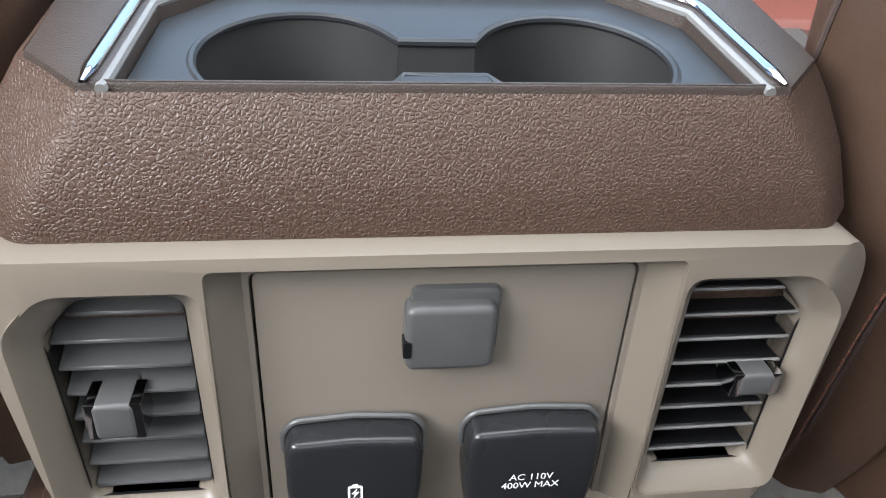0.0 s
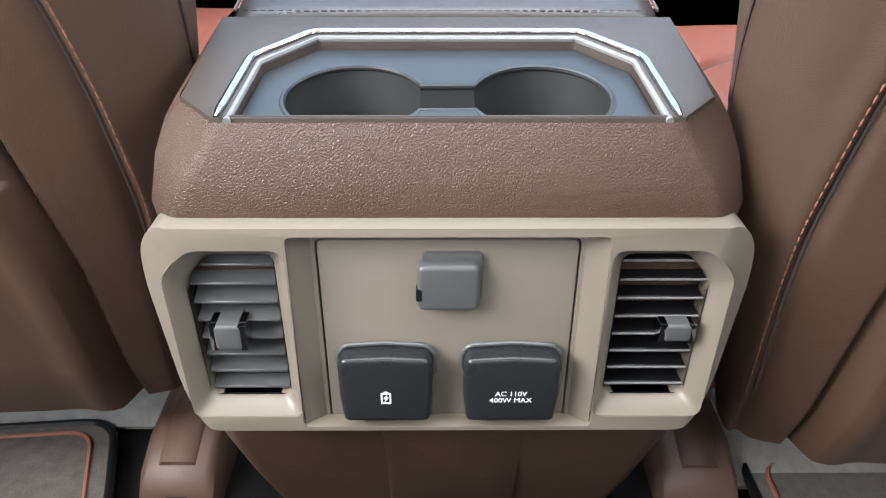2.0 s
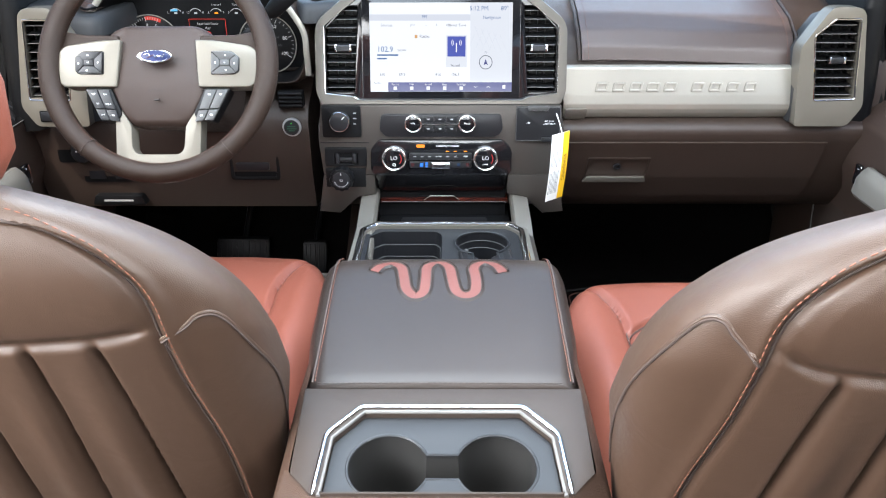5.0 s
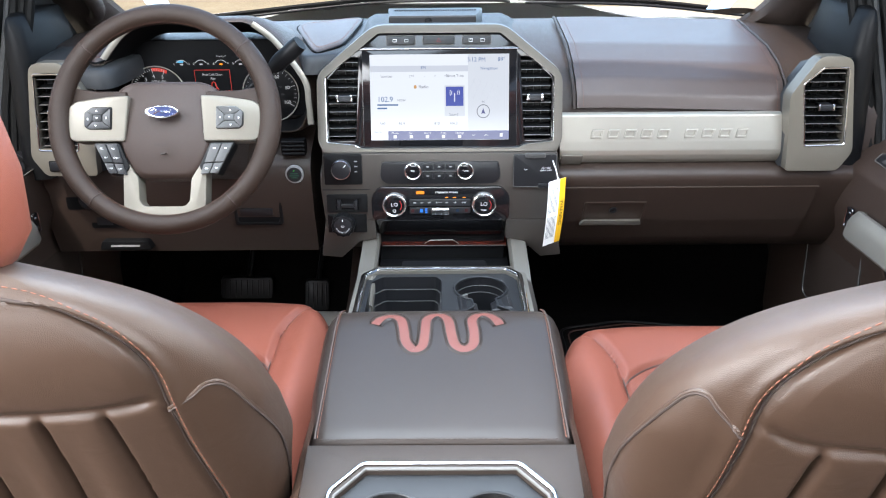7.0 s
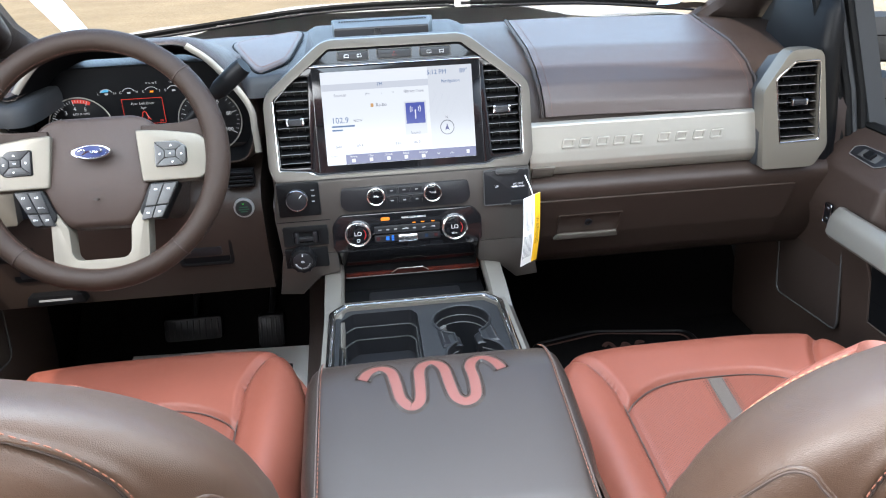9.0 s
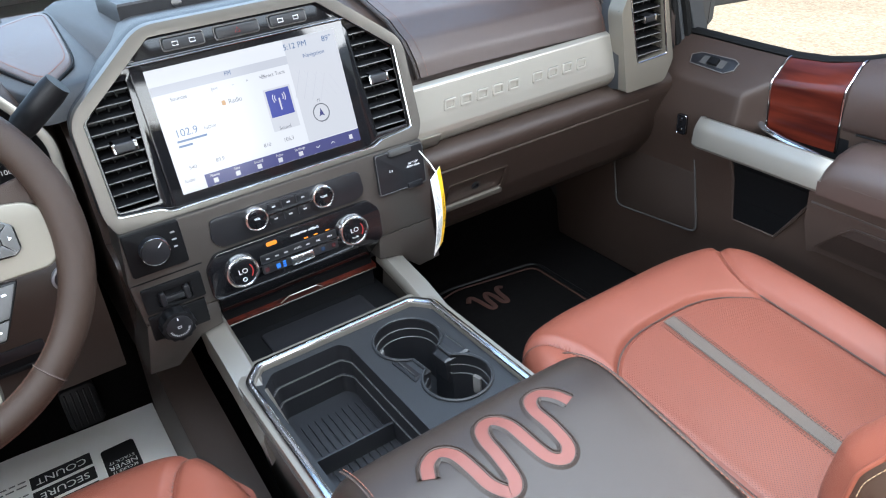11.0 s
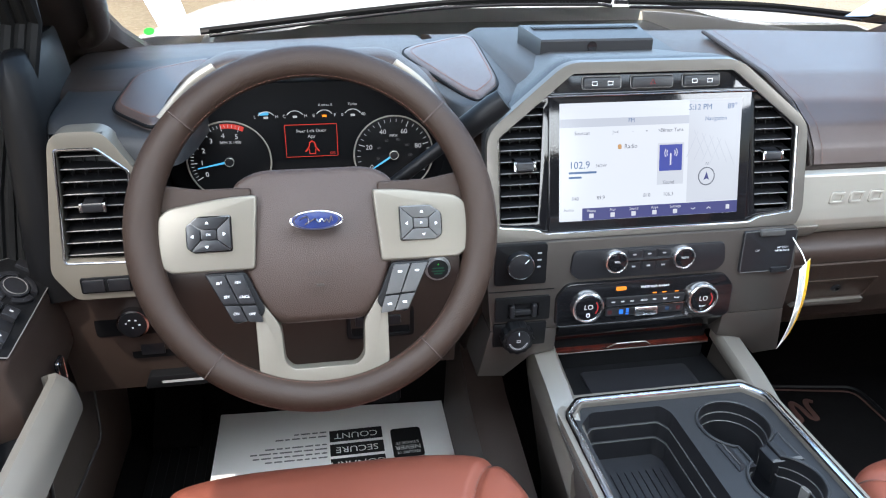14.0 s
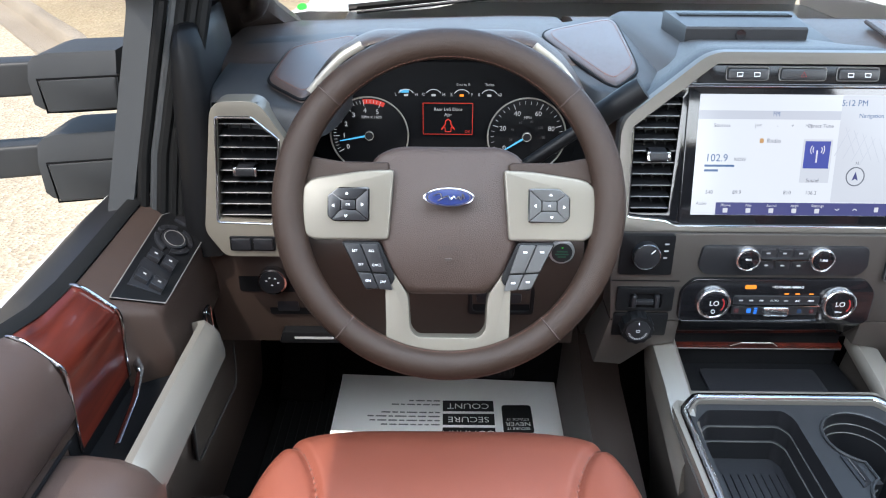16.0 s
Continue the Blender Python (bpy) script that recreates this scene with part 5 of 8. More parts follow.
    # centre stack: champagne hexagon surround, black fascia, screen
    hexo = rpoly([(-0.222, 0.520), (0.222, 0.520), (0.232, 0.540), (0.231, 0.662), (0.122, 0.747), (-0.122, 0.747), (-0.231, 0.662), (-0.232, 0.540)], [0.004, 0.004, 0.01, 0.02, 0.02, 0.02, 0.02, 0.01], 5)
    hexi = rpoly([(-0.150, 0.526), (0.150, 0.526), (0.165, 0.533), (0.216, 0.538), (0.217, 0.654), (0.114, 0.733), (-0.114, 0.733), (-0.217, 0.654), (-0.216, 0.538), (-0.165, 0.533)], 0.004)
    sur = part("stack_surround", plate(hexo, [hexi], -0.006, 0.010, 0.004, 3, stack), "champagne", dash, "champagne metallic surround of the screen and vents")
    part("stack_body", loft([[stack(Vector((x * k, d, (z - 0.6) * k + 0.6))) for x, z in hexo] for d, k in ((0.0, 0.998), (-0.012, 1.004), (-0.04, 0.985), (-0.10, 0.92), (-0.25, 0.78))], "end"), "trim_blue", dash)
    part("chrome_ring", tube([stack(Vector((x, 0.0075, z))) for x, z in rpoly([(-0.150, 0.5265), (0.150, 0.5265), (0.165, 0.5325), (0.2155, 0.5375), (0.2155, 0.6565), (0.152, 0.7045), (-0.152, 0.7045), (-0.2155, 0.6565), (-0.2155, 0.5375), (-0.165, 0.5325)], 0.004)], 0.0014, 8, True), "chrome", sur)
    fas = part("fascia", plate(hexi, [rpoly([(-0.212, 0.542), (-0.160, 0.542), (-0.152, 0.690), (-0.170, 0.690), (-0.212, 0.652)], 0.003), rpoly([(0.160, 0.542), (0.212, 0.542), (0.212, 0.652), (0.170, 0.690), (0.152, 0.690)], 0.003)], -0.035, 0.002, 0.001, 2, stack), "gloss", dash, "gloss black fascia")
    for s in (-1, 1):
        o = [(s * x, z) for x, z in ((0.160, 0.542), (0.212, 0.542), (0.212, 0.652), (0.170, 0.690), (0.152, 0.690))]
        v = part("centre_vent", plate(rpoly(o, 0.003), (), -0.0365, -0.0345, 0, 2, stack), "black", dash)
        vent_slats(v, o, 10, lambda c: stack(Vector((c.x, c.y + 0.003, c.z))), 10, "slate", 0.02, (s * 0.180, 0.618, 0.013, 0.006), "slate", [s * q for q in (0.166, 0.180, 0.194)])
    # switch row over the screen
    for x0, x1 in ((-0.098, -0.046), (-0.030, 0.028), (0.044, 0.096)):
        sw = part("switch", plate(rect(x0, 0.7125, x1, 0.7265, 0.004), (), 0.002, 0.007, 0.002, 2, stack), "slate", fas)
        part("rim", tube([stack(Vector((x, 0.003, z))) for x, z in rect(x0 - 0.001, 0.7115, x1 + 0.001, 0.7275, 0.004)], 0.0009, 6, True), "grey", sw)
        for q in ((x0 + x1) / 2,) if abs(x0 + x1) < 0.02 else (x0 + 0.015, x1 - 0.015):
            part("icon", tube([stack(Vector((q + dx, 0.0072, 0.7195 + dz))) for dx, dz in (((-0.0035, -0.0025), (0.0035, -0.0025), (0, 0.0035)) if abs(x0 + x1) < 0.02 else ((-0.0035, -0.0022), (0.0035, -0.0022), (0.0035, 0.0022), (-0.0035, 0.0022)))], 0.0005, 5, True), "red_glow" if abs(x0 + x1) < 0.02 else "white_print", sw)
    # lower stack panel in taupe metallic paint
    low = part("stack_panel", plate(rpoly([(-0.232, 0.452), (-0.224, 0.519), (0.224, 0.519), (0.232, 0.452), (0.226, 0.386), (-0.226, 0.386)], 0.004), (), -0.08, 0.0, 0.003, 2, stack), "bronze", dash, "taupe metallic lower stack panel")
    for sg in (-1, 1):
        part("stack_leg", plate([(sg * x, z) for x, z in ((0.226, 0.386), (0.240, 0.306), (0.200, 0.302), (0.162, 0.338), (0.128, 0.345), (0.128, 0.386))], (), -0.08, 0.0, 0.002, 2, leg), "bronze", dash)
    part("panel_line", plate(rect(-0.230, 0.4475, -0.136, 0.4490, 0.0003), (), -0.001, 0.0006, 0, 2, stack), "black", low)
    # audio strip
    aud = part("audio_panel", plate(rpoly([(-0.104, 0.460), (0.104, 0.460), (0.116, 0.472), (0.112, 0.503), (-0.112, 0.503), (-0.116, 0.472)], 0.008), (), -0.004, 0.004, 0.0015, 2, stack), "slate", dash, "dark audio control strip")
    for x, nm in ((-0.052, "VOL"), (0.048, "TUNE")):
        k = knob(aud, "knob", x, 0.487, 0.0165, stack, 0.003, 0.010)
        part("print", writing(nm, 0.0045, lambda c, x=x: stack(Vector((c.x + x, 0.0135, c.z + 0.488)))), "white_print", k)
    part("divider", plate(rect(-0.040, 0.4845, 0.036, 0.4858, 0.0004), (), 0.003, 0.0078, 0, 2, stack), "chrome", aud)
    for i, x in enumerate((-0.024, -0.002, 0.020)):
        for z in (0.494, 0.476):
            b = part("button", plate(rect(x - 0.0095, z - 0.006, x + 0.0095, z + 0.006, 0.002), (), 0.003, 0.0055, 0.001, 2, stack), "slate", aud)
            part("icon_bar", plate(rect(x - 0.0026, z - 0.0011, x + 0.0026, z + 0.0011, 0.0005), (), 0.0054, 0.0058, 0, 2, stack), "grey_print", b)
    # climate panel
    cl = part("climate_panel", plate(rpoly([(-0.126, 0.386), (0.126, 0.386), (0.134, 0.394), (0.134, 0.436), (0.118, 0.455), (-0.118, 0.455), (-0.134, 0.436), (-0.134, 0.394)], 0.008), (), -0.03, 0.006, 0.002, 2, stack), "gloss", dash, "gloss black climate control panel")
    part("lower_lip", plate([(-0.126, 0.386), (0.126, 0.386), (0.122, 0.336), (-0.122, 0.336)], (), -0.03, 0.005, 0.002, 2, stack), "gloss", cl)
    for x, sub in ((-0.089, ""), (0.084, "DUAL")):
        k = knob(cl, "knob", x, 0.421, 0.0235, stack, 0.005, 0.010)
        part("print", writing("LO", 0.0105, lambda c, x=x: stack(Vector((c.x + x, 0.0155, c.z + 0.4225)))), "white_glow", k)
        if sub:
            part("print", writing(sub, 0.004, lambda c, x=x: stack(Vector((c.x + x, 0.0155, c.z + 0.411)))), "white_print", k)
        else:
            part("icon", plate(circle(x, 0.410, 0.003, 16), [circle(x, 0.410, 0.0023, 16)], 0.0148, 0.0155, 0, 2, stack), "white_print", k)
        part("arc", plate([(x + 0.0145 * math.cos(a), 0.421 + 0.0145 * math.sin(a)) for a in (-0.7 + 1.4 * i / 10 for i in range(11))] + [(x + 0.0130 * math.cos(a), 0.421 + 0.0130 * math.sin(a)) for a in (0.7 - 1.4 * i / 10 for i in range(11))], (), 0.0148, 0.0155, 0, 2, stack), "red_glow", k)
    part("rocker", plate(rect(-0.060, 0.4175, 0.058, 0.4305, 0.003), (), 0.005, 0.0085, 0.001, 2, stack), "slate", cl)
    part("rocker", plate(rect(-0.060, 0.4015, 0.058, 0.4145, 0.003), (), 0.005, 0.0085, 0.001, 2, stack), "slate", cl)
    part("fan_toggle", plate(rect(-0.018, 0.401, 0.017, 0.4140, 0.002), (), 0.006, 0.0125, 0.002, 2, stack), "ring", cl, "satin fan speed toggle")
    part("divider", plate(rect(-0.064, 0.4155, 0.062, 0.4168, 0.0004), (), 0.005, 0.0095, 0, 2, stack), "chrome", cl)
    part("print", writing("PASSENGER AIRBAG", 0.0048, lambda c: stack(Vector((c.x + 0.012, 0.0064, c.z + 0.4435)))), "white_print", cl)
    part("warning_light", plate(rect(-0.047, 0.4405, -0.031, 0.4465, 0.0028), (), 0.006, 0.0066, 0, 2, stack), "amber_glow", cl)
    for x in (0.012, 0.027, 0.046):
        part("lamp", plate(rect(x - 0.003, 0.4325, x + 0.003, 0.4340, 0.0004), (), 0.006, 0.0066, 0, 2, stack), "amber_glow", cl)
    for i, (x, nm) in enumerate(((-0.050, ""), (-0.036, ""), (-0.022, ""), (-0.004, "AUTO"), (0.012, ""), (0.028, "A/C"), (0.046, "MAX"))):
        if nm:
            part("print", writing(nm, 0.0040, lambda c, x=x: stack(Vector((c.x + x, 0.0088, c.z + 0.424)))), "white_print", cl)
        else:
            part("icon_bar", plate(rect(x - 0.0028, 0.4228, x + 0.0028, 0.4250, 0.0008), (), 0.0084, 0.0088, 0, 2, stack), "grey_print", cl)
    for z in (0.4115, 0.4080, 0.4045):
        part("lamp", plate(rect(-0.0300, z - 0.0012, -0.0255, z + 0.0012, 0.0005), (), 0.0084, 0.0090, 0, 2, stack), "blue_glow", cl)
    part("icon_bar", plate(rect(-0.040, 0.4045, -0.034, 0.4115, 0.001), (), 0.0084, 0.0089, 0, 2, stack), "blue_glow", cl)
    part("icon_bar", plate(rect(0.030, 0.4050, 0.036, 0.4110, 0.001), (), 0.0084, 0.0089, 0, 2, stack), "blue_dim", cl)
    for x in (-0.054, 0.050):
        part("icon_bar", plate(rect(x - 0.003, 0.4050, x + 0.003, 0.4110, 0.001), (), 0.0084, 0.0089, 0, 2, stack), "red_dim", cl)
    # drive mode knob panel, switch blocks, accessory sockets
    k4 = part("switch_block", plate(rect(-0.223, 0.459, -0.150, 0.5185, 0.004), (), -0.002, 0.004, 0.0015, 2, stack), "black", dash, "black drive selector block")
    kk = part("selector_knob", plate(circle(-0.189, 0.491, 0.0185, 40), (), 0.003, 0.015, 0.002, 2, stack), "slate", k4)
    part("knob_ring", tube([stack(Vector((-0.189 + 0.0178 * math.cos(a), 0.0145, 0.491 + 0.0178 * math.sin(a)))) for a in (2 * math.pi * i / 40 for i in range(40))], 0.0009, 6, True), "chrome", kk)
    part("pointer", plate([(-0.1845, 0.4965), (-0.1837, 0.4957), (-0.1785, 0.5010), (-0.1793, 0.5018)], (), 0.0148, 0.0153, 0, 2, stack), "white_print", kk)
    for z, w in ((0.504, 0.006), (0.494, 0.006), (0.484, 0.005)):
        part("icon_bar", plate(rect(-0.164, z, -0.164 + w, z + 0.0022, 0.0005), (), 0.0038, 0.0043, 0, 2, stack), "grey_print", k4)
    tb = part("switch_block", plate(rect(-0.221, 0.4035, -0.142, 0.4395, 0.003), [rect(-0.204, 0.4085, -0.158, 0.4300, 0.003)], -0.002, 0.004, 0.0015, 2, leg), "black", dash, "black trailer brake block")
    part("recess_fill", plate(rect(-0.2045, 0.408, -0.1575, 0.4305, 0.003), (), -0.0015, 0.0006, 0, 2, leg), "cave", tb)
    for x in (-0.197, -0.165):
        part("slider", plate(rect(x - 0.0035, 0.4095, x + 0.0035, 0.4290, 0.0025), (), 0.0, 0.0085, 0.002, 2, leg), "slate", tb)
    part("slider_bar", plate(rect(-0.195, 0.4125, -0.167, 0.4200, 0.002), (), 0.0, 0.005, 0.0015, 2, leg), "slate", tb)
    ab = part("switch_block", plate(rect(-0.222, 0.3600, -0.145, 0.3990, 0.003), (), -0.004, 0.003, 0.0015, 2, leg), "black", dash, "black dial block")
    DX, DZ = -0.190, 0.381
    gear = [(DX + (0.0225 + 0.0009 * math.cos(12 * a)) * math.cos(a), DZ + (0.0225 + 0.0009 * math.cos(12 * a)) * math.sin(a)) for a in (2 * math.pi * i / 96 for i in range(96))]
    dial = part("dial", plate(gear, (), 0.0, 0.020, 0.003, 2, wall_at(1.082)), "black", ab)
    part("dial_face", plate(circle(DX, DZ, 0.0170, 40), (), 0.018, 0.0208, 0.001, 2, wall_at(1.082)), "slate", dial)
    for k in range(14):
        a = math.pi * (1.1 + 0.8 * k / 13)
        part("print_bar", plate([(DX + r_ * math.cos(b), DZ + r_ * math.sin(b)) for r_, b in ((0.0115, a - 0.06), (0.0140, a - 0.06), (0.0140, a + 0.05), (0.0115, a + 0.05))], (), 0.0205, 0.0211, 0, 2, wall_at(1.082)), "grey_print", dial)
    part("icon_bar", plate(rect(DX - 0.0028, DZ - 0.002, DX + 0.0028, DZ + 0.002, 0.001), [rect(DX - 0.0018, DZ - 0.001, DX + 0.0018, DZ + 0.001, 0.0005)], 0.0205, 0.0211, 0, 2, wall_at(1.082)), "grey_print", dial)
    part("pointer", plate(rect(DX - 0.0006, DZ + 0.010, DX + 0.0006, DZ + 0.0145, 0.0003), (), 0.0205, 0.0211, 0, 2, wall_at(1.082)), "white_print", dial)
    sk = part("socket_cover", plate(rect(0.140, 0.453, 0.222, 0.5165, 0.004), (), -0.002, 0.005, 0.002, 2, stack), "slate", dash, "dark slate power socket covers")
    part("print", writing("12V", 0.0046, lambda c: stack(Vector((c.x + 0.163, 0.0054, c.z + 0.487)))), "white_print", sk)
    part("print", writing("AC 110V", 0.0046, lambda c: stack(Vector((c.x + 0.202, 0.0054, c.z + 0.490)))), "white_print", sk)
    part("print", writing("400W MAX", 0.0046, lambda c: stack(Vector((c.x + 0.202, 0.0054, c.z + 0.485)))), "white_print", sk)
    part("hinge", plate(rect(0.162, 0.510, 0.200, 0.519, 0.003), (), 0.003, 0.010, 0.002, 2, stack), "button_grey", sk)
    part("rim", tube([stack(Vector((x, 0.0050, z))) for x, z in rect(0.1405, 0.4535, 0.2215, 0.5160, 0.004)], 0.0008, 6, True), "button_grey", sk)
    part("finger_tab", plate(rect(0.188, 0.4515, 0.214, 0.4600, 0.002), (), 0.004, 0.008, 0.0015, 2, stack), "slate", sk)
    # mahogany drawer edge under the climate panel
    wd = part("drawer_edge", loft([[Vector((CX + x, 1.140 - d, z)) for d, z in ((0.0, 0.314), (0.016, 0.313), (0.026, 0.316), (0.027, 0.323), (0.0, 0.327))] for x in (-0.126, 0.126)]), "wood", dash, "red mahogany drawer edge")
    part("edge_line", tube([(CX - 0.125, 1.1128, 0.3175), (CX + 0.125, 1.1128, 0.3175)], 0.0012, 6), "bronze", wd)
    part("pull", tube([(-0.034, 1.113, 0.3215), (-0.022, 1.106, 0.3325), (0.024, 1.106, 0.3325), (0.036, 1.113, 0.3215)], 0.0010, 6), "silver", wd)
    part("pull_plate", loft([[Vector((x, y, z)) for x in (a, b)] for (a, b, y, z) in ((-0.034, 0.036, 1.1125, 0.3205), (-0.022, 0.024, 1.1055, 0.3315))], False), "wood", wd)
    part("recess_fill", box(-0.125, 1.12, 0.285, 0.128, 1.19, 0.345), "black", dash)
    # pedestal behind the stack, and the raised housing on it
    part("pedestal", loft([[Vector(p) for p in ((-xl, yf, zf), (xr, yf, zf), (xr + 0.03, 1.56, zb), (-xl - 0.02, 1.56, zb))] for xl, xr, yf, zf, zb in ((0.185, 0.175, 1.17, 0.66, 0.685), (0.150, 0.130, 1.215, 0.708, 0.716), (0.134, 0.110, 1.235, 0.716, 0.724))]), "trim_blue", dash, "smooth pedestal of the top tray", 50)
    hs = part("top_tray", loft([[Vector((x * k, y, z)) for x, y, z in ((-0.106, 1.325 + e, z0 - 0.002), (0.075, 1.325 + e, z0 - 0.002), (0.092, 1.43, z0 + 0.003), (-0.114, 1.43, z0 + 0.003))] for z0, k, e in ((0.715, 1.0, 0.0), (0.743, 1.0, 0.0), (0.746, 0.985, 0.003))]), "deck_dark", dash, "dark raised tray with perforated grille")
    part("sensor", disc((-0.024, 1.3265, 0.733), (0, -1, 0.15), 0.0075, 0.003, 20), "gloss", hs)
    for i in range(34):
        part("slot", box(-0.098 + 0.0052 * i, 1.392, 0.7470, -0.0952 + 0.0052 * i, 1.412, 0.7495), "black", hs)
    # padded leather insets on the driver's dash top, each in a plastic surround
    def inset(corners, base):
        def quad(c, u, v):
            a, b, d, e = (Vector(p) for p in c)
            return (a * (1 - u) + b * u) * (1 - v) + (e * (1 - u) + d * u) * v
        curl = lambda q: 0.5 + 0.5 * math.copysign(abs(q) ** 0.32, q)
        edge = [(curl(math.cos(a)), curl(math.sin(a))) for a in (2 * math.pi * (i + 0.5) / 72 for i in range(72))]
        def ring(c, sc, dz):
            mid = quad(c, 0.5, 0.5)
            return [mid + (quad(c, 0.5 + math.copysign(min(abs(u - 0.5), 0.5), u - 0.5), v) - mid) * sc + Vector((0, 0, dz)) for u, v in edge]
        part("dash_top", loft([ring(base, 1.04, -0.035), ring(base, 1.03, -0.014), ring(base, 1.0, -0.003), ring(base, 0.97, 0.0)]), "trim_blue", dash, "smooth plastic dash top", 60)
        pd = part("leather_inset", loft([ring(corners, 1.0, -0.004), ring(corners, 0.99, 0.003), ring(corners, 0.95, 0.0055), ring(corners, 0.80, 0.007)]), "brown_pad", dash, "brown leather inset pad", 60)
        part("edge_seam", tube(ring(corners, 1.012, 0.001), 0.0022, 6, True), "cave", pd)
        part("stitching", stitches([p for p in ring(corners, 0.86, 0.0068)], 0.0045, 0.0025, 0.0005, True), "thread_red", pd)
    inset([(-0.704, 1.190, 0.692), (-0.640, 1.128, 0.682), (-0.590, 1.400, 0.713), (-0.692, 1.310, 0.710)], [(-0.780, 1.150, 0.684), (-0.615, 1.118, 0.672), (-0.560, 1.450, 0.711), (-0.785, 1.420, 0.704)])
    inset([(-0.238, 1.165, 0.692), (-0.190, 1.235, 0.700), (-0.174, 1.520, 0.719), (-0.318, 1.405, 0.716)], [(-0.262, 1.150, 0.692), (-0.165, 1.175, 0.694), (-0.142, 1.570, 0.716), (-0.352, 1.480, 0.712)])
    # touch screen
    ts = thing("touchscreen", 0.0, 1.11, 0.53, "large lit touchscreen showing radio and map on a white page", "screen")
    part("screen_glass", plate(rect(-0.146, 0.528, 0.146, 0.708, 0.004), (), 0.0, 0.0055, 0.001, 2, stack), "gloss", ts)
    scr = part("page", plate(rect(-0.131, 0.541, 0.131, 0.695, 0.001), (), 0.005, 0.0060, 0, 2, stack), "page", ts)
    W, H = 0.262, 0.154
    def put(name, u0, v0, u1, v1, mat, lvl=0, r=0.0004):
        return part(name, plate(rect(-0.131 + W * u0, 0.695 - H * v1, -0.131 + W * u1, 0.695 - H * v0, r), (), 0.0058, 0.0062 + 0.0002 * lvl, 0, 2, stack), mat, scr)
    def word(t, u, v, size, mat, align="CENTER"):
        return part("print", writing(t, size, lambda c: stack(Vector((c.x - 0.131 + W * u, 0.0068, c.z + 0.695 - H * v))), align), mat, scr)
    put("map_pane", 0.705, 0.0, 1.0, 0.885, "page_map", 0)
    put("header_band", 0.0, 0.13, 0.705, 0.20, "page_dim", 0)
    put("menu_bar", 0.125, 0.892, 1.0, 0.998, "page_bar", 1)
    put("tile", 0.545, 0.375, 0.672, 0.60, "page_blue", 1)
    put("tile_shadow", 0.535, 0.36, 0.682, 0.72, "page_map", 0)
    put("antenna", 0.604, 0.45, 0.612, 0.55, "page_white", 2)
    for rr_, a0 in ((0.006, 0.6), (0.009, 0.6)):
        for sg in (0, math.pi):
            pts = [(0.0285 + rr_ * math.cos(sg + a), 0.6265 + rr_ * math.sin(sg + a)) for a in (-a0 + 2 * a0 * i / 8 for i in range(9))]
            part("wave", tube([stack(Vector((x, 0.0066, z))) for x, z in pts], 0.0006, 5), "page_white", scr)
    word("5:12 PM", 0.765, 0.065, 0.0105, "page_ink_blue")
    word("89°", 0.945, 0.065, 0.0105, "page_ink_blue")
    word("Navigation", 0.855, 0.165, 0.0075, "page_ink_blue")
    word("FM", 0.385, 0.155, 0.0075, "page_ink_blue")
    word("Sources", 0.12, 0.25, 0.0068, "page_ink")
    word("Direct Tune", 0.61, 0.25, 0.0068, "page_ink")
    word("Radio", 0.385, 0.375, 0.0082, "page_ink")
    put("radio_mark", 0.315, 0.355, 0.335, 0.395, "page_ink_amber", 1, 0.002)
    for t_, u_ in (("|<<", 0.30), ("-", 0.395), ("+", 0.47), (">>|", 0.55)):
        word(t_, u_, 0.25, 0.0062, "page_ink")
    word("N", 0.815, 0.555, 0.006, "page_ink")
    word("102.9", 0.05, 0.52, 0.0135, "page_ink_blue", "LEFT")
    word("NOW", 0.225, 0.53, 0.006, "page_ink")
    put("text_bar", 0.05, 0.575, 0.20, 0.592, "page_ink_blue", 1)
    put("text_bar", 0.05, 0.615, 0.12, 0.632, "page_ink_blue", 1)
    word("Sound", 0.60, 0.70, 0.0068, "page_ink")
    for t, u in (("540", 0.085), ("89.9", 0.225), ("810", 0.48), ("106.3", 0.60)):
        word(t, u, 0.805, 0.0070, "page_ink")
    word("Audio", 0.05, 0.90, 0.0058, "page_ink")
    for i, t in enumerate(("Phone", "Nav", "Sound", "Apps", "Settings")):
        word(t, 0.175 + 0.117 * i, 0.915, 0.0052, "page_white")
        put("menu_icon", 0.163 + 0.117 * i, 0.94, 0.187 + 0.117 * i, 0.978, "page_white", 2)
    for u in (0.745, 0.835):
        part("chevron", tube([stack(Vector((-0.131 + W * u + dx, 0.0068, 0.695 - H * 0.945 + (dz if u < 0.8 else -dz)))) for dx, dz in ((-0.003, 0.001), (0, -0.001), (0.003, 0.001))], 0.0006, 5), "page_white", scr)
    put("menu_icon", 0.935, 0.925, 0.955, 0.965, "page_white", 2)
    comp = (-0.131 + W * 0.815, 0.695 - H * 0.665)
    part("compass", plate(circle(*comp, 0.0125, 32), [circle(*comp, 0.0110, 32)], 0.006, 0.0066, 0, 2, stack), "page_ink", scr)
    part("arrow", plate([(comp[0], comp[1] + 0.006), (comp[0] + 0.004, comp[1] - 0.005), (comp[0], comp[1] - 0.003), (comp[0] - 0.004, comp[1] - 0.005)], (), 0.006, 0.0066, 0, 2, stack), "page_bar", scr)
    for i in range(9):
        u, v = 0.735 + 0.022 * i, 0.26 + 0.012 * i
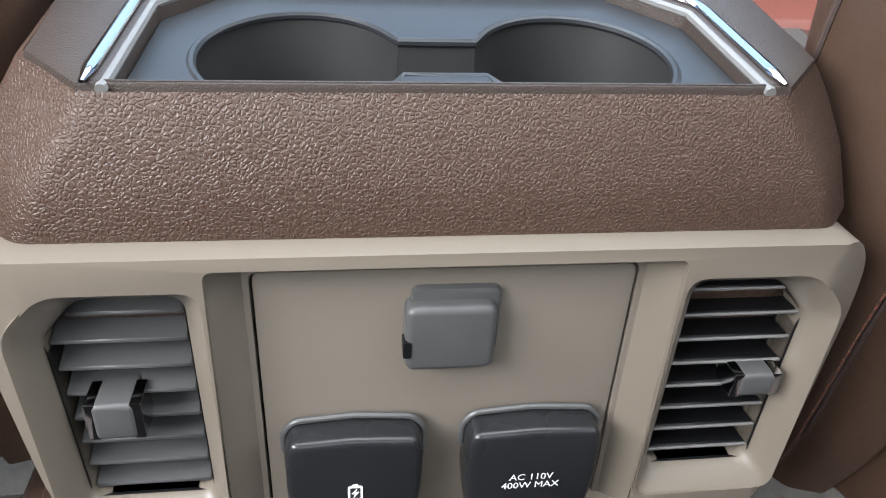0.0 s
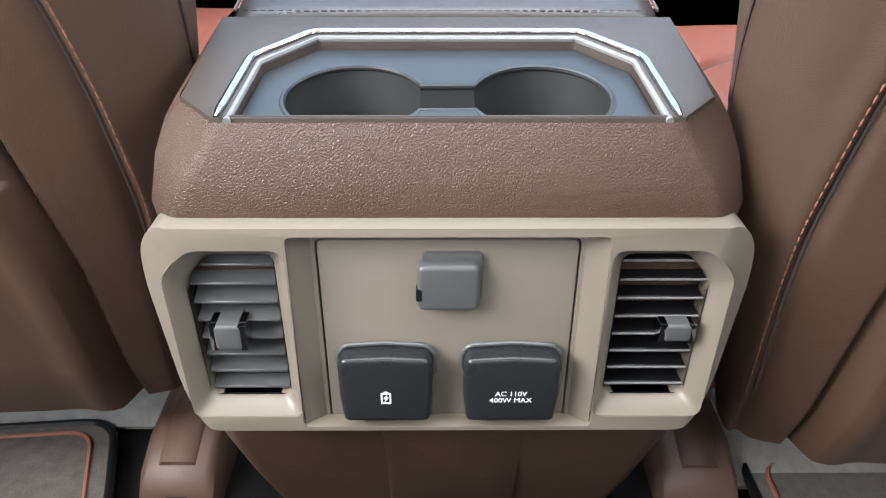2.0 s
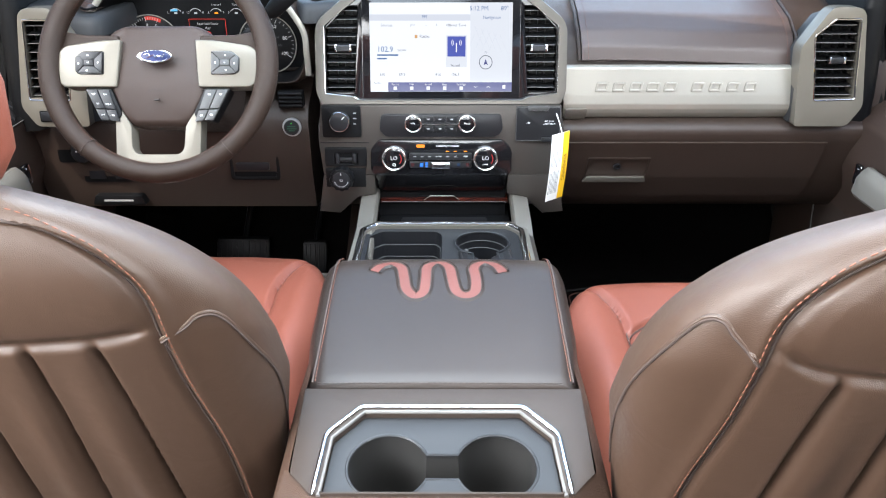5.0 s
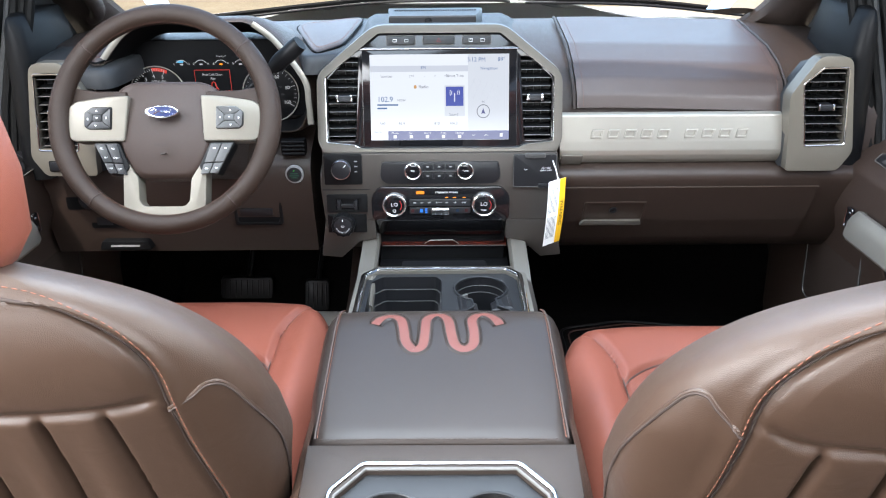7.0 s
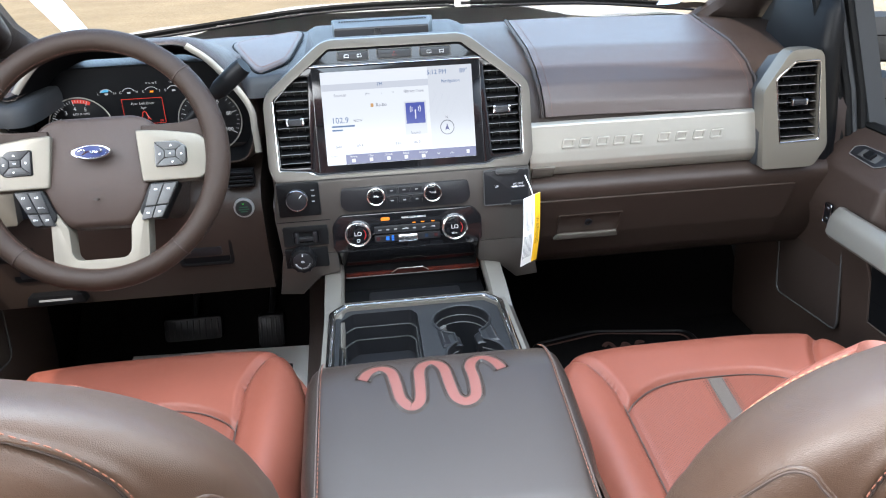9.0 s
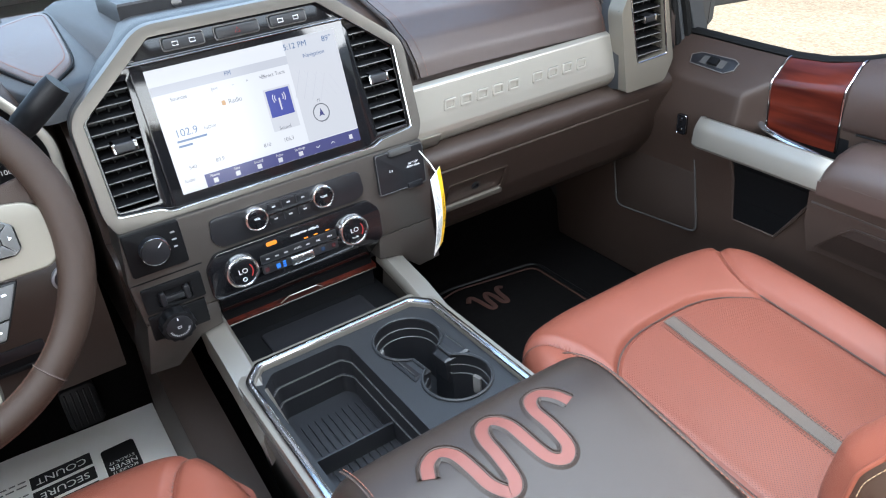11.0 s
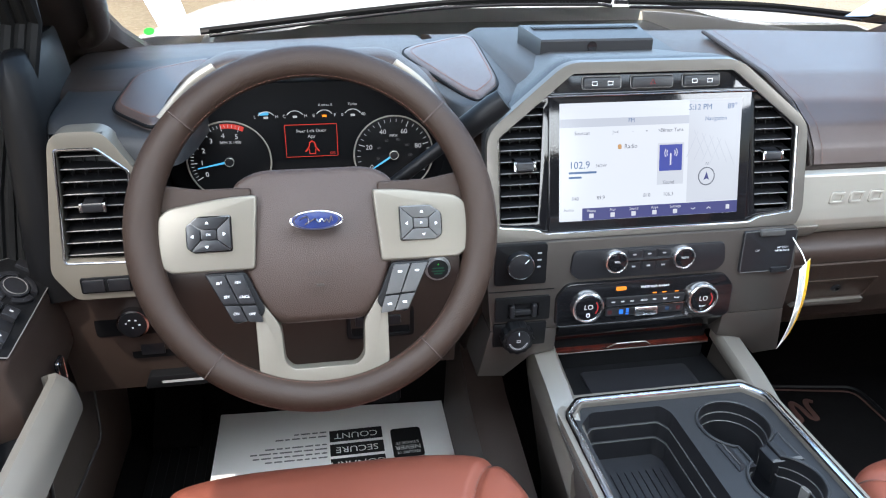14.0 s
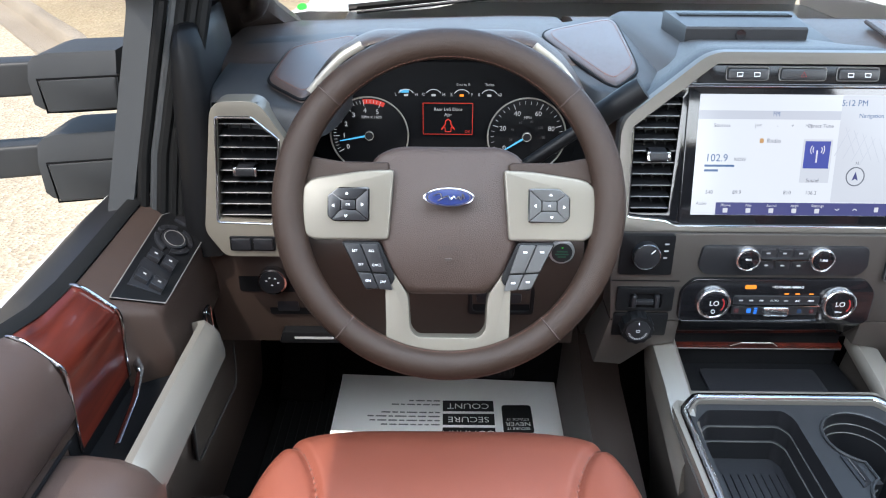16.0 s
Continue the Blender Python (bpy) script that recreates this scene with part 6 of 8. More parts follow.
        part("street_line", tube([stack(Vector((-0.131 + W * (u + k * du), 0.0064, 0.695 - H * (v + k * dv)))) for k, du, dv in ((0, 0, 0), (1, 0.10 * (-1) ** i * 0.6, 0.22))], 0.0004, 4), "page_dim", scr)


build_dash()


# ---- steering wheel, column, instrument cluster ----
WC, TAU = Vector((-0.456, 0.940, 0.625)), radians(25)
WU, WN = Vector((0, math.sin(TAU), math.cos(TAU))), Vector((0, -math.cos(TAU), math.sin(TAU)))


def on_wheel(c):
    """(x, d, v) in the wheel's plane: d towards the driver."""
    return WC + Vector((c.x, 0, 0)) + WU * c.z + WN * c.y


def build_wheel():
    w = thing("steering_wheel", -0.456, 0.94, 0.44, "brown leather steering wheel with champagne spokes and blue oval badge", "steering wheel")
    def rim_pt(a, R=0.1765):
        return Vector((R * math.cos(a), 0.0, R * math.sin(a)))
    rim = part("rim", tube([on_wheel(rim_pt(2 * math.pi * i / 120)) for i in range(120)], [0.0165 + 0.0015 * max(0, math.cos(2 * (2 * math.pi * i / 120) - 0.0)) for i in range(120)], 16, True), "rim_leather", w, "smooth brown leather rim", 60)
    for a in (42, 138, 230, 310):
        q = radians(a)
        c, t = rim_pt(q), Vector((-math.sin(q), 0, math.cos(q)))
        e = Vector((math.cos(q), 0, math.sin(q)))
        part("seam_or_shadow", tube([on_wheel(c + e * 0.0170 * math.cos(b) + Vector((0, 0.0170 * math.sin(b), 0))) for b in (2 * math.pi * i / 20 for i in range(20))], 0.0009, 5, True), "thread_dark", rim)
    part("stitching", stitches([on_wheel(rim_pt(radians(200 + 140 * i / 80), 0.1765 - 0.0155) + Vector((0, 0.006, 0))) for i in range(81)], 0.003, 0.002, 0.0004), "thread_brown", rim)
    part("stitching", stitches([on_wheel(rim_pt(radians(20 + 140 * i / 80), 0.1765 - 0.0155) + Vector((0, 0.006, 0))) for i in range(81)], 0.003, 0.002, 0.0004), "thread_brown", rim)
    hubo = rpoly([(-0.060, 0.066), (0.059, 0.066), (0.0855, 0.052), (0.083, -0.022), (0.068, -0.072), (0.048, -0.099), (-0.049, -0.099), (-0.070, -0.072), (-0.085, -0.022), (-0.0875, 0.052)], [0.02, 0.02, 0.016, 0.02, 0.016, 0.014, 0.014, 0.016, 0.02, 0.016], 5)
    def dome(c):
        r = c.x ** 2 / 0.075 ** 2 + (c.z + 0.02) ** 2 / 0.08 ** 2
        d = c.y - (0.016 * min(1.4, r) if c.y > 0.0 else 0)
        return on_wheel(Vector((c.x, d, c.z)))
    bm = plate(hubo, (), -0.05, 0.014, 0.010, 4)
    bmesh.ops.triangulate(bm, faces=[f for f in bm.faces if len(f.verts) > 8])
    hub = part("hub", warp(bm, dome), "hub", w, "grained brown airbag cover", 60)
    ell = lambda k: [(0.0275 * k * math.cos(a), 0.0089 + 0.0103 * k * math.sin(a)) for a in (2 * math.pi * i / 48 for i in range(48))]
    bd = part("badge", plate(ell(1.0), (), 0.006, 0.0165, 0.001, 2, on_wheel), "chrome", hub, "blue oval badge with chrome edge")
    part("badge_face", plate(ell(0.93), (), 0.012, 0.0172, 0.0005, 2, on_wheel), "badge_blue", bd)
    part("badge_ring", plate(ell(0.86), [ell(0.82)], 0.016, 0.0175, 0, 2, on_wheel), "chrome", bd)
    part("badge_mark", tube([on_wheel(Vector((p.x, 0.0176, 0.0089 + p.y))) for p in spline([(-0.0165, 0.0015, 0), (-0.010, 0.0042, 0), (-0.008, -0.001, 0), (-0.012, -0.0035, 0), (-0.005, 0.0, 0), (-0.001, 0.0015, 0), (0.002, -0.0025, 0), (0.005, 0.001, 0), (0.008, -0.002, 0), (0.0105, 0.001, 0), (0.013, -0.003, 0), (0.0150, 0.004, 0), (0.0165, -0.0015, 0)], 4)], 0.0008, 5), "chrome", bd)
    part("print", writing("AIRBAG", 0.0072, lambda c: on_wheel(Vector((c.x, 0.0142 - 0.014 * (c.x / 0.075) ** 2, c.z - 0.046)))), "brown_dark", hub)
    part("print_bar", plate(rect(-0.004, -0.0600, 0.004, -0.0578, 0.0005), (), 0.003, 0.0108, 0, 2, on_wheel), "brown_dark", hub)
    for s in (-1, 1):
        m = lambda o, s=s: [(s * x, z) for x, z in o]
        sp = part("spoke", plate(m(rpoly([(0.060, 0.039), (0.090, 0.038), (0.150, 0.029), (0.163, 0.016), (0.163, -0.027), (0.150, -0.038), (0.066, -0.038)], [0.004, 0.02, 0.010, 0.006, 0.010, 0.006, 0.004])), (), -0.025, 0.004, 0.005, 3, on_wheel), "spoke", w, "champagne metallic spoke")
        part("thumb_grip", plate(m(rpoly([(0.066, 0.030), (0.066, 0.0475), (0.120, 0.0480), (0.166, 0.0560), (0.168, 0.026), (0.150, 0.022)], 0.004)), (), -0.028, -0.003, 0.004, 3, on_wheel), "rim_leather", w)
        pad = part("button_pad", plate(m(rpoly([(0.0866, 0.0195), (0.120, 0.0195), (0.1325, 0.010), (0.1325, -0.0125), (0.126, -0.0180), (0.0866, -0.0180)], 0.003)), (), 0.003, 0.0060, 0.001, 2, on_wheel), "gloss", sp)
        o = [(0.0885, 0.0180), (0.120, 0.0180), (0.1310, 0.0092), (0.1310, -0.0118), (0.1255, -0.0165), (0.0885, -0.0165)]
        ci, co_ = (0.1018, -0.0048), (0.1172, 0.0054)
        keys = ([(ci[0], ci[1]), (co_[0], ci[1]), (co_[0], co_[1]), (ci[0], co_[1])],
                [o[0], o[1], (0.1265, 0.0128), (co_[0] + 0.0006, co_[1] + 0.0008), (ci[0] - 0.0006, co_[1] + 0.0008)],
                [(0.0885, -0.0165), (ci[0] - 0.0006, ci[1] - 0.0008), (co_[0] + 0.0006, ci[1] - 0.0008), (0.1268, -0.0154), (0.1255, -0.0165)],
                [(0.0880, 0.0172), (ci[0] - 0.0010, co_[1] + 0.0002), (ci[0] - 0.0010, ci[1] - 0.0002), (0.0880, -0.0157)],
                [(0.1310, 0.0092), (0.1272, 0.0122), (co_[0] + 0.0010, co_[1] + 0.0002), (co_[0] + 0.0010, ci[1] - 0.0002), (0.1274, -0.0149), (0.1310, -0.0118)])
        for kn, key in enumerate(keys):
            bt = part("button", plate(m(rpoly(key, 0.0008, 2)), (), 0.0055, 0.0088 if kn else 0.0096, 0.0008, 2, on_wheel), "slate" if s < 0 else "button_grey", pad)
            kx, kz = sum(p[0] for p in key) / len(key), sum(p[1] for p in key) / len(key)
            if kn:
                dx, dz = ((0, 0), (0, 1), (0, -1), (-1, 0), (1, 0))[kn]
                tip = [(kx + 0.0018 * dx, kz + 0.0018 * dz), (kx - 0.0010 * dx + 0.0020 * dz, kz - 0.0010 * dz + 0.0020 * dx), (kx - 0.0010 * dx - 0.0020 * dz, kz - 0.0010 * dz - 0.0020 * dx)]
                part("icon", plate(m(tip), (), 0.0086, 0.0091, 0, 2, on_wheel), "white_print", bt)
            else:
                part("print", writing("OK" if s < 0 else "M", 0.0034, lambda c, k=m([(kx, kz)])[0]: on_wheel(Vector((c.x + k[0], 0.0099, c.z + k[1])))), "white_print", bt)
        pod = part("button_pad", plate(m(rpoly([(0.076, -0.040), (0.118, -0.040), (0.090, -0.094), (0.062, -0.088), (0.058, -0.080)], 0.004)), (), -0.022, 0.003, 0.002, 2, on_wheel), "black", w)
        q = lambda u, v: ((1 - v) * (0.078 + 0.038 * u) + v * (0.060 + 0.031 * u), -0.0415 - 0.050 * v - 0.003 * (1 - u) * v)
        for i in range(2):
            for j, (v0, v1, names) in enumerate(((0.02, 0.61, ("SET", "SET") if i == 0 else ("RES", "CNCL")), (0.65, 0.98, ("ON",) if i == 0 else ("OFF",)))):
                u0, u1 = 0.02 + 0.50 * i, 0.48 + 0.50 * i
                if s < 0:
                    u0, u1 = 1 - u1, 1 - u0
                bt = part("button", plate(m(rpoly([q(u0, v0), q(u1, v0), q(u1, v1), q(u0, v1)], 0.0014)), (), 0.002, 0.0056, 0.0012, 2, on_wheel), "slate" if s < 0 else "button_grey", pod)
                for k, nm in enumerate(names):
                    p = m([q((u0 + u1) / 2, v0 + (v1 - v0) * ((k + 0.5) / len(names)))])[0]
                    if s < 0:
                        part("print", writing(nm, 0.0038, lambda c, p=p: on_wheel(Vector((c.x + p[0], 0.0059, c.z + p[1])))), "white_print", bt)
                    elif k == 0:
                        part("icon_bar", plate(rect(p[0] - 0.0022, p[1] - 0.001, p[0] + 0.0022, p[1] + 0.001, 0.0004), (), 0.005, 0.0060, 0, 2, on_wheel), "white_print", bt)
    part("lower_spoke", plate(rpoly([(-0.070, -0.060), (-0.068, -0.148), (-0.046, -0.170), (0.046, -0.170), (0.068, -0.148), (0.070, -0.060), (0.044, -0.100), (0.042, -0.137), (0.034, -0.146), (-0.034, -0.146), (-0.042, -0.137), (-0.044, -0.100)], 0.006), (), -0.03, 0.000, 0.005, 3, on_wheel), "spoke", w, "champagne U-shaped lower spoke")
    part("back_cover", loft([[on_wheel(Vector((x * k, d, z * k - 0.015))) for x, z in circle(0, 0, 0.075, 32)] for d, k in ((-0.03, 1.0), (-0.06, 0.9), (-0.10, 0.75))]), "brown_dark", w)
    # column shroud, shift lever, turn stalk
    col = thing("steering_column", -0.456, 1.05, 0.50, "dark taupe steering column shroud with levers", "steering column")
    part("shroud", loft([[WC + WU * (z * k - 0.02) + Vector((x * k, 0, 0)) + WN * d for x, z in rpoly([(-0.065, -0.05), (0.065, -0.05), (0.075, 0.03), (0.05, 0.052), (-0.05, 0.052), (-0.075, 0.03)], 0.02)] for d, k in ((-0.075, 0.9), (-0.11, 1.0), (-0.24, 1.05))]), "brown_dark", col)
    part("shift_lever", tube([(-0.365, 1.050, 0.628), (-0.313, 1.040, 0.672), (-0.275, 1.034, 0.704)], 0.008, 12), "black", col, "black shift lever")
    part("lever_grip", tube([(-0.290, 1.036, 0.690), (-0.280, 1.034, 0.699), (-0.247, 1.029, 0.726), (-0.237, 1.027, 0.734)], [0.011, 0.0145, 0.0150, 0.0135], 20), "black", col)
    part("turn_stalk", tube([(-0.52, 1.05, 0.61), (-0.58, 1.04, 0.605), (-0.625, 1.035, 0.600)], [0.008, 0.009, 0.007], 12), "black", col)
    # instrument cluster
    cl = thing("instrument_cluster", -0.456, 1.22, 0.57, "black instrument cluster with two round gauges and lit display", "instrument cluster")
    f = wall_at(1.232)
    part("cluster_face", plate(rpoly([(-0.645, 0.560), (-0.265, 0.560), (-0.258, 0.60), (-0.290, 0.690), (-0.330, 0.712), (-0.585, 0.712), (-0.625, 0.690), (-0.655, 0.60)], 0.015), (), -0.01, 0.0, 0.002, 2, f), "cave", cl)
    for gx, red in ((-0.571, True), (-0.343, False)):
        gz, R = 0.606, 0.0565
        g = part("gauge", plate(circle(gx, gz, R, 56), (), 0.0, 0.003, 0.0005, 2, f), "black", cl)
        part("gauge_ring", tube([f(Vector((gx + R * math.cos(a), 0.004, gz + R * math.sin(a)))) for a in (2 * math.pi * i / 64 for i in range(64))], 0.0012, 6, True), "silver", g)
        step, n = (28, 5) if red else (48, 5)
        at = lambda k: radians(210 - step * k)
        for i in range(5 * n + 1):
            a = at(i / 5)
            r0 = 0.0435 if i % 5 == 0 else 0.0475
            part("tick", tube([f(Vector((gx + r * math.cos(a), 0.0036, gz + r * math.sin(a)))) for r in (r0, 0.0520)], 0.00055 if i % 5 == 0 else 0.0004, 4), "gauge_white", g)
        for i, t in enumerate(["0", "1", "2", "3", "4", "5"] if red else ["0", "20", "40", "60", "80", "100"]):
            part("print", writing(t, 0.0098, lambda c, a=at(i): f(Vector((gx + 0.0368 * math.cos(a) + c.x, 0.0036, gz + 0.0365 * math.sin(a) + c.z)))), "gauge_white", g)
        part("print", writing("RPM X 1000" if red else "MPH", 0.0056, lambda c: f(Vector((gx + (0.004 if red else 0) + c.x, 0.0036, gz + (0.0265 if red else 0.0275) + c.z)))), "gauge_white", g)
        if red:
            part("red_band", plate([(gx + r * math.cos(a), gz + r * math.sin(a)) for r, aa in ((0.053, range(11)), (0.0465, range(10, -1, -1))) for a in (radians(63 + 36 * k / 10) for k in aa)], (), 0.003, 0.0034, 0, 2, f), "display_red", g)
        else:
            for i, t in enumerate(("20", "40", "60", "80", "100", "120")):
                part("print", writing(t, 0.0048, lambda c, a=radians(195 - 40 * i): f(Vector((gx + 0.0235 * math.cos(a) + c.x, 0.0036, gz + 0.0225 * math.sin(a) + c.z)))), "gauge_dim", g)
        na = radians(191 if red else 213)
        part("needle", tube([f(Vector((gx + r * math.cos(na), 0.0062, gz + r * math.sin(na)))) for r in (0.004, 0.044)], [0.0017, 0.0008], 6), "cyan_glow", g)
        part("needle_cap", plate(circle(gx, gz, 0.0062, 24), (), 0.003, 0.009, 0.001, 2, f), "slate", g)
        part("cap_ring", tube([f(Vector((gx + 0.0060 * math.cos(a), 0.0085, gz + 0.0060 * math.sin(a)))) for a in (2 * math.pi * i / 24 for i in range(24))], 0.0006, 5, True), "silver", g)
    dp = part("display", plate(rect(-0.493, 0.608, -0.422, 0.654, 0.002), (), 0.0, 0.003, 0, 2, f), "cave", cl)
    part("display_rim", tube([f(Vector((x, 0.0032, z))) for x, z in rect(-0.493, 0.608, -0.422, 0.654, 0.001)], 0.0005, 4, True), "display_red", dp)
    part("print", writing("Rear Left Door", 0.0066, lambda c: f(Vector((c.x - 0.457, 0.0034, c.z + 0.645)))), "gauge_white", dp)
    part("print", writing("Ajar", 0.0066, lambda c: f(Vector((c.x - 0.457, 0.0034, c.z + 0.637)))), "gauge_white", dp)
    part("print", writing("OK", 0.0052, lambda c: f(Vector((c.x - 0.429, 0.0034, c.z + 0.612)))), "display_red", dp)
    part("door_icon", tube([f(Vector((-0.457 + x, 0.0034, 0.621 + z))) for x, z in ((-0.004, -0.009), (-0.0045, -0.002), (-0.0095, -0.006), (-0.0040, 0.002), (-0.0035, 0.007), (0.0, 0.0095), (0.0035, 0.007), (0.0040, 0.002), (0.0095, -0.006), (0.0045, -0.002), (0.004, -0.009))], 0.0009, 5, True), "display_red", dp)
    part("print", writing("0 mi to E", 0.0052, lambda c: f(Vector((c.x - 0.436, 0.002, c.z + 0.6805)))), "gauge_white", cl)
    part("print", writing("Turbo", 0.0052, lambda c: f(Vector((c.x - 0.399, 0.002, c.z + 0.6805)))), "gauge_white", cl)
    for i, gx in enumerate((-0.517, -0.478, -0.438, -0.399)):
        sg = part("small_gauge", tube([f(Vector((gx + 0.0115 * math.cos(a), 0.002, 0.664 + 0.0095 * math.sin(a)))) for a in (radians(25 + 130 * k / 10) for k in range(11))], 0.0006, 5), "gauge_white", cl)
        for dx, t in ((-0.0145, "LCE0"[i]), (0.0145, ("H", "H", "F", "40")[i])):
            part("print", writing(t, 0.0062, lambda c, dx=dx: f(Vector((gx + dx + c.x, 0.002, 0.666 + c.z)))), "gauge_white", sg)
        part("icon_bar", plate(rect(gx - 0.003, 0.6635, gx + 0.003, 0.6665, 0.001), (), 0.001, 0.002, 0, 2, f), "amber_glow" if i == 2 else "gauge_white", sg)
        if i == 0:
            part("level", plate(rect(gx - 0.009, 0.6685, gx + 0.004, 0.6725, 0.001), (), 0.001, 0.002, 0, 2, f), "cyan_glow", sg)
    # hood round the cluster: a deep opening with champagne side strips
    ho = rpoly([(-0.640, 0.545), (-0.668, 0.562), (-0.674, 0.612), (-0.652, 0.668), (-0.600, 0.728), (-0.556, 0.755), (-0.354, 0.755), (-0.310, 0.722), (-0.259, 0.650), (-0.254, 0.590), (-0.275, 0.545)], 0.02, 4)
    hk = lambda y, k, dz=0.0: [Vector((-0.460 + (x + 0.460) * k, y, 0.62 + (z - 0.62) * k + dz * max(0, z - 0.62) / 0.135)) for x, z in ho]
    part("hood_lining", loft([hk(1.240, 0.93, -0.02), hk(1.20, 0.965, -0.008), hk(1.162, 0.985)], False), "cave", cl)
    hw = part("cluster_hood", loft([hk(1.163, 0.985), hk(1.157, 0.998), hk(1.158, 1.012), hk(1.170, 1.035), hk(1.20, 1.06, -0.002), hk(1.26, 1.09, -0.016), hk(1.36, 1.10, -0.040)], False), "dash", cl, "leather wrapped hood around the gauges", 60)
    for sg in (-1, 1):
        pts = [(0.2145, 0.575), (0.214, 0.612), (0.194, 0.668), (0.143, 0.728), (0.108, 0.7515)]
        if sg > 0:
            pts = [(0.2065, 0.560), (0.2055, 0.600), (0.200, 0.648), (0.152, 0.718), (0.112, 0.7515)]
        part("hood_trim", tube(spline([(-0.460 + sg * x, 1.156, z) for x, z in pts], 6), 0.0058, 8, flat=0.45, up=(0, 1, 0)), "silver", hw, "champagne hood strip")
    # buttons on the dash face by the wheel
    dk = thing("start_button", -0.292, 1.14, 0.45, "round engine start button with chrome ring", "button")
    part("ring", plate(circle(-0.292, 0.462, 0.0185, 40), (), 0, 0.006, 0.002, 2, wall_at(1.146)), "pale_ring", dk)
    part("cap", plate(circle(-0.292, 0.462, 0.0150, 40), (), 0.004, 0.0075, 0.001, 2, wall_at(1.146)), "slate", dk)
    for z, w in ((0.4645, 0.0080), (0.4600, 0.0095), (0.4560, 0.0060)):
        part("print_bar", plate(rect(-0.292 - w, z - 0.0011, -0.292 + w, z + 0.0011, 0.0005), (), 0.0072, 0.0078, 0, 2, wall_at(1.146)), "green_dim", dk)
    part("lamp", plate(circle(-0.292, 0.4705, 0.0013, 12), (), 0.0072, 0.0080, 0, 2, wall_at(1.146)), "sticker_green", dk)
    lk = thing("light_switch", -0.695, 1.14, 0.42, "black headlamp switch with round chrome ringed knob", "switch")
    lf = wall_at(1.150)
    part("plate", plate(rect(-0.765, 0.388, -0.675, 0.435, 0.006), (), -0.004, 0.003, 0.001, 2, lf), "black", lk)
    kb = part("knob", plate(circle(-0.712, 0.412, 0.0215, 40), (), 0.002, 0.016, 0.002, 2, lf), "chrome", lk)
    part("cap", plate(circle(-0.712, 0.412, 0.0185, 40), (), 0.014, 0.0175, 0.001, 2, lf), "slate", kb)
    for dx, dz in ((-0.008, 0.003), (-0.003, 0.008), (0.005, 0.007), (0.009, 0.0), (0.0, -0.004)):
        part("icon_bar", plate(rect(-0.712 + dx - 0.0014, 0.412 + dz - 0.001, -0.712 + dx + 0.0014, 0.412 + dz + 0.001, 0.0004), (), 0.0172, 0.0178, 0, 2, lf), "white_print", kb)
    ps = thing("pedal_switch", -0.715, 1.10, 0.49, "pair of black rocker switches under the end vent", "switch")
    part("plate", plate(rect(-0.752, 0.487, -0.690, 0.508, 0.003), (), 0.010, 0.016, 0.001, 2, curve_at([(0.46, 1.104), (0.70, 1.122)])), "black", ps)
    for x in (-0.736, -0.706):
        part("rocker", plate(rect(x - 0.013, 0.4895, x + 0.013, 0.5055, 0.002), (), 0.015, 0.0185, 0.001, 2, curve_at([(0.46, 1.104), (0.70, 1.122)])), "slate", ps)
    sv = thing("column_vent", -0.292, 1.14, 0.50, "small black slotted vent beside the steering column", "vent")
    part("plate", plate(rect(-0.316, 0.498, -0.268, 0.530, 0.003), (), -0.02, -0.001, 0.001, 2, wall_at(1.150)), "cave", sv)
    for i in range(4):
        part("slat", plate(rect(-0.314, 0.5005 + 0.0078 * i, -0.270, 0.5045 + 0.0078 * i, 0.001), (), -0.002, 0.003, 0.001, 1, wall_at(1.150)), "black", sv)
    kp_ = thing("knee_panel_pocket", -0.37, 1.15, 0.35, "pocket in the lower dash under the wheel, shaded by a dark plate", "pocket")
    part("pocket_rim", plate(rect(-0.425, 0.350, -0.325, 0.425, 0.008), [rect(-0.418, 0.357, -0.332, 0.418, 0.006)], -0.004, 0.004, 0.002, 2, wall_at(1.152)), "black", kp_)
    # Near-flat dark plate gives the pocket its shade by colour.
    part("pocket_shade", plate(rect(-0.420, 0.355, -0.330, 0.420, 0.004), (), -0.003, 0.0015, 0, 2, wall_at(1.152)), "cave", kp_)
    part("bar", plate(rect(-0.412, 0.372, -0.345, 0.388, 0.004), (), 0.001, 0.006, 0.002, 2, wall_at(1.152)), "slate", kp_)
    hr_ = thing("bonnet_release", -0.66, 1.15, 0.29, "black bonnet release lever under the dashboard", "lever")
    part("lever", plate(rpoly([(-0.715, 0.297), (-0.605, 0.297), (-0.612, 0.318), (-0.708, 0.318)], 0.005), (), -0.01, 0.020, 0.004, 2, wall_at(1.165)), "black", hr_)
    part("print_bar", plate(rect(-0.690, 0.3055, -0.630, 0.3095, 0.0008), (), 0.019, 0.0205, 0, 2, wall_at(1.165)), "grey_print", hr_)
    fb = thing("fuse_panel", -0.66, 1.14, 0.34, "small black switch panel under the dashboard", "switch")
    part("plate", plate(rect(-0.725, 0.345, -0.625, 0.385, 0.004), (), -0.004, 0.002, 0.001, 2, wall_at(1.155)), "black", fb)
    part("rocker", plate(rect(-0.660, 0.352, -0.635, 0.378, 0.002), (), 0.001, 0.006, 0.001, 2, wall_at(1.155)), "slate", fb)
    part("rocker", plate(rect(-0.712, 0.352, -0.680, 0.378, 0.002), (), 0.001, 0.005, 0.001, 2, wall_at(1.155)), "slate", fb)


build_wheel()


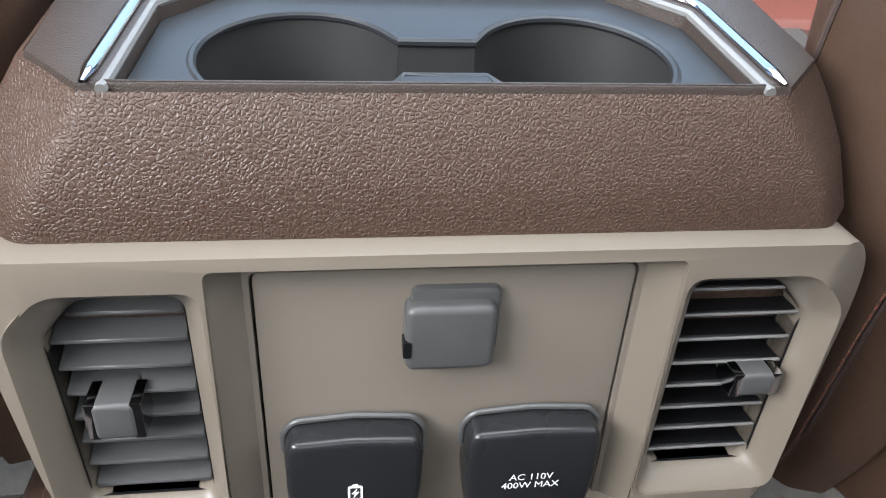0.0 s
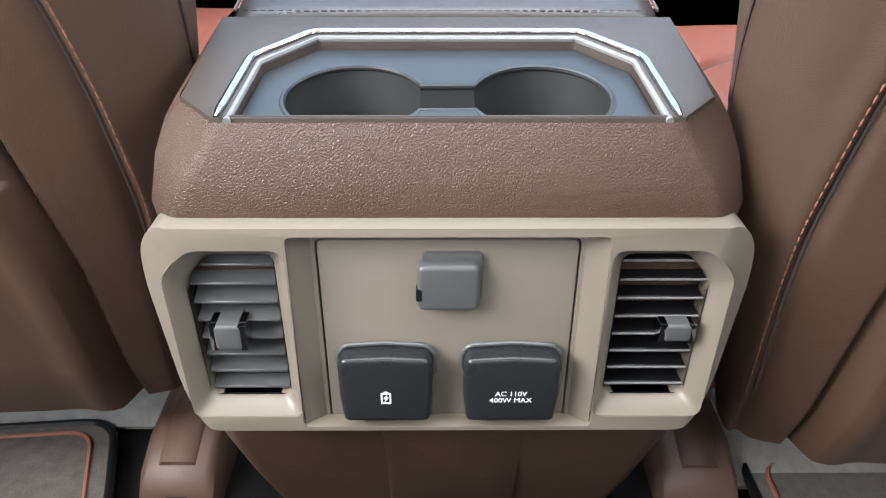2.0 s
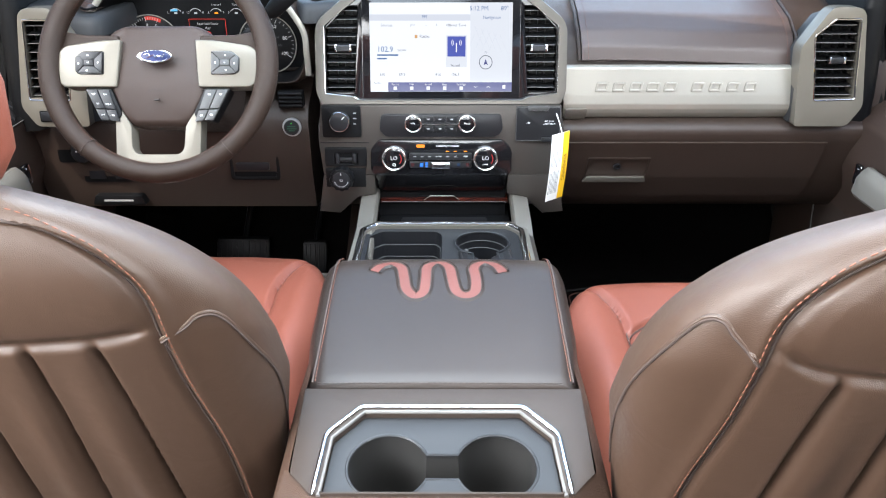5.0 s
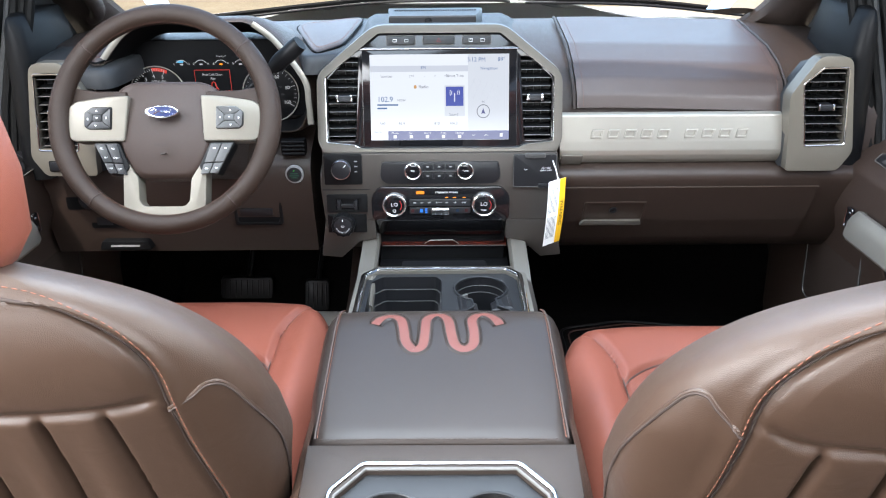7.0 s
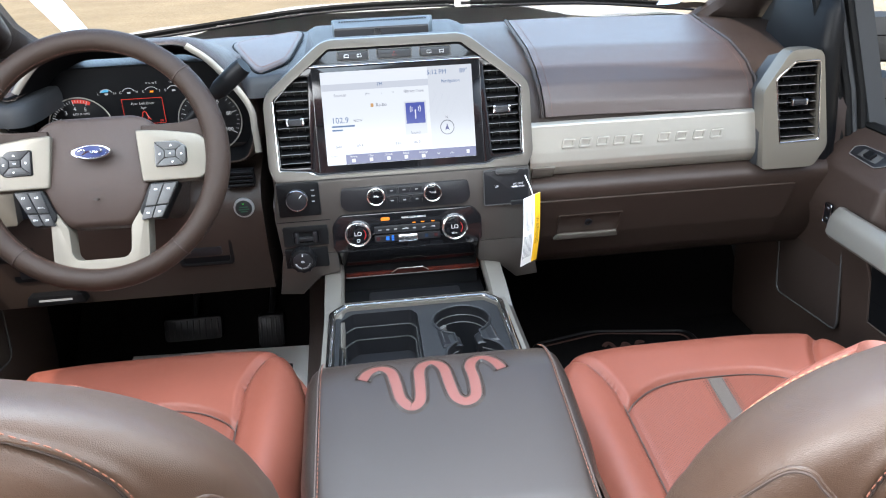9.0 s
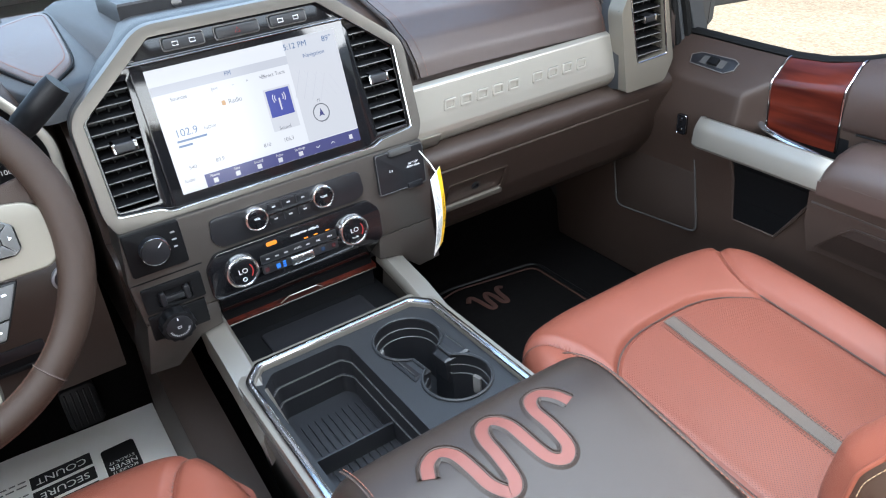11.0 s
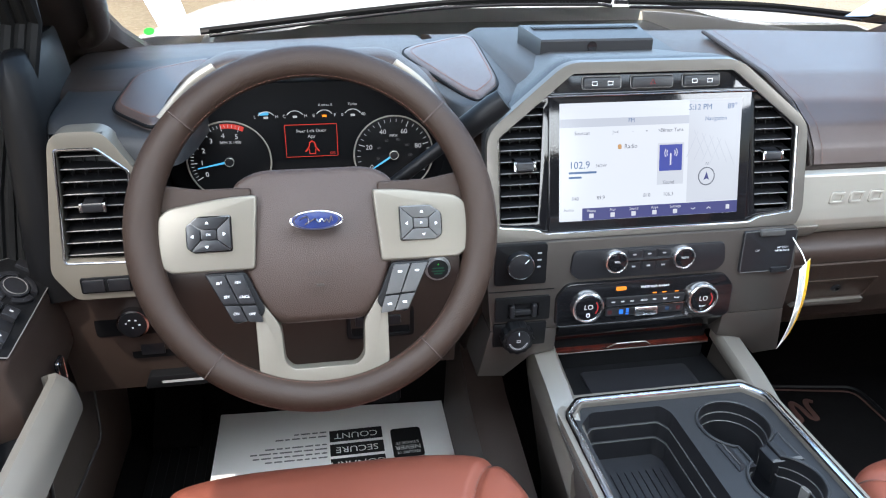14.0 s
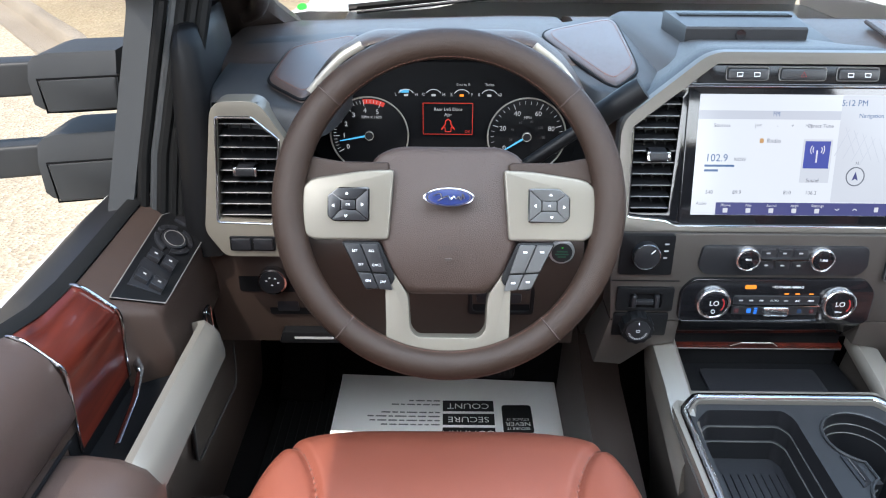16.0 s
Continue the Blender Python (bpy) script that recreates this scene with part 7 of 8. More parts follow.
# ---- front doors, pedals, mats, paper ----
def build_door(s):
    d = thing("front_door", s * 0.86, 0.80, -0.05, "front door panel in brown and taupe with mahogany inlay and silver pull", "door", "front doors")
    Q = lambda x, y, z: Vector((s * x, y, z))
    def sill(y):
        return float(np.interp(y, [0.25, 0.60, 0.69, 0.749, 0.788, 0.85, 0.914, 1.018, 1.135, 1.5], [0.592, 0.592, 0.579, 0.558, 0.545, 0.530, 0.525, 0.527, 0.531, 0.528]))
    ahead = lambda y: min(1.0, max(0.0, (y - 0.922) / 0.034))
    def shoulder(y):
        """Edge between the sloping top and the upright face: it steps inwards ahead of the inlay."""
        return 0.842 - 0.038 * ahead(y), float(np.interp(y, [0.79, 0.92, 0.956, 1.15, 1.5], [0.510, 0.496, 0.472, 0.480, 0.476]))
    def sec(y):
        z, k = sill(y), ahead(y)
        sx, sz = shoulder(y)
        ux, uz = 0.872 - sx, z - 0.006 - sz
        up = 0.845 - 0.049 * k
        return [Q(x, y, zz) for x, zz in ((0.900, z - 0.012), (0.884, z + 0.001), (0.872, z - 0.006), (sx + 0.16 * ux, sz + 0.16 * uz), (sx + 0.002, sz + 0.0005), (sx - 0.001, sz - 0.008), (sx - 0.001, sz - 0.022), (up, 0.42), (up, 0.385), (0.838 - 0.016 * k, 0.33), (0.836, 0.20), (0.846, 0.0), (0.852, -0.045), (0.900, -0.045))]
    panel = part("door_panel", loft([sec(y) for y in (0.20, 0.45, 0.60, 0.66, 0.72, 0.78, 0.83, 0.90, 0.921, 0.924, 0.93, 0.948, 0.954, 0.958, 0.97, 1.0, 1.1, 1.2, 1.32, 1.48)]), "door", d, "dark brown grained door panel", 40)
    sl = [0.20 + 0.06 * i for i in range(21)]
    part("window_seal", loft([[Q(x, y, sill(y) + dz) for x, dz in ((0.902, -0.016), (0.884, 0.004), (0.888, 0.009), (0.902, 0.010), (0.908, 0.002), (0.912, -0.03))] for y in sl]), "rubber", d, "black rubber window seal", 50)
    part("outer_sill", loft([[Q(x, y, sill(y) + dz) for x, dz in ((0.912, -0.004), (0.955, -0.012), (0.985, -0.035), (0.985, -0.06), (0.912, -0.06))] for y in sl]), "slate", d, "dark outer window sill strip", 50)
    # mahogany inlay between chrome strips
    def wrap(y, h=0.003):
        z = sill(y)
        sz = shoulder(y)[1]
        return [Q(x - h * 0.8, y, zz + h * 0.7) for x, zz in ((0.893, z + 0.001), (0.883, z + 0.001), (0.872, z - 0.005), (0.857, 0.5 * (z - 0.006 + sz)), (0.848, sz + 0.16 * (z - 0.006 - sz)), (0.8435, sz), (0.841, sz - 0.009), (0.841, sz - 0.022), (0.845, 0.43), (0.846, 0.40))]
    ys = [0.793 + 0.0128 * i for i in range(11)]
    wood = part("wood_inlay", loft([wrap(y) + [Q(0.87, y, 0.42), Q(0.890, y, sill(y) - 0.03)] for y in ys]), "wood", d, "red mahogany inlay", 60)
    for y in (0.790, 0.922):
        part("chrome_strip", tube(spline(wrap(y, 0.005), 4), 0.0021, 8), "chrome", d)
    # leather bolster and armrest behind the inlay
    part("bolster", loft([[Q(x, y, zz) for x, zz in ((0.90, z + 0.003), (0.884, z + 0.006), (0.866, z - 0.002), (0.848, z - 0.020 - e), (0.838 - e, z - 0.042 - e), (0.834 - e, z - 0.070), (0.836, 0.455), (0.846, 0.44), (0.88, 0.43))] for y, z, e in ((0.20, sill(0.20), 0.010), (0.4, sill(0.4), 0.010), (0.60, sill(0.60), 0.008), (0.69, sill(0.69), 0.005), (0.75, sill(0.75), 0.001), (0.778, sill(0.778), 0.0), (0.786, sill(0.786), -0.002))]), "brown_pad", d, "brown leather upper door bolster", 60)
    arm = part("armrest", loft([[Q(x, y, zz) for x, zz in ((0.85, 0.446 + e), (0.815, 0.448 + e), (0.782, 0.443 + e), (0.758, 0.430 + e), (0.748, 0.413 + e), (0.745, 0.395), (0.746, 0.372), (0.77, 0.362), (0.84, 0.355))] for y, e in ((0.22, 0.0), (0.40, 0.004), (0.60, 0.002), (0.70, -0.002), (0.738, -0.006), (0.752, -0.014), (0.757, -0.024))]), "brown_pad", d, "padded brown leather armrest", 60)
    part("arm_seam", tube([Q(0.829, 0.22 + 0.0535 * i, 0.4495 + 0.001 * math.sin(i)) for i in range(11)], 0.0022, 6), "cave", arm)
    part("stitching", stitches([Q(0.7445, 0.24 + 0.0250 * i, 0.4000) for i in range(20)], 0.0045, 0.0025, 0.0006), "thread_dark", arm)
    # silver pull handle
    bar = ((0.780, 0.385), (0.780, 0.423), (0.770, 0.4255), (0.759, 0.4165), (0.752, 0.406), (0.748, 0.379), (0.752, 0.373), (0.768, 0.371))
    part("pull_handle", loft([[Q(x + dx, y + dy * (x - 0.741), 0.397 + (z - 0.397) * k + dz) for x, z in bar] for y, dx, dy, k, dz in ((1.013, 0.012, 0, 0.88, 0.0), (1.009, 0.004, 0.1, 0.96, 0.001), (0.995, 0.000, 0.2, 1.0, 0.001), (0.978, 0.0, 0.2, 1.0, 0.001), (0.88, 0.001, 0, 1.0, 0.0), (0.79, 0.002, -0.2, 1.0, -0.002), (0.762, 0.003, -0.3, 0.98, -0.003), (0.752, 0.006, -0.3, 0.93, -0.004))]), "pull", d, "satin silver pull handle", 28)
    # Cup coloured near-black for the shade behind the handle.
    part("pull_cup", loft([[Q(x, y, z) for x, z in ((0.844, 0.43), (0.844, 0.386), (0.79, 0.382), (0.79, 0.372), (0.85, 0.372))] for y in (0.772, 0.972)]), "cave", d, "cup behind the pull handle, its shade in the colour")
    part("inner_release", tube([Q(0.838, 0.935, 0.420), Q(0.824, 0.915, 0.415), Q(0.815, 0.87, 0.410), Q(0.810, 0.80, 0.403)], 0.0062, 8, flat=0.45), "chrome", d, "chrome inside door release")
    prof = lambda z: float(np.interp(z, [0.0, 0.20, 0.33, 0.38, 0.42], [0.846, 0.836, 0.822, 0.796, 0.796]))
    # Flat dark sheet on the skin: colour gives the pocket's shade.
    nb = part("recess_fill", merge(*[plate([(a, z0), (b, z0), (c_, z1), (e_, z1)], (), 0.0, 0.003, 0, 2, lambda c: Q(prof(c.z) - c.y, c.x, c.z)) for a, b, c_, e_, z0, z1 in ((0.866, 0.957, 0.958, 0.832, 0.212, 0.262), (0.832, 0.958, 0.960, 0.790, 0.2625, 0.3295), (0.790, 0.960, 0.960, 0.785, 0.330, 0.378))]), "cave", d, "dark sheet shaded like an open pull pocket")
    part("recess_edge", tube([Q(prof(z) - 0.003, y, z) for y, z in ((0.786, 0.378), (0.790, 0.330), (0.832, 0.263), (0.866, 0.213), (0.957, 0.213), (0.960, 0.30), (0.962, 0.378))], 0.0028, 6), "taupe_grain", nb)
    part("lower_armrest", loft([[Q(x, y, zz) for x, zz in ((0.835, 0.378), (0.80, 0.378), (0.778, 0.370), (0.780, 0.30), (0.805, 0.235 + e), (0.84, 0.225 + e))] for y, e in ((0.22, 0.0), (0.60, 0.0), (0.74, 0.0), (0.77, 0.0), (0.785, -0.005))]), "taupe_grain", d, "", 50)
    skin = lambda z: float(np.interp(z, [0.235, 0.30, 0.37], [0.805, 0.780, 0.778]))
    part("ledge_line", tube([Q(0.7785, 0.778 - 0.05 * i, 0.338 - 0.001 * i) for i in range(11)], 0.0028, 6), "taupe_grain", d)
    # Dark plate on the surface; its colour stands for a sunken panel's shade.
    part("inset_shade", merge(*[plate([(0.26, z0), (b, z0), (c_, z1), (0.26, z1)], (), -0.004, 0.0018, 0, 2, lambda c: Q(skin(c.z) - c.y, c.x, c.z)) for b, c_, z0, z1 in ((0.765, 0.722, 0.250, 0.2995), (0.722, 0.700, 0.300, 0.317))]), "brown_dark", d, "dark plate shaded like an inset under the armrest")
    part("inset_edge", tube([Q(skin(z) - 0.002, y, z) for y, z in ((0.766, 0.250), (0.722, 0.300), (0.700, 0.318), (0.50, 0.319), (0.26, 0.320))], 0.0022, 6), "door", d)
    # speaker grille panel forward
    gr = rpoly([(1.035, 0.15), (1.26, 0.13), (1.28, 0.33), (1.06, 0.345)], 0.02)
    g = part("speaker_grille", plate(gr, (), 0, 0.004, 0.002, 2, lambda c: Q(0.834 - c.y - 0.02 * (c.z - 0.15), c.x, c.z)), "brown_dark", d)
    # Grey edge tube carries the highlight of the grille's glossy dark rim.
    part("grille_edge_glint", tube([Q(0.829 - 0.02 * (z - 0.15), y, z) for y, z in gr], 0.0020, 6, True), "button_grey", g)
    # lock and memory buttons
    lp = part("memory_switch", plate(rect(1.052, 0.372, 1.075, 0.412, 0.005), (), 0, 0.004, 0.001, 2, lambda c: Q(0.790 - c.y, c.x, c.z)), "gloss", d)
    part("switch_rim", tube([Q(0.7862, y, z) for y, z in rect(1.053, 0.373, 1.074, 0.411, 0.005)], 0.0009, 6, True), "chrome", lp)
    for z in (0.382, 0.402):
        part("dot", disc(Q(0.786, 1.0635, z), (-s, 0, 0), 0.003, 0.002, 12), "chrome", lp)
    # window switches on the slope of the panel
    def slope(c):
        y, t = c.x, c.z
        z = sill(y)
        return Q(0.872 - 0.046 * t - 0.58 * c.y, y, z - 0.006 - (z - 0.006 - shoulder(y)[1]) / (0.872 - shoulder(y)[0]) * 0.046 * t + 0.80 * c.y)
    if s < 0:
        sw = part("window_switches", plate(rpoly([(0.9335, 0.43), (1.135, 0.30), (1.165, 0.55), (1.178, 1.36), (1.150, 1.46), (0.972, 1.46)], 0.012), (), 0, 0.004, 0.001, 2, slope), "black", d, "black window switch plate")
        part("plate_edge", tube([slope(Vector((y, 0.0035, t))) for y, t in rpoly([(0.9335, 0.43), (1.135, 0.30), (1.165, 0.55), (1.178, 1.36), (1.150, 1.46), (0.972, 1.46)], 0.012)], 0.0009, 5, True), "grey", sw)
        part("well", plate(rpoly([(0.968, 0.58), (1.030, 0.52), (1.030, 1.24), (0.980, 1.28)], 0.006), (), 0.003, 0.0052, 0.001, 2, slope), "slate", sw)
        for y, t0, t1 in ((1.040, 0.56, 0.86), (1.040, 0.92, 1.22), (0.992, 0.60, 0.90), (0.992, 0.96, 1.26)):
            b = part("rocker", plate(rect(y - 0.010, t0, y + 0.010, t1, 0.004), (), 0.004, 0.012, 0.002, 2, slope), "slate", sw)
            part("icon_bar", plate(rect(y - 0.0012, (t0 + t1) / 2 - 0.04, y + 0.0012, (t0 + t1) / 2 + 0.04, 0.001), (), 0.0115, 0.0125, 0, 2, slope), "grey_print", b)
        top = part("lock_button", plate(rect(1.138, 0.62, 1.158, 1.12, 0.005), (), 0.003, 0.008, 0.002, 2, slope), "slate", sw)
        part("icon_bar", plate(rect(1.146, 0.83, 1.150, 0.91, 0.001), (), 0.0075, 0.0085, 0, 2, slope), "grey_print", top)
        for k in range(4):
            a0 = math.pi / 4 + k * math.pi / 2
            q = part("mirror_button", plate([(1.094 + rr_ * math.cos(a), 0.87 + rr_ * 15 * math.sin(a)) for rr_, aa in ((0.031, range(9)), (0.0225, range(8, -1, -1))) for a in (a0 - 0.6 + 1.2 * i / 8 for i in aa)], (), 0.003, 0.0075, 0.001, 2, slope), "slate", sw)
            part("icon_bar", plate(circle(1.094 + 0.027 * math.cos(a0), 0.87 + 0.40 * math.sin(a0), 0.0014, 8), (), 0.007, 0.0080, 0, 2, slope), "grey_print", q)
        c = part("mirror_pad", plate([(1.094 + 0.0205 * math.cos(a), 0.87 + 0.30 * math.sin(a)) for a in (2 * math.pi * i / 32 for i in range(32))], (), 0.003, 0.0085, 0.001, 2, slope), "slate", sw)
        part("pad_ring", tube([slope(Vector((1.094 + 0.0165 * math.cos(a), 0.0087, 0.87 + 0.245 * math.sin(a)))) for a in (2 * math.pi * i / 32 for i in range(32))], 0.0006, 5, True), "grey", c)
    else:
        sw = part("window_switches", plate(rpoly([(1.000, 0.45), (1.012, 0.34), (1.085, 0.40), (1.100, 0.58), (1.092, 0.90), (1.015, 0.95), (1.000, 0.75)], 0.008), (), 0, 0.0025, 0.001, 2, slope), "slate", d, "dark window switch plate")
        part("plate_edge", tube([slope(Vector((y, 0.0022, t))) for y, t in rpoly([(1.000, 0.45), (1.012, 0.34), (1.085, 0.40), (1.100, 0.58), (1.092, 0.90), (1.015, 0.95), (1.000, 0.75)], 0.008)], 0.0009, 5, True), "grey", sw)
        part("well", plate(rect(1.022, 0.50, 1.074, 0.82, 0.006), (), 0.002, 0.0035, 0.001, 2, slope), "button_grey", sw)
        part("rocker", plate(rect(1.036, 0.54, 1.056, 0.80, 0.003), (), 0.002, 0.010, 0.002, 2, slope), "black", sw)
    # door pocket
    part("map_pocket", loft([[Q(x, y, z) for x, z in ((0.84, 0.10), (0.79, 0.105), (0.775, 0.09), (0.79, -0.03), (0.85, -0.04))] for y in (0.35, 0.60, 0.95, 1.02)]), "brown_dark", d)
    return d


build_door(-1)
build_door(1)


def build_floor_things():
    for (x0, x1, xt) in ((-0.60, -0.46, "brake_pedal"), (-0.372, -0.308, "accelerator_pedal")):
        p = thing(xt, (x0 + x1) / 2, 1.50, -0.05, "black ribbed rubber foot pedal", "pedal", "pedals")
        brake = xt[0] == "b"
        zz0, zz1 = (-0.005, 0.048) if brake else (-0.035, 0.040)
        sl = curve_at([(-0.05, 1.49), (0.06, 1.54)])
        pd = part("pad", plate(rect(x0, zz0, x1, zz1, 0.012), (), -0.01, 0.004, 0.003, 2, sl), "slate", p)
        n = 9 if brake else 5
        for i in range(n):
            x = x0 + (x1 - x0) * (i + 0.7) / (n + 0.4)
            part("rib", plate(rect(x - 0.0018, zz0 + 0.007, x + 0.0018, zz1 - 0.007, 0.001), (), 0.003, 0.0065, 0.001, 2, sl), "slate", pd)
        part("arm", tube([((x0 + x1) / 2, 1.53, 0.02), ((x0 + x1) / 2 + 0.02, 1.60, 0.15), ((x0 + x1) / 2 + 0.02, 1.62, 0.34)], 0.008, 8), "black", p)
    dp = single("foot_rest", loft([[Vector((x, y, z)) for x, z in ((-0.80, -0.05), (-0.71, -0.05), (-0.71, h), (-0.80, h + 0.01))] for y, h in ((1.42, -0.04), (1.52, 0.03), (1.58, 0.09))]), "carpet", "black rubber foot rest beside the pedals", "foot rest")
    # passenger mat with rust piping and emblem, its colours darkened for footwell shade
    def mat(name, pts, z, label, emblem=None):
        m = thing(name, sum(p[0] for p in pts) / len(pts), sum(p[1] for p in pts) / len(pts), z, label, "floor mat", "floor mats")
        o = rpoly(pts, 0.03, 5)
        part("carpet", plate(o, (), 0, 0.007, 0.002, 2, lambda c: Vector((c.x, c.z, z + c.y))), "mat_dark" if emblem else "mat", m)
        part("binding", tube([Vector((x, y, z + 0.006)) for x, y in o], 0.0045, 8, True), "black", m)
        inner = rpoly([(x - math.copysign(0.017, x - m.location.x), y - math.copysign(0.017, y - m.location.y)) for x, y in pts], 0.025, 5)
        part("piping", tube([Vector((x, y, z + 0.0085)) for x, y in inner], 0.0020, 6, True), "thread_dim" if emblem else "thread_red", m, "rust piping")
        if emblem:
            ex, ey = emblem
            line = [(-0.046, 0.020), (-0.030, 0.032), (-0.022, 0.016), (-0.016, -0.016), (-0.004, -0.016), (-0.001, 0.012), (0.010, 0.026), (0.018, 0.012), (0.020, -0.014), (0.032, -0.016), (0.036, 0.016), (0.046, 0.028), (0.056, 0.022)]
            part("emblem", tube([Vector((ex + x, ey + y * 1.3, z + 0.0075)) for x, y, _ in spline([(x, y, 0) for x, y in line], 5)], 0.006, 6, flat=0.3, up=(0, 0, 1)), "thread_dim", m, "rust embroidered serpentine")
        return m
    mat("floor_mat", [(0.30, 1.02), (0.70, 1.02), (0.70, 1.40), (0.46, 1.44), (0.30, 1.40)], -0.049, "carpet floor mat with rust piping and emblem, darkened for footwell shade", (0.515, 1.335))
    mat("floor_mat", [(-0.80, -0.20), (-0.24, -0.20), (-0.292, 0.34), (-0.326, 0.452), (-0.80, 0.415)], -0.043, "charcoal rear floor mat with rust piping")
    mat("floor_mat", [(0.27, -0.28), (0.80, -0.28), (0.80, 0.410), (0.288, 0.410)], -0.043, "charcoal rear floor mat with rust piping")
    # driver mat under a paper sheet
    rm = thing("rubber_mat", -0.525, 1.24, -0.05, "black ribbed rubber driver floor mat", "floor mat", "floor mats")
    base = part("mat_base", box(-0.80, 0.98, -0.0495, -0.25, 1.50, -0.043, 0.002), "rubber", rm)
    for i in range(30):
        part("rib", box(-0.79 + 0.018 * i, 1.0, -0.044, -0.784 + 0.018 * i, 1.48, -0.040), "rubber", base)
    pz = lambda x, y: -0.033 + 0.004 * math.sin(6 * (x + 0.2)) * math.sin(5 * y) + 0.25 * max(0, y - 1.47) ** 1.2
    pp = thing("paper_mat", -0.455, 1.30, -0.04, "white printed paper floor cover with black blocks of text", "paper")
    def quad(u, v):
        x = -0.685 + 0.455 * u + 0.006 * v
        y = 1.02 + 0.49 * v - 0.03 * u * v
        return Vector((x, y, pz(x, y)))
    part("sheet", sheet(quad, 16, 16, 0.0006), "paper", pp)
    flat = lambda ox, oy: (lambda c: Vector((ox - c.x, oy - c.z, pz(ox - c.x, oy - c.z) + 0.0008 + c.y)))
    for i, t in enumerate(("COUNT", "SECURE", "CONFIRM")):
        y = 1.402 - 0.042 * i
        bl = part("text_block", plate(rect(-0.052, -0.017, 0.052, 0.017, 0.001), (), 0, 0.0004, 0, 2, flat(-0.410, y)), "ink", pp)
        part("print", writing(t, 0.024, lambda c, y=y: flat(-0.410, y)(Vector((c.x, c.y + 0.0005, c.z)))), "paper", bl)
    tg = part("text_block", plate(rect(-0.030, -0.050, 0.030, 0.036, 0.008), (), 0, 0.0004, 0, 2, flat(-0.312, 1.355)), "ink", pp)
    for t, dz, sz in (("SECURE IT", 0.022, 0.010), ("NEVER", 0.008, 0.017), ("STACK IT", -0.006, 0.011)):
        part("print", writing(t, sz, lambda c, dz=dz: flat(-0.312, 1.355)(Vector((c.x, c.y + 0.0005, c.z + dz)))), "paper", tg)
    rnd = random.Random(7)
    for i, wl in enumerate((0.075, 0.11, 0.0, 0.13, 0.15, 0.14, 0.12, 0.0, 0.14, 0.15, 0.10)):
        x = -0.468
        while wl > 0.01:
            w = min(wl, 0.008 + 0.016 * rnd.random())
            part("text_bar", plate(rect(0, -0.0018, w, 0.0018, 0.0004), (), 0, 0.0003, 0, 2, flat(x, 1.418 - 0.0125 * i)), "ink_grey", pp)
            x -= w + 0.004
            wl -= w + 0.004
    # hanging warning tag
    tag = thing("warning_tag", 0.215, 1.05, 0.35, "white and yellow paper warning tag hanging from the dash", "tag")
    def tq(u, v):
        return Vector((0.196 + 0.036 * u + 0.006 * v, 1.052 - 0.012 * math.sin(math.pi * v) + 0.030 * (u - 0.5), 0.347 + 0.130 * v))
    part("card", sheet(tq, 6, 12, 0.0005), "paper", tag)
    part("yellow_band", sheet(lambda u, v: tq(0.66 + 0.34 * u, v) + Vector((0.0002, -0.0010, 0)), 2, 12), "yellow", tag)
    ang = math.atan2(0.13, 0.006)
    part("print", writing("WARNING", 0.0105, lambda c: tq(0.83 + c.z / 0.036, 0.5 - c.x / 0.13) + Vector((0, -0.0016, 0))), "ink", tag)
    for i in range(7):
        for sd in range(2):
            u = 0.07 + 0.075 * i
            part("text_bar", sheet(lambda a, b, u=u, sd=sd: tq(u + 0.03 * a, 0.12 + 0.42 * sd + 0.36 * b) + Vector((0, -0.0009, 0)), 1, 6), "ink_grey", tag)
    part("string", tube([(0.222, 1.050, 0.476), (0.219, 1.062, 0.490), (0.214, 1.082, 0.505)], 0.0008, 5), "paper", tag)
    # seat track brackets at the console's foot
    for sg, dy in ((-1, 0.0), (1, -0.005)):
        tc = thing("track_cover", sg * 0.215, 0.38 + dy, -0.05, "brown plastic seat track cover on the floor", "cover", "seat track covers")
        part("shell", loft([[Vector((sg * x, y + dy, z)) for x, z in ((0.198, -0.05), (0.272, -0.05), (0.268, h), (0.260, h + 0.006), (0.210, h + 0.006), (0.202, h))] for y, h in ((0.352, -0.035), (0.366, -0.018), (0.40, -0.006), (0.54, 0.0))]), "brown_cover", tc, "", 50)
        part("cap", loft([[Vector((sg * x, y + dy, z)) for x, z in ((0.218, h), (0.252, h), (0.248, h + 0.005), (0.222, h + 0.005))] for y, h in ((0.368, -0.012), (0.40, 0.0), (0.46, 0.004))]), "brown_cover", tc, "", 50)
        part("slot", box(sg * 0.235 - 0.010, 0.350 + dy, -0.044, sg * 0.235 + 0.010, 0.357 + dy, -0.034, 0.002), "black", tc)
    # tunnel side trim by the driver
    single("tunnel_trim", loft([[Vector((x, y, z)) for x, z in ((-0.225, -0.05), (-0.215, h), (-0.195, h + 0.01), (-0.150, h + 0.01), (-0.150, -0.05))] for y, h in ((0.55, 0.06), (0.95, 0.08), (1.25, 0.14), (1.45, 0.25))]), "taupe_grain", "dark taupe tunnel side trim", "trim", kind="structure", angle=50)
    single("tunnel_trim_right", loft([[Vector((-x, y, z)) for x, z in ((-0.205, -0.05), (-0.200, h), (-0.185, h + 0.01), (-0.150, h + 0.01), (-0.150, -0.05))] for y, h in ((0.55, 0.06), (0.95, 0.08), (1.25, 0.14), (1.45, 0.25))]), "carpet", "dark tunnel side trim", "trim", kind="structure", angle=50)


build_floor_things()


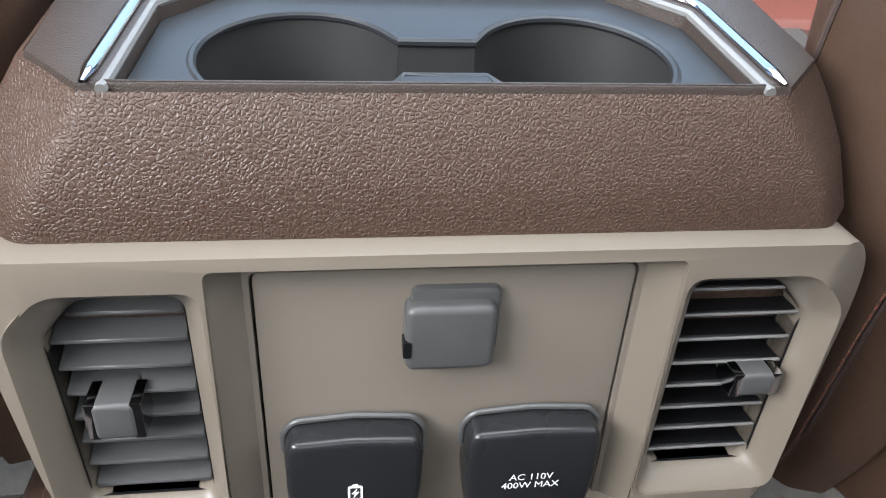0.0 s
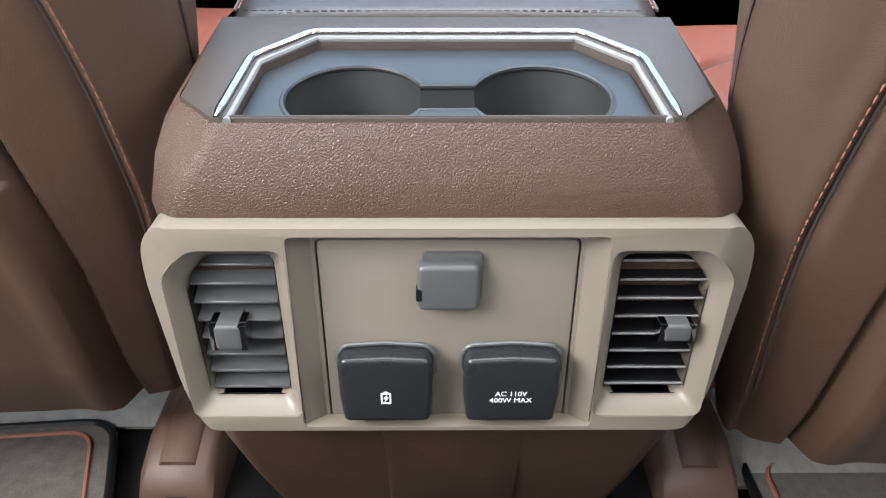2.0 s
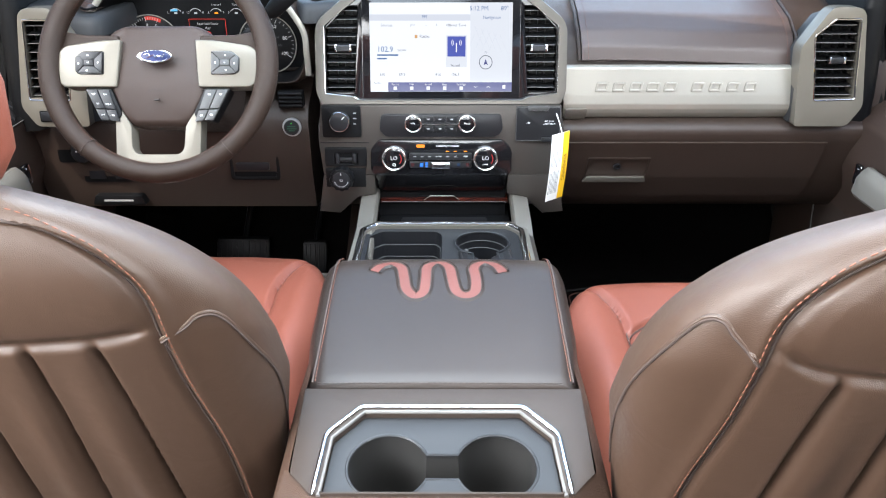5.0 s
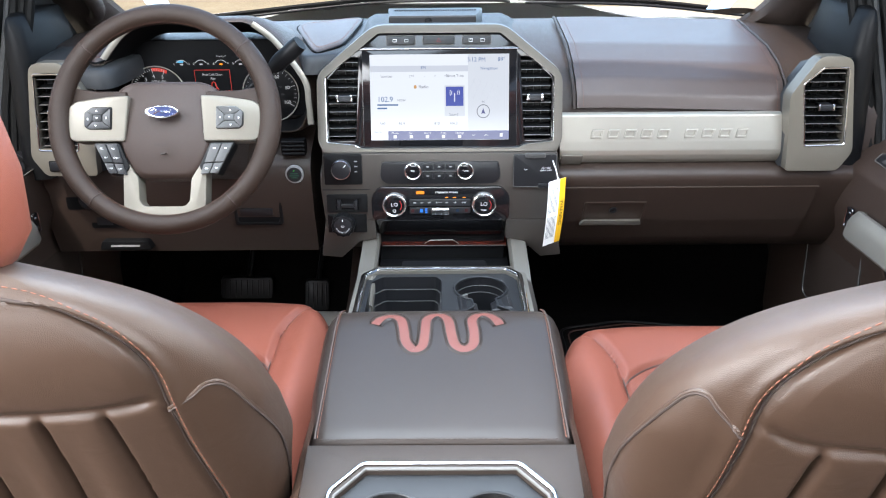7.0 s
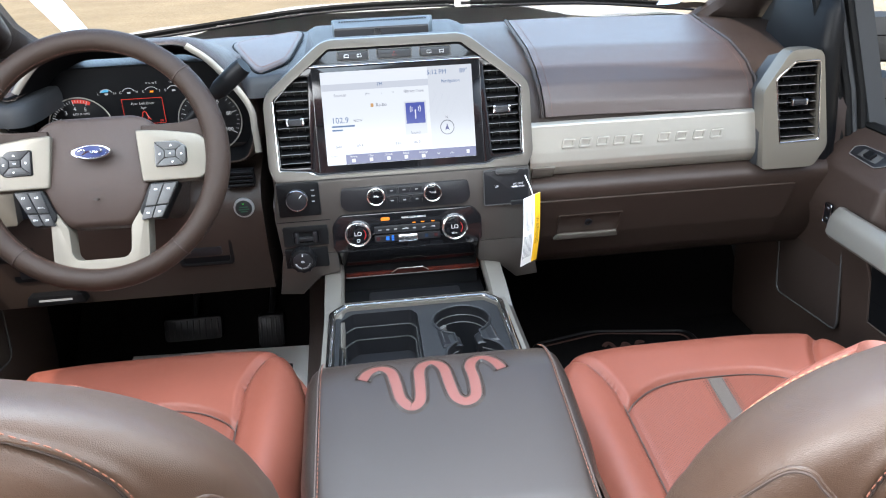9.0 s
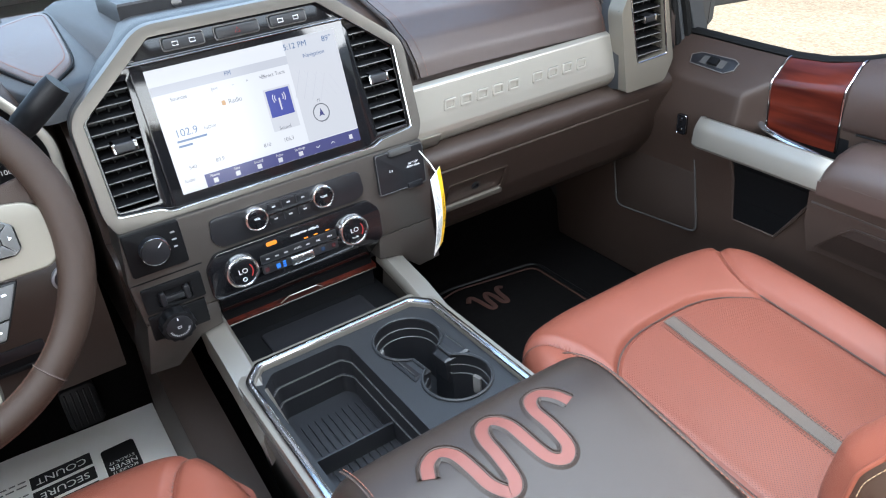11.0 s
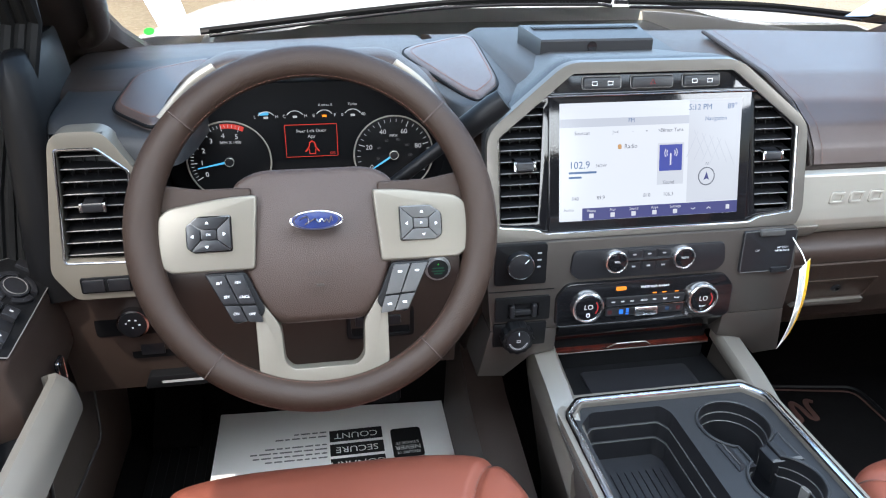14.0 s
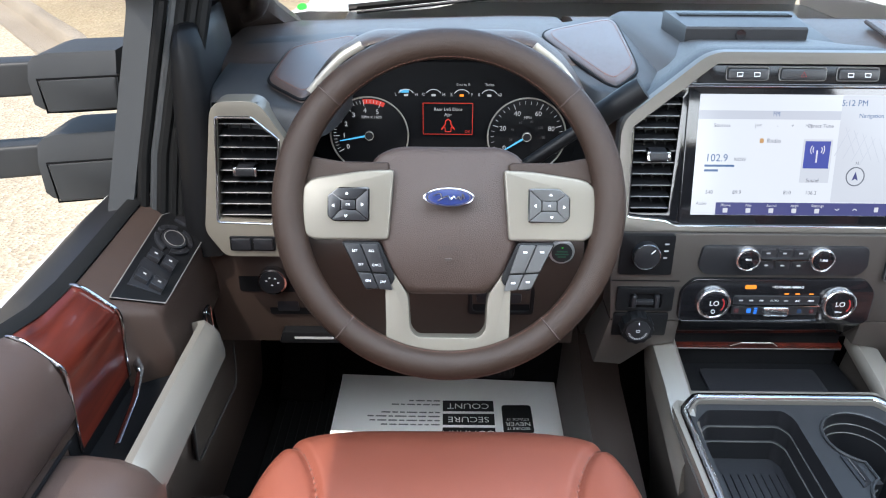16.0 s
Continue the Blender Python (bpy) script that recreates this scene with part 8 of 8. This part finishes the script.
# ---- outside: bonnet, wipers, mirrors, ground ----
def build_outside():
    GZ = -0.86
    # bonnet with a raised middle
    def hood(u, v):
        x = -0.86 + 1.72 * u
        y = 1.775 + 1.20 * v
        z = 0.686 + 0.045 * (1 / (1 + math.exp((abs(x) - 0.42) * 22))) - 0.065 * v - 0.03 * v ** 3 - 0.05 * max(0, abs(x) - 0.74) ** 2 / 0.0144
        return Vector((x * (1 - 0.09 * v), y, z))
    h = thing("bonnet", 0, 2.3, 0.4, "white painted bonnet beyond the windscreen", "bonnet")
    part("bonnet_skin", sheet(hood, 60, 30, 0.004), "paint", h)
    part("nose", sheet(lambda u, v: hood(u, 1.0) + Vector((0, 0.03 * math.sin(math.pi * min(1, 1.2 * v)), -0.60 * v)), 30, 8, 0.004), "paint", h)
    part("wings", merge(*[sheet(lambda u, v, s=s: (lambda q: (s * (0.86 * (1 - 0.09 * q) + 0.010 + 0.10 * math.sin(1.5 * v)), 1.55 + 1.42 * u, 0.632 - 0.065 * q - 0.03 * q ** 3 - 0.75 * v))(max(0.0, (1.42 * u - 0.225) / 1.2)), 12, 8, 0.004) for s in (-1, 1)]), "paint", h)
    part("front_end", box(-0.80, 1.76, -0.42, 0.80, 2.93, 0.52, 0.05, 3), "paint", h)
    body = single("body_sill", merge(box(-0.985, -1.0, -0.45, -0.935, 1.6, 0.50, 0.01), box(0.935, -1.0, -0.45, 0.985, 1.6, 0.50, 0.01)), "paint", "white painted outer door skins", "body", kind="structure")
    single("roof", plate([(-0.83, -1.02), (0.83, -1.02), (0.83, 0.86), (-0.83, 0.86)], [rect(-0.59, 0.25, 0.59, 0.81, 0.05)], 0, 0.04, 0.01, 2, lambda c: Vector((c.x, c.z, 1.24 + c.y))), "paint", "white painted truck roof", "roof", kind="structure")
    # cowl and wipers
    cw = thing("cowl", 0, 1.76, 0.64, "black cowl panel with wiper arms under the windscreen", "cowl")
    part("cowl_panel", sheet(lambda u, v: (-0.86 + 1.72 * u, 1.70 + 0.06 * v + 0.04 * math.sin(math.pi * u), 0.668 + 0.010 * math.sin(math.pi * u) - 0.01 * v), 24, 4, 0.004), "black", cw)
    for pts in (((-0.66, 1.76, 0.692), (-0.20, 1.80, 0.732), (0.10, 1.80, 0.736), (0.16, 1.80, 0.732)), ((0.20, 1.80, 0.730), (0.50, 1.79, 0.722), (0.78, 1.75, 0.696))):
        w = part("wiper", tube(spline(pts, 6), 0.008, 8, flat=0.6), "black", cw)
        part("blade", tube([Vector(p) + Vector((0.02, -0.025, 0.006)) for p in spline(pts, 6)], 0.006, 6), "rubber", w)
        part("blade_spine", tube([Vector(p) + Vector((0.02, -0.034, -0.003)) for p in spline(pts, 6)], 0.0035, 6), "slate", w)
    gs = disc((-0.743, 1.700, 0.7035), (0, -0.51, 0.86), 0.0095, 0.001, 24)
    single("sticker", gs, "sticker_green", "small round green sticker on the windscreen", "sticker")
    ov = thing("oval_sticker", 0.718, 1.62, 0.715, "pale oval sticker low on the windscreen", "sticker")
    on_glass = lambda c: Vector((0.718 + c.x, 1.628 - 0.86 * c.z - 0.51 * c.y, 0.716 + 0.51 * c.z + 0.86 * c.y))
    part("oval", plate([(0.052 * math.cos(a), 0.016 * math.sin(a)) for a in (2 * math.pi * i / 36 for i in range(36))], (), 0, 0.0006, 0, 2, on_glass), "grey_leather", ov)
    part("text_bar", plate(rect(-0.016, -0.006, 0.016, 0.006, 0.001), (), 0.0005, 0.001, 0, 2, on_glass), "thread_red", ov)
    # tow mirrors: two arms from the door to a tall head turned towards the driver
    for sg in (-1, 1):
        m = thing("tow_mirror", sg * 1.3, 1.22, 0.4, "black telescopic tow mirror on two arms", "mirror", "door mirrors")
        for z, lo, hi, out in ((0.672, -0.036, 0.044, 0.0), (0.546, -0.052, 0.050, 0.016)):
            part("arm_housing", loft([[Vector((sg * (x + out), yq + 0.058 * c, z + q * k)) for c, q in ((-1, lo), (-1.04, 0.3 * hi), (-0.85, hi), (0.8, hi), (1, 0.3 * hi), (1, lo), (-0.8, lo - 0.008))] for x, yq, k in ((0.935, 1.318, 1.0), (0.95, 1.314, 1.0), (1.024, 1.296, 1.0), (1.042, 1.292, 0.90), (1.050, 1.290, 0.72))]), "mirror_shell", m, "dark grey mirror arm housing", 40)
            cover = part("arm_cover", loft([[Vector((sg * (x + out + dx * k), yq - 0.058 - 0.24 * dx - d, z + 0.55 * (lo + hi) / 2 + q * k - 0.012)) for dx, q in rpoly([(-0.046, 0.75 * lo), (0.046, 0.75 * lo), (0.050, 0.42 * hi), (-0.050, 0.42 * hi)], 0.004)] for x, yq, d, k in ((0.986, 1.306, 0.000, 1.0), (0.986, 1.306, 0.005, 1.0), (0.986, 1.306, 0.007, 0.96))], "end"), "mirror_shell", m, "", 40)
            part("cover_gap", tube([Vector((sg * (0.986 + out + dx), 1.246 - 0.24 * dx, z + 0.55 * (lo + hi) / 2 + q - 0.012)) for dx, q in ((-0.049, 0.78 * lo), (0.049, 0.78 * lo), (0.053, 0.45 * hi), (-0.053, 0.45 * hi))], 0.0022, 6, True), "cave", cover)
            part("arm", loft([[Vector((sg * (x + out), yq + c, z + 0.003 + q)) for c, q in rpoly([(-0.024, -0.026), (0.024, -0.026), (0.024, 0.024), (-0.024, 0.024)], 0.006)] for x, yq in ((1.035, 1.296), (1.36, 1.205))]), "mirror_shell", m)
        turn = Matrix.Translation((sg * 1.435, 1.075, 0.70)) @ Matrix.Rotation(sg * radians(-27), 4, "Z")
        def at(x, y, z):
            return turn @ Vector((sg * x, y, z))
        part("mirror_shell", loft([[at(x * k, dy, z * k) for x, z in rpoly([(-0.150, -0.185), (0.150, -0.185), (0.155, 0.185), (-0.150, 0.185)], 0.05, 6)] for dy, k in ((0.13, 0.75), (0.10, 0.93), (0.0, 1.0), (-0.008, 0.97), (-0.004, 0.91), (0.012, 0.90))]), "mirror_shell", m, "dark grey mirror shell", 50)
        part("mirror_glass", plate(rpoly([(-0.130, -0.163), (0.130, -0.163), (0.135, 0.163), (-0.130, 0.163)], 0.04, 6), (), 0, 0.003, 0, 2, lambda c: at(c.x, 0.008 - c.y, c.z)), "chrome", m, "mirror glass")
    # ground with kerb, verge and trees far off
    bm = bmesh.new()
    R = 400.0
    vs = [bm.verts.new((x, y, GZ)) for x, y in ((-R, -R), (R, -R), (R, R), (-R, R))]
    bm.faces.new(vs)
    single("ground", bm, "gravel", "pale tan stony gravel lot in sunlight", "ground", kind="structure")
    kp = [Vector((p.x, p.y, 0)) for p in spline([(-22, 30, 0), (-13, 19, 0), (-9.5, 14.6, 0), (-6.3, 10.55, 0), (-4.7, 8.5, 0), (-3.2, 6.7, 0), (-1.2, 5.4, 0), (0.8, 5.8, 0), (2.2, 8.4, 0), (3.2, 12, 0), (5, 20, 0), (8, 35, 0)], 6)]
    last = len(kp) - 1
    def kerb_sec(i):
        t = (kp[min(i + 1, last)] - kp[max(i - 1, 0)]).normalized()
        nrm = Vector((-t.y, t.x, 0))
        return [kp[i] + nrm * a + Vector((0, 0, GZ + b)) for a, b in ((-0.35, 0.0), (-0.34, 0.02), (-0.06, 0.02), (-0.03, 0.13), (0.0, 0.15), (0.13, 0.15), (0.16, 0.13), (0.16, -0.02), (-0.35, -0.02))]
    single("kerb", loft([kerb_sec(i) for i in range(last + 1)]), "concrete", "old tan concrete kerb with gutter", "kerb", kind="structure", angle=50)
    def verge(u, v):
        q = v * (last / 2 - 0.01)
        a, b = int(q), q - int(q)
        west = kp[last // 2 - a].lerp(kp[max(0, last // 2 - a - 1)], b)
        east = kp[last // 2 + a].lerp(kp[min(last, last // 2 + a + 1)], b)
        p = west.lerp(east, u)
        rise = min(1.0, 4 * min(u, 1 - u) * (west - east).length / 3)
        return p + Vector((0, 0.1, GZ + 0.135 + rise * (0.06 + 0.05 * noise.noise(p * 0.9) + 0.02 * noise.noise(p * 4))))
    single("verge", sheet(verge, 50, 120), "soil", "dry grass and bare earth verge behind the kerb", "verge", kind="structure")


build_outside()
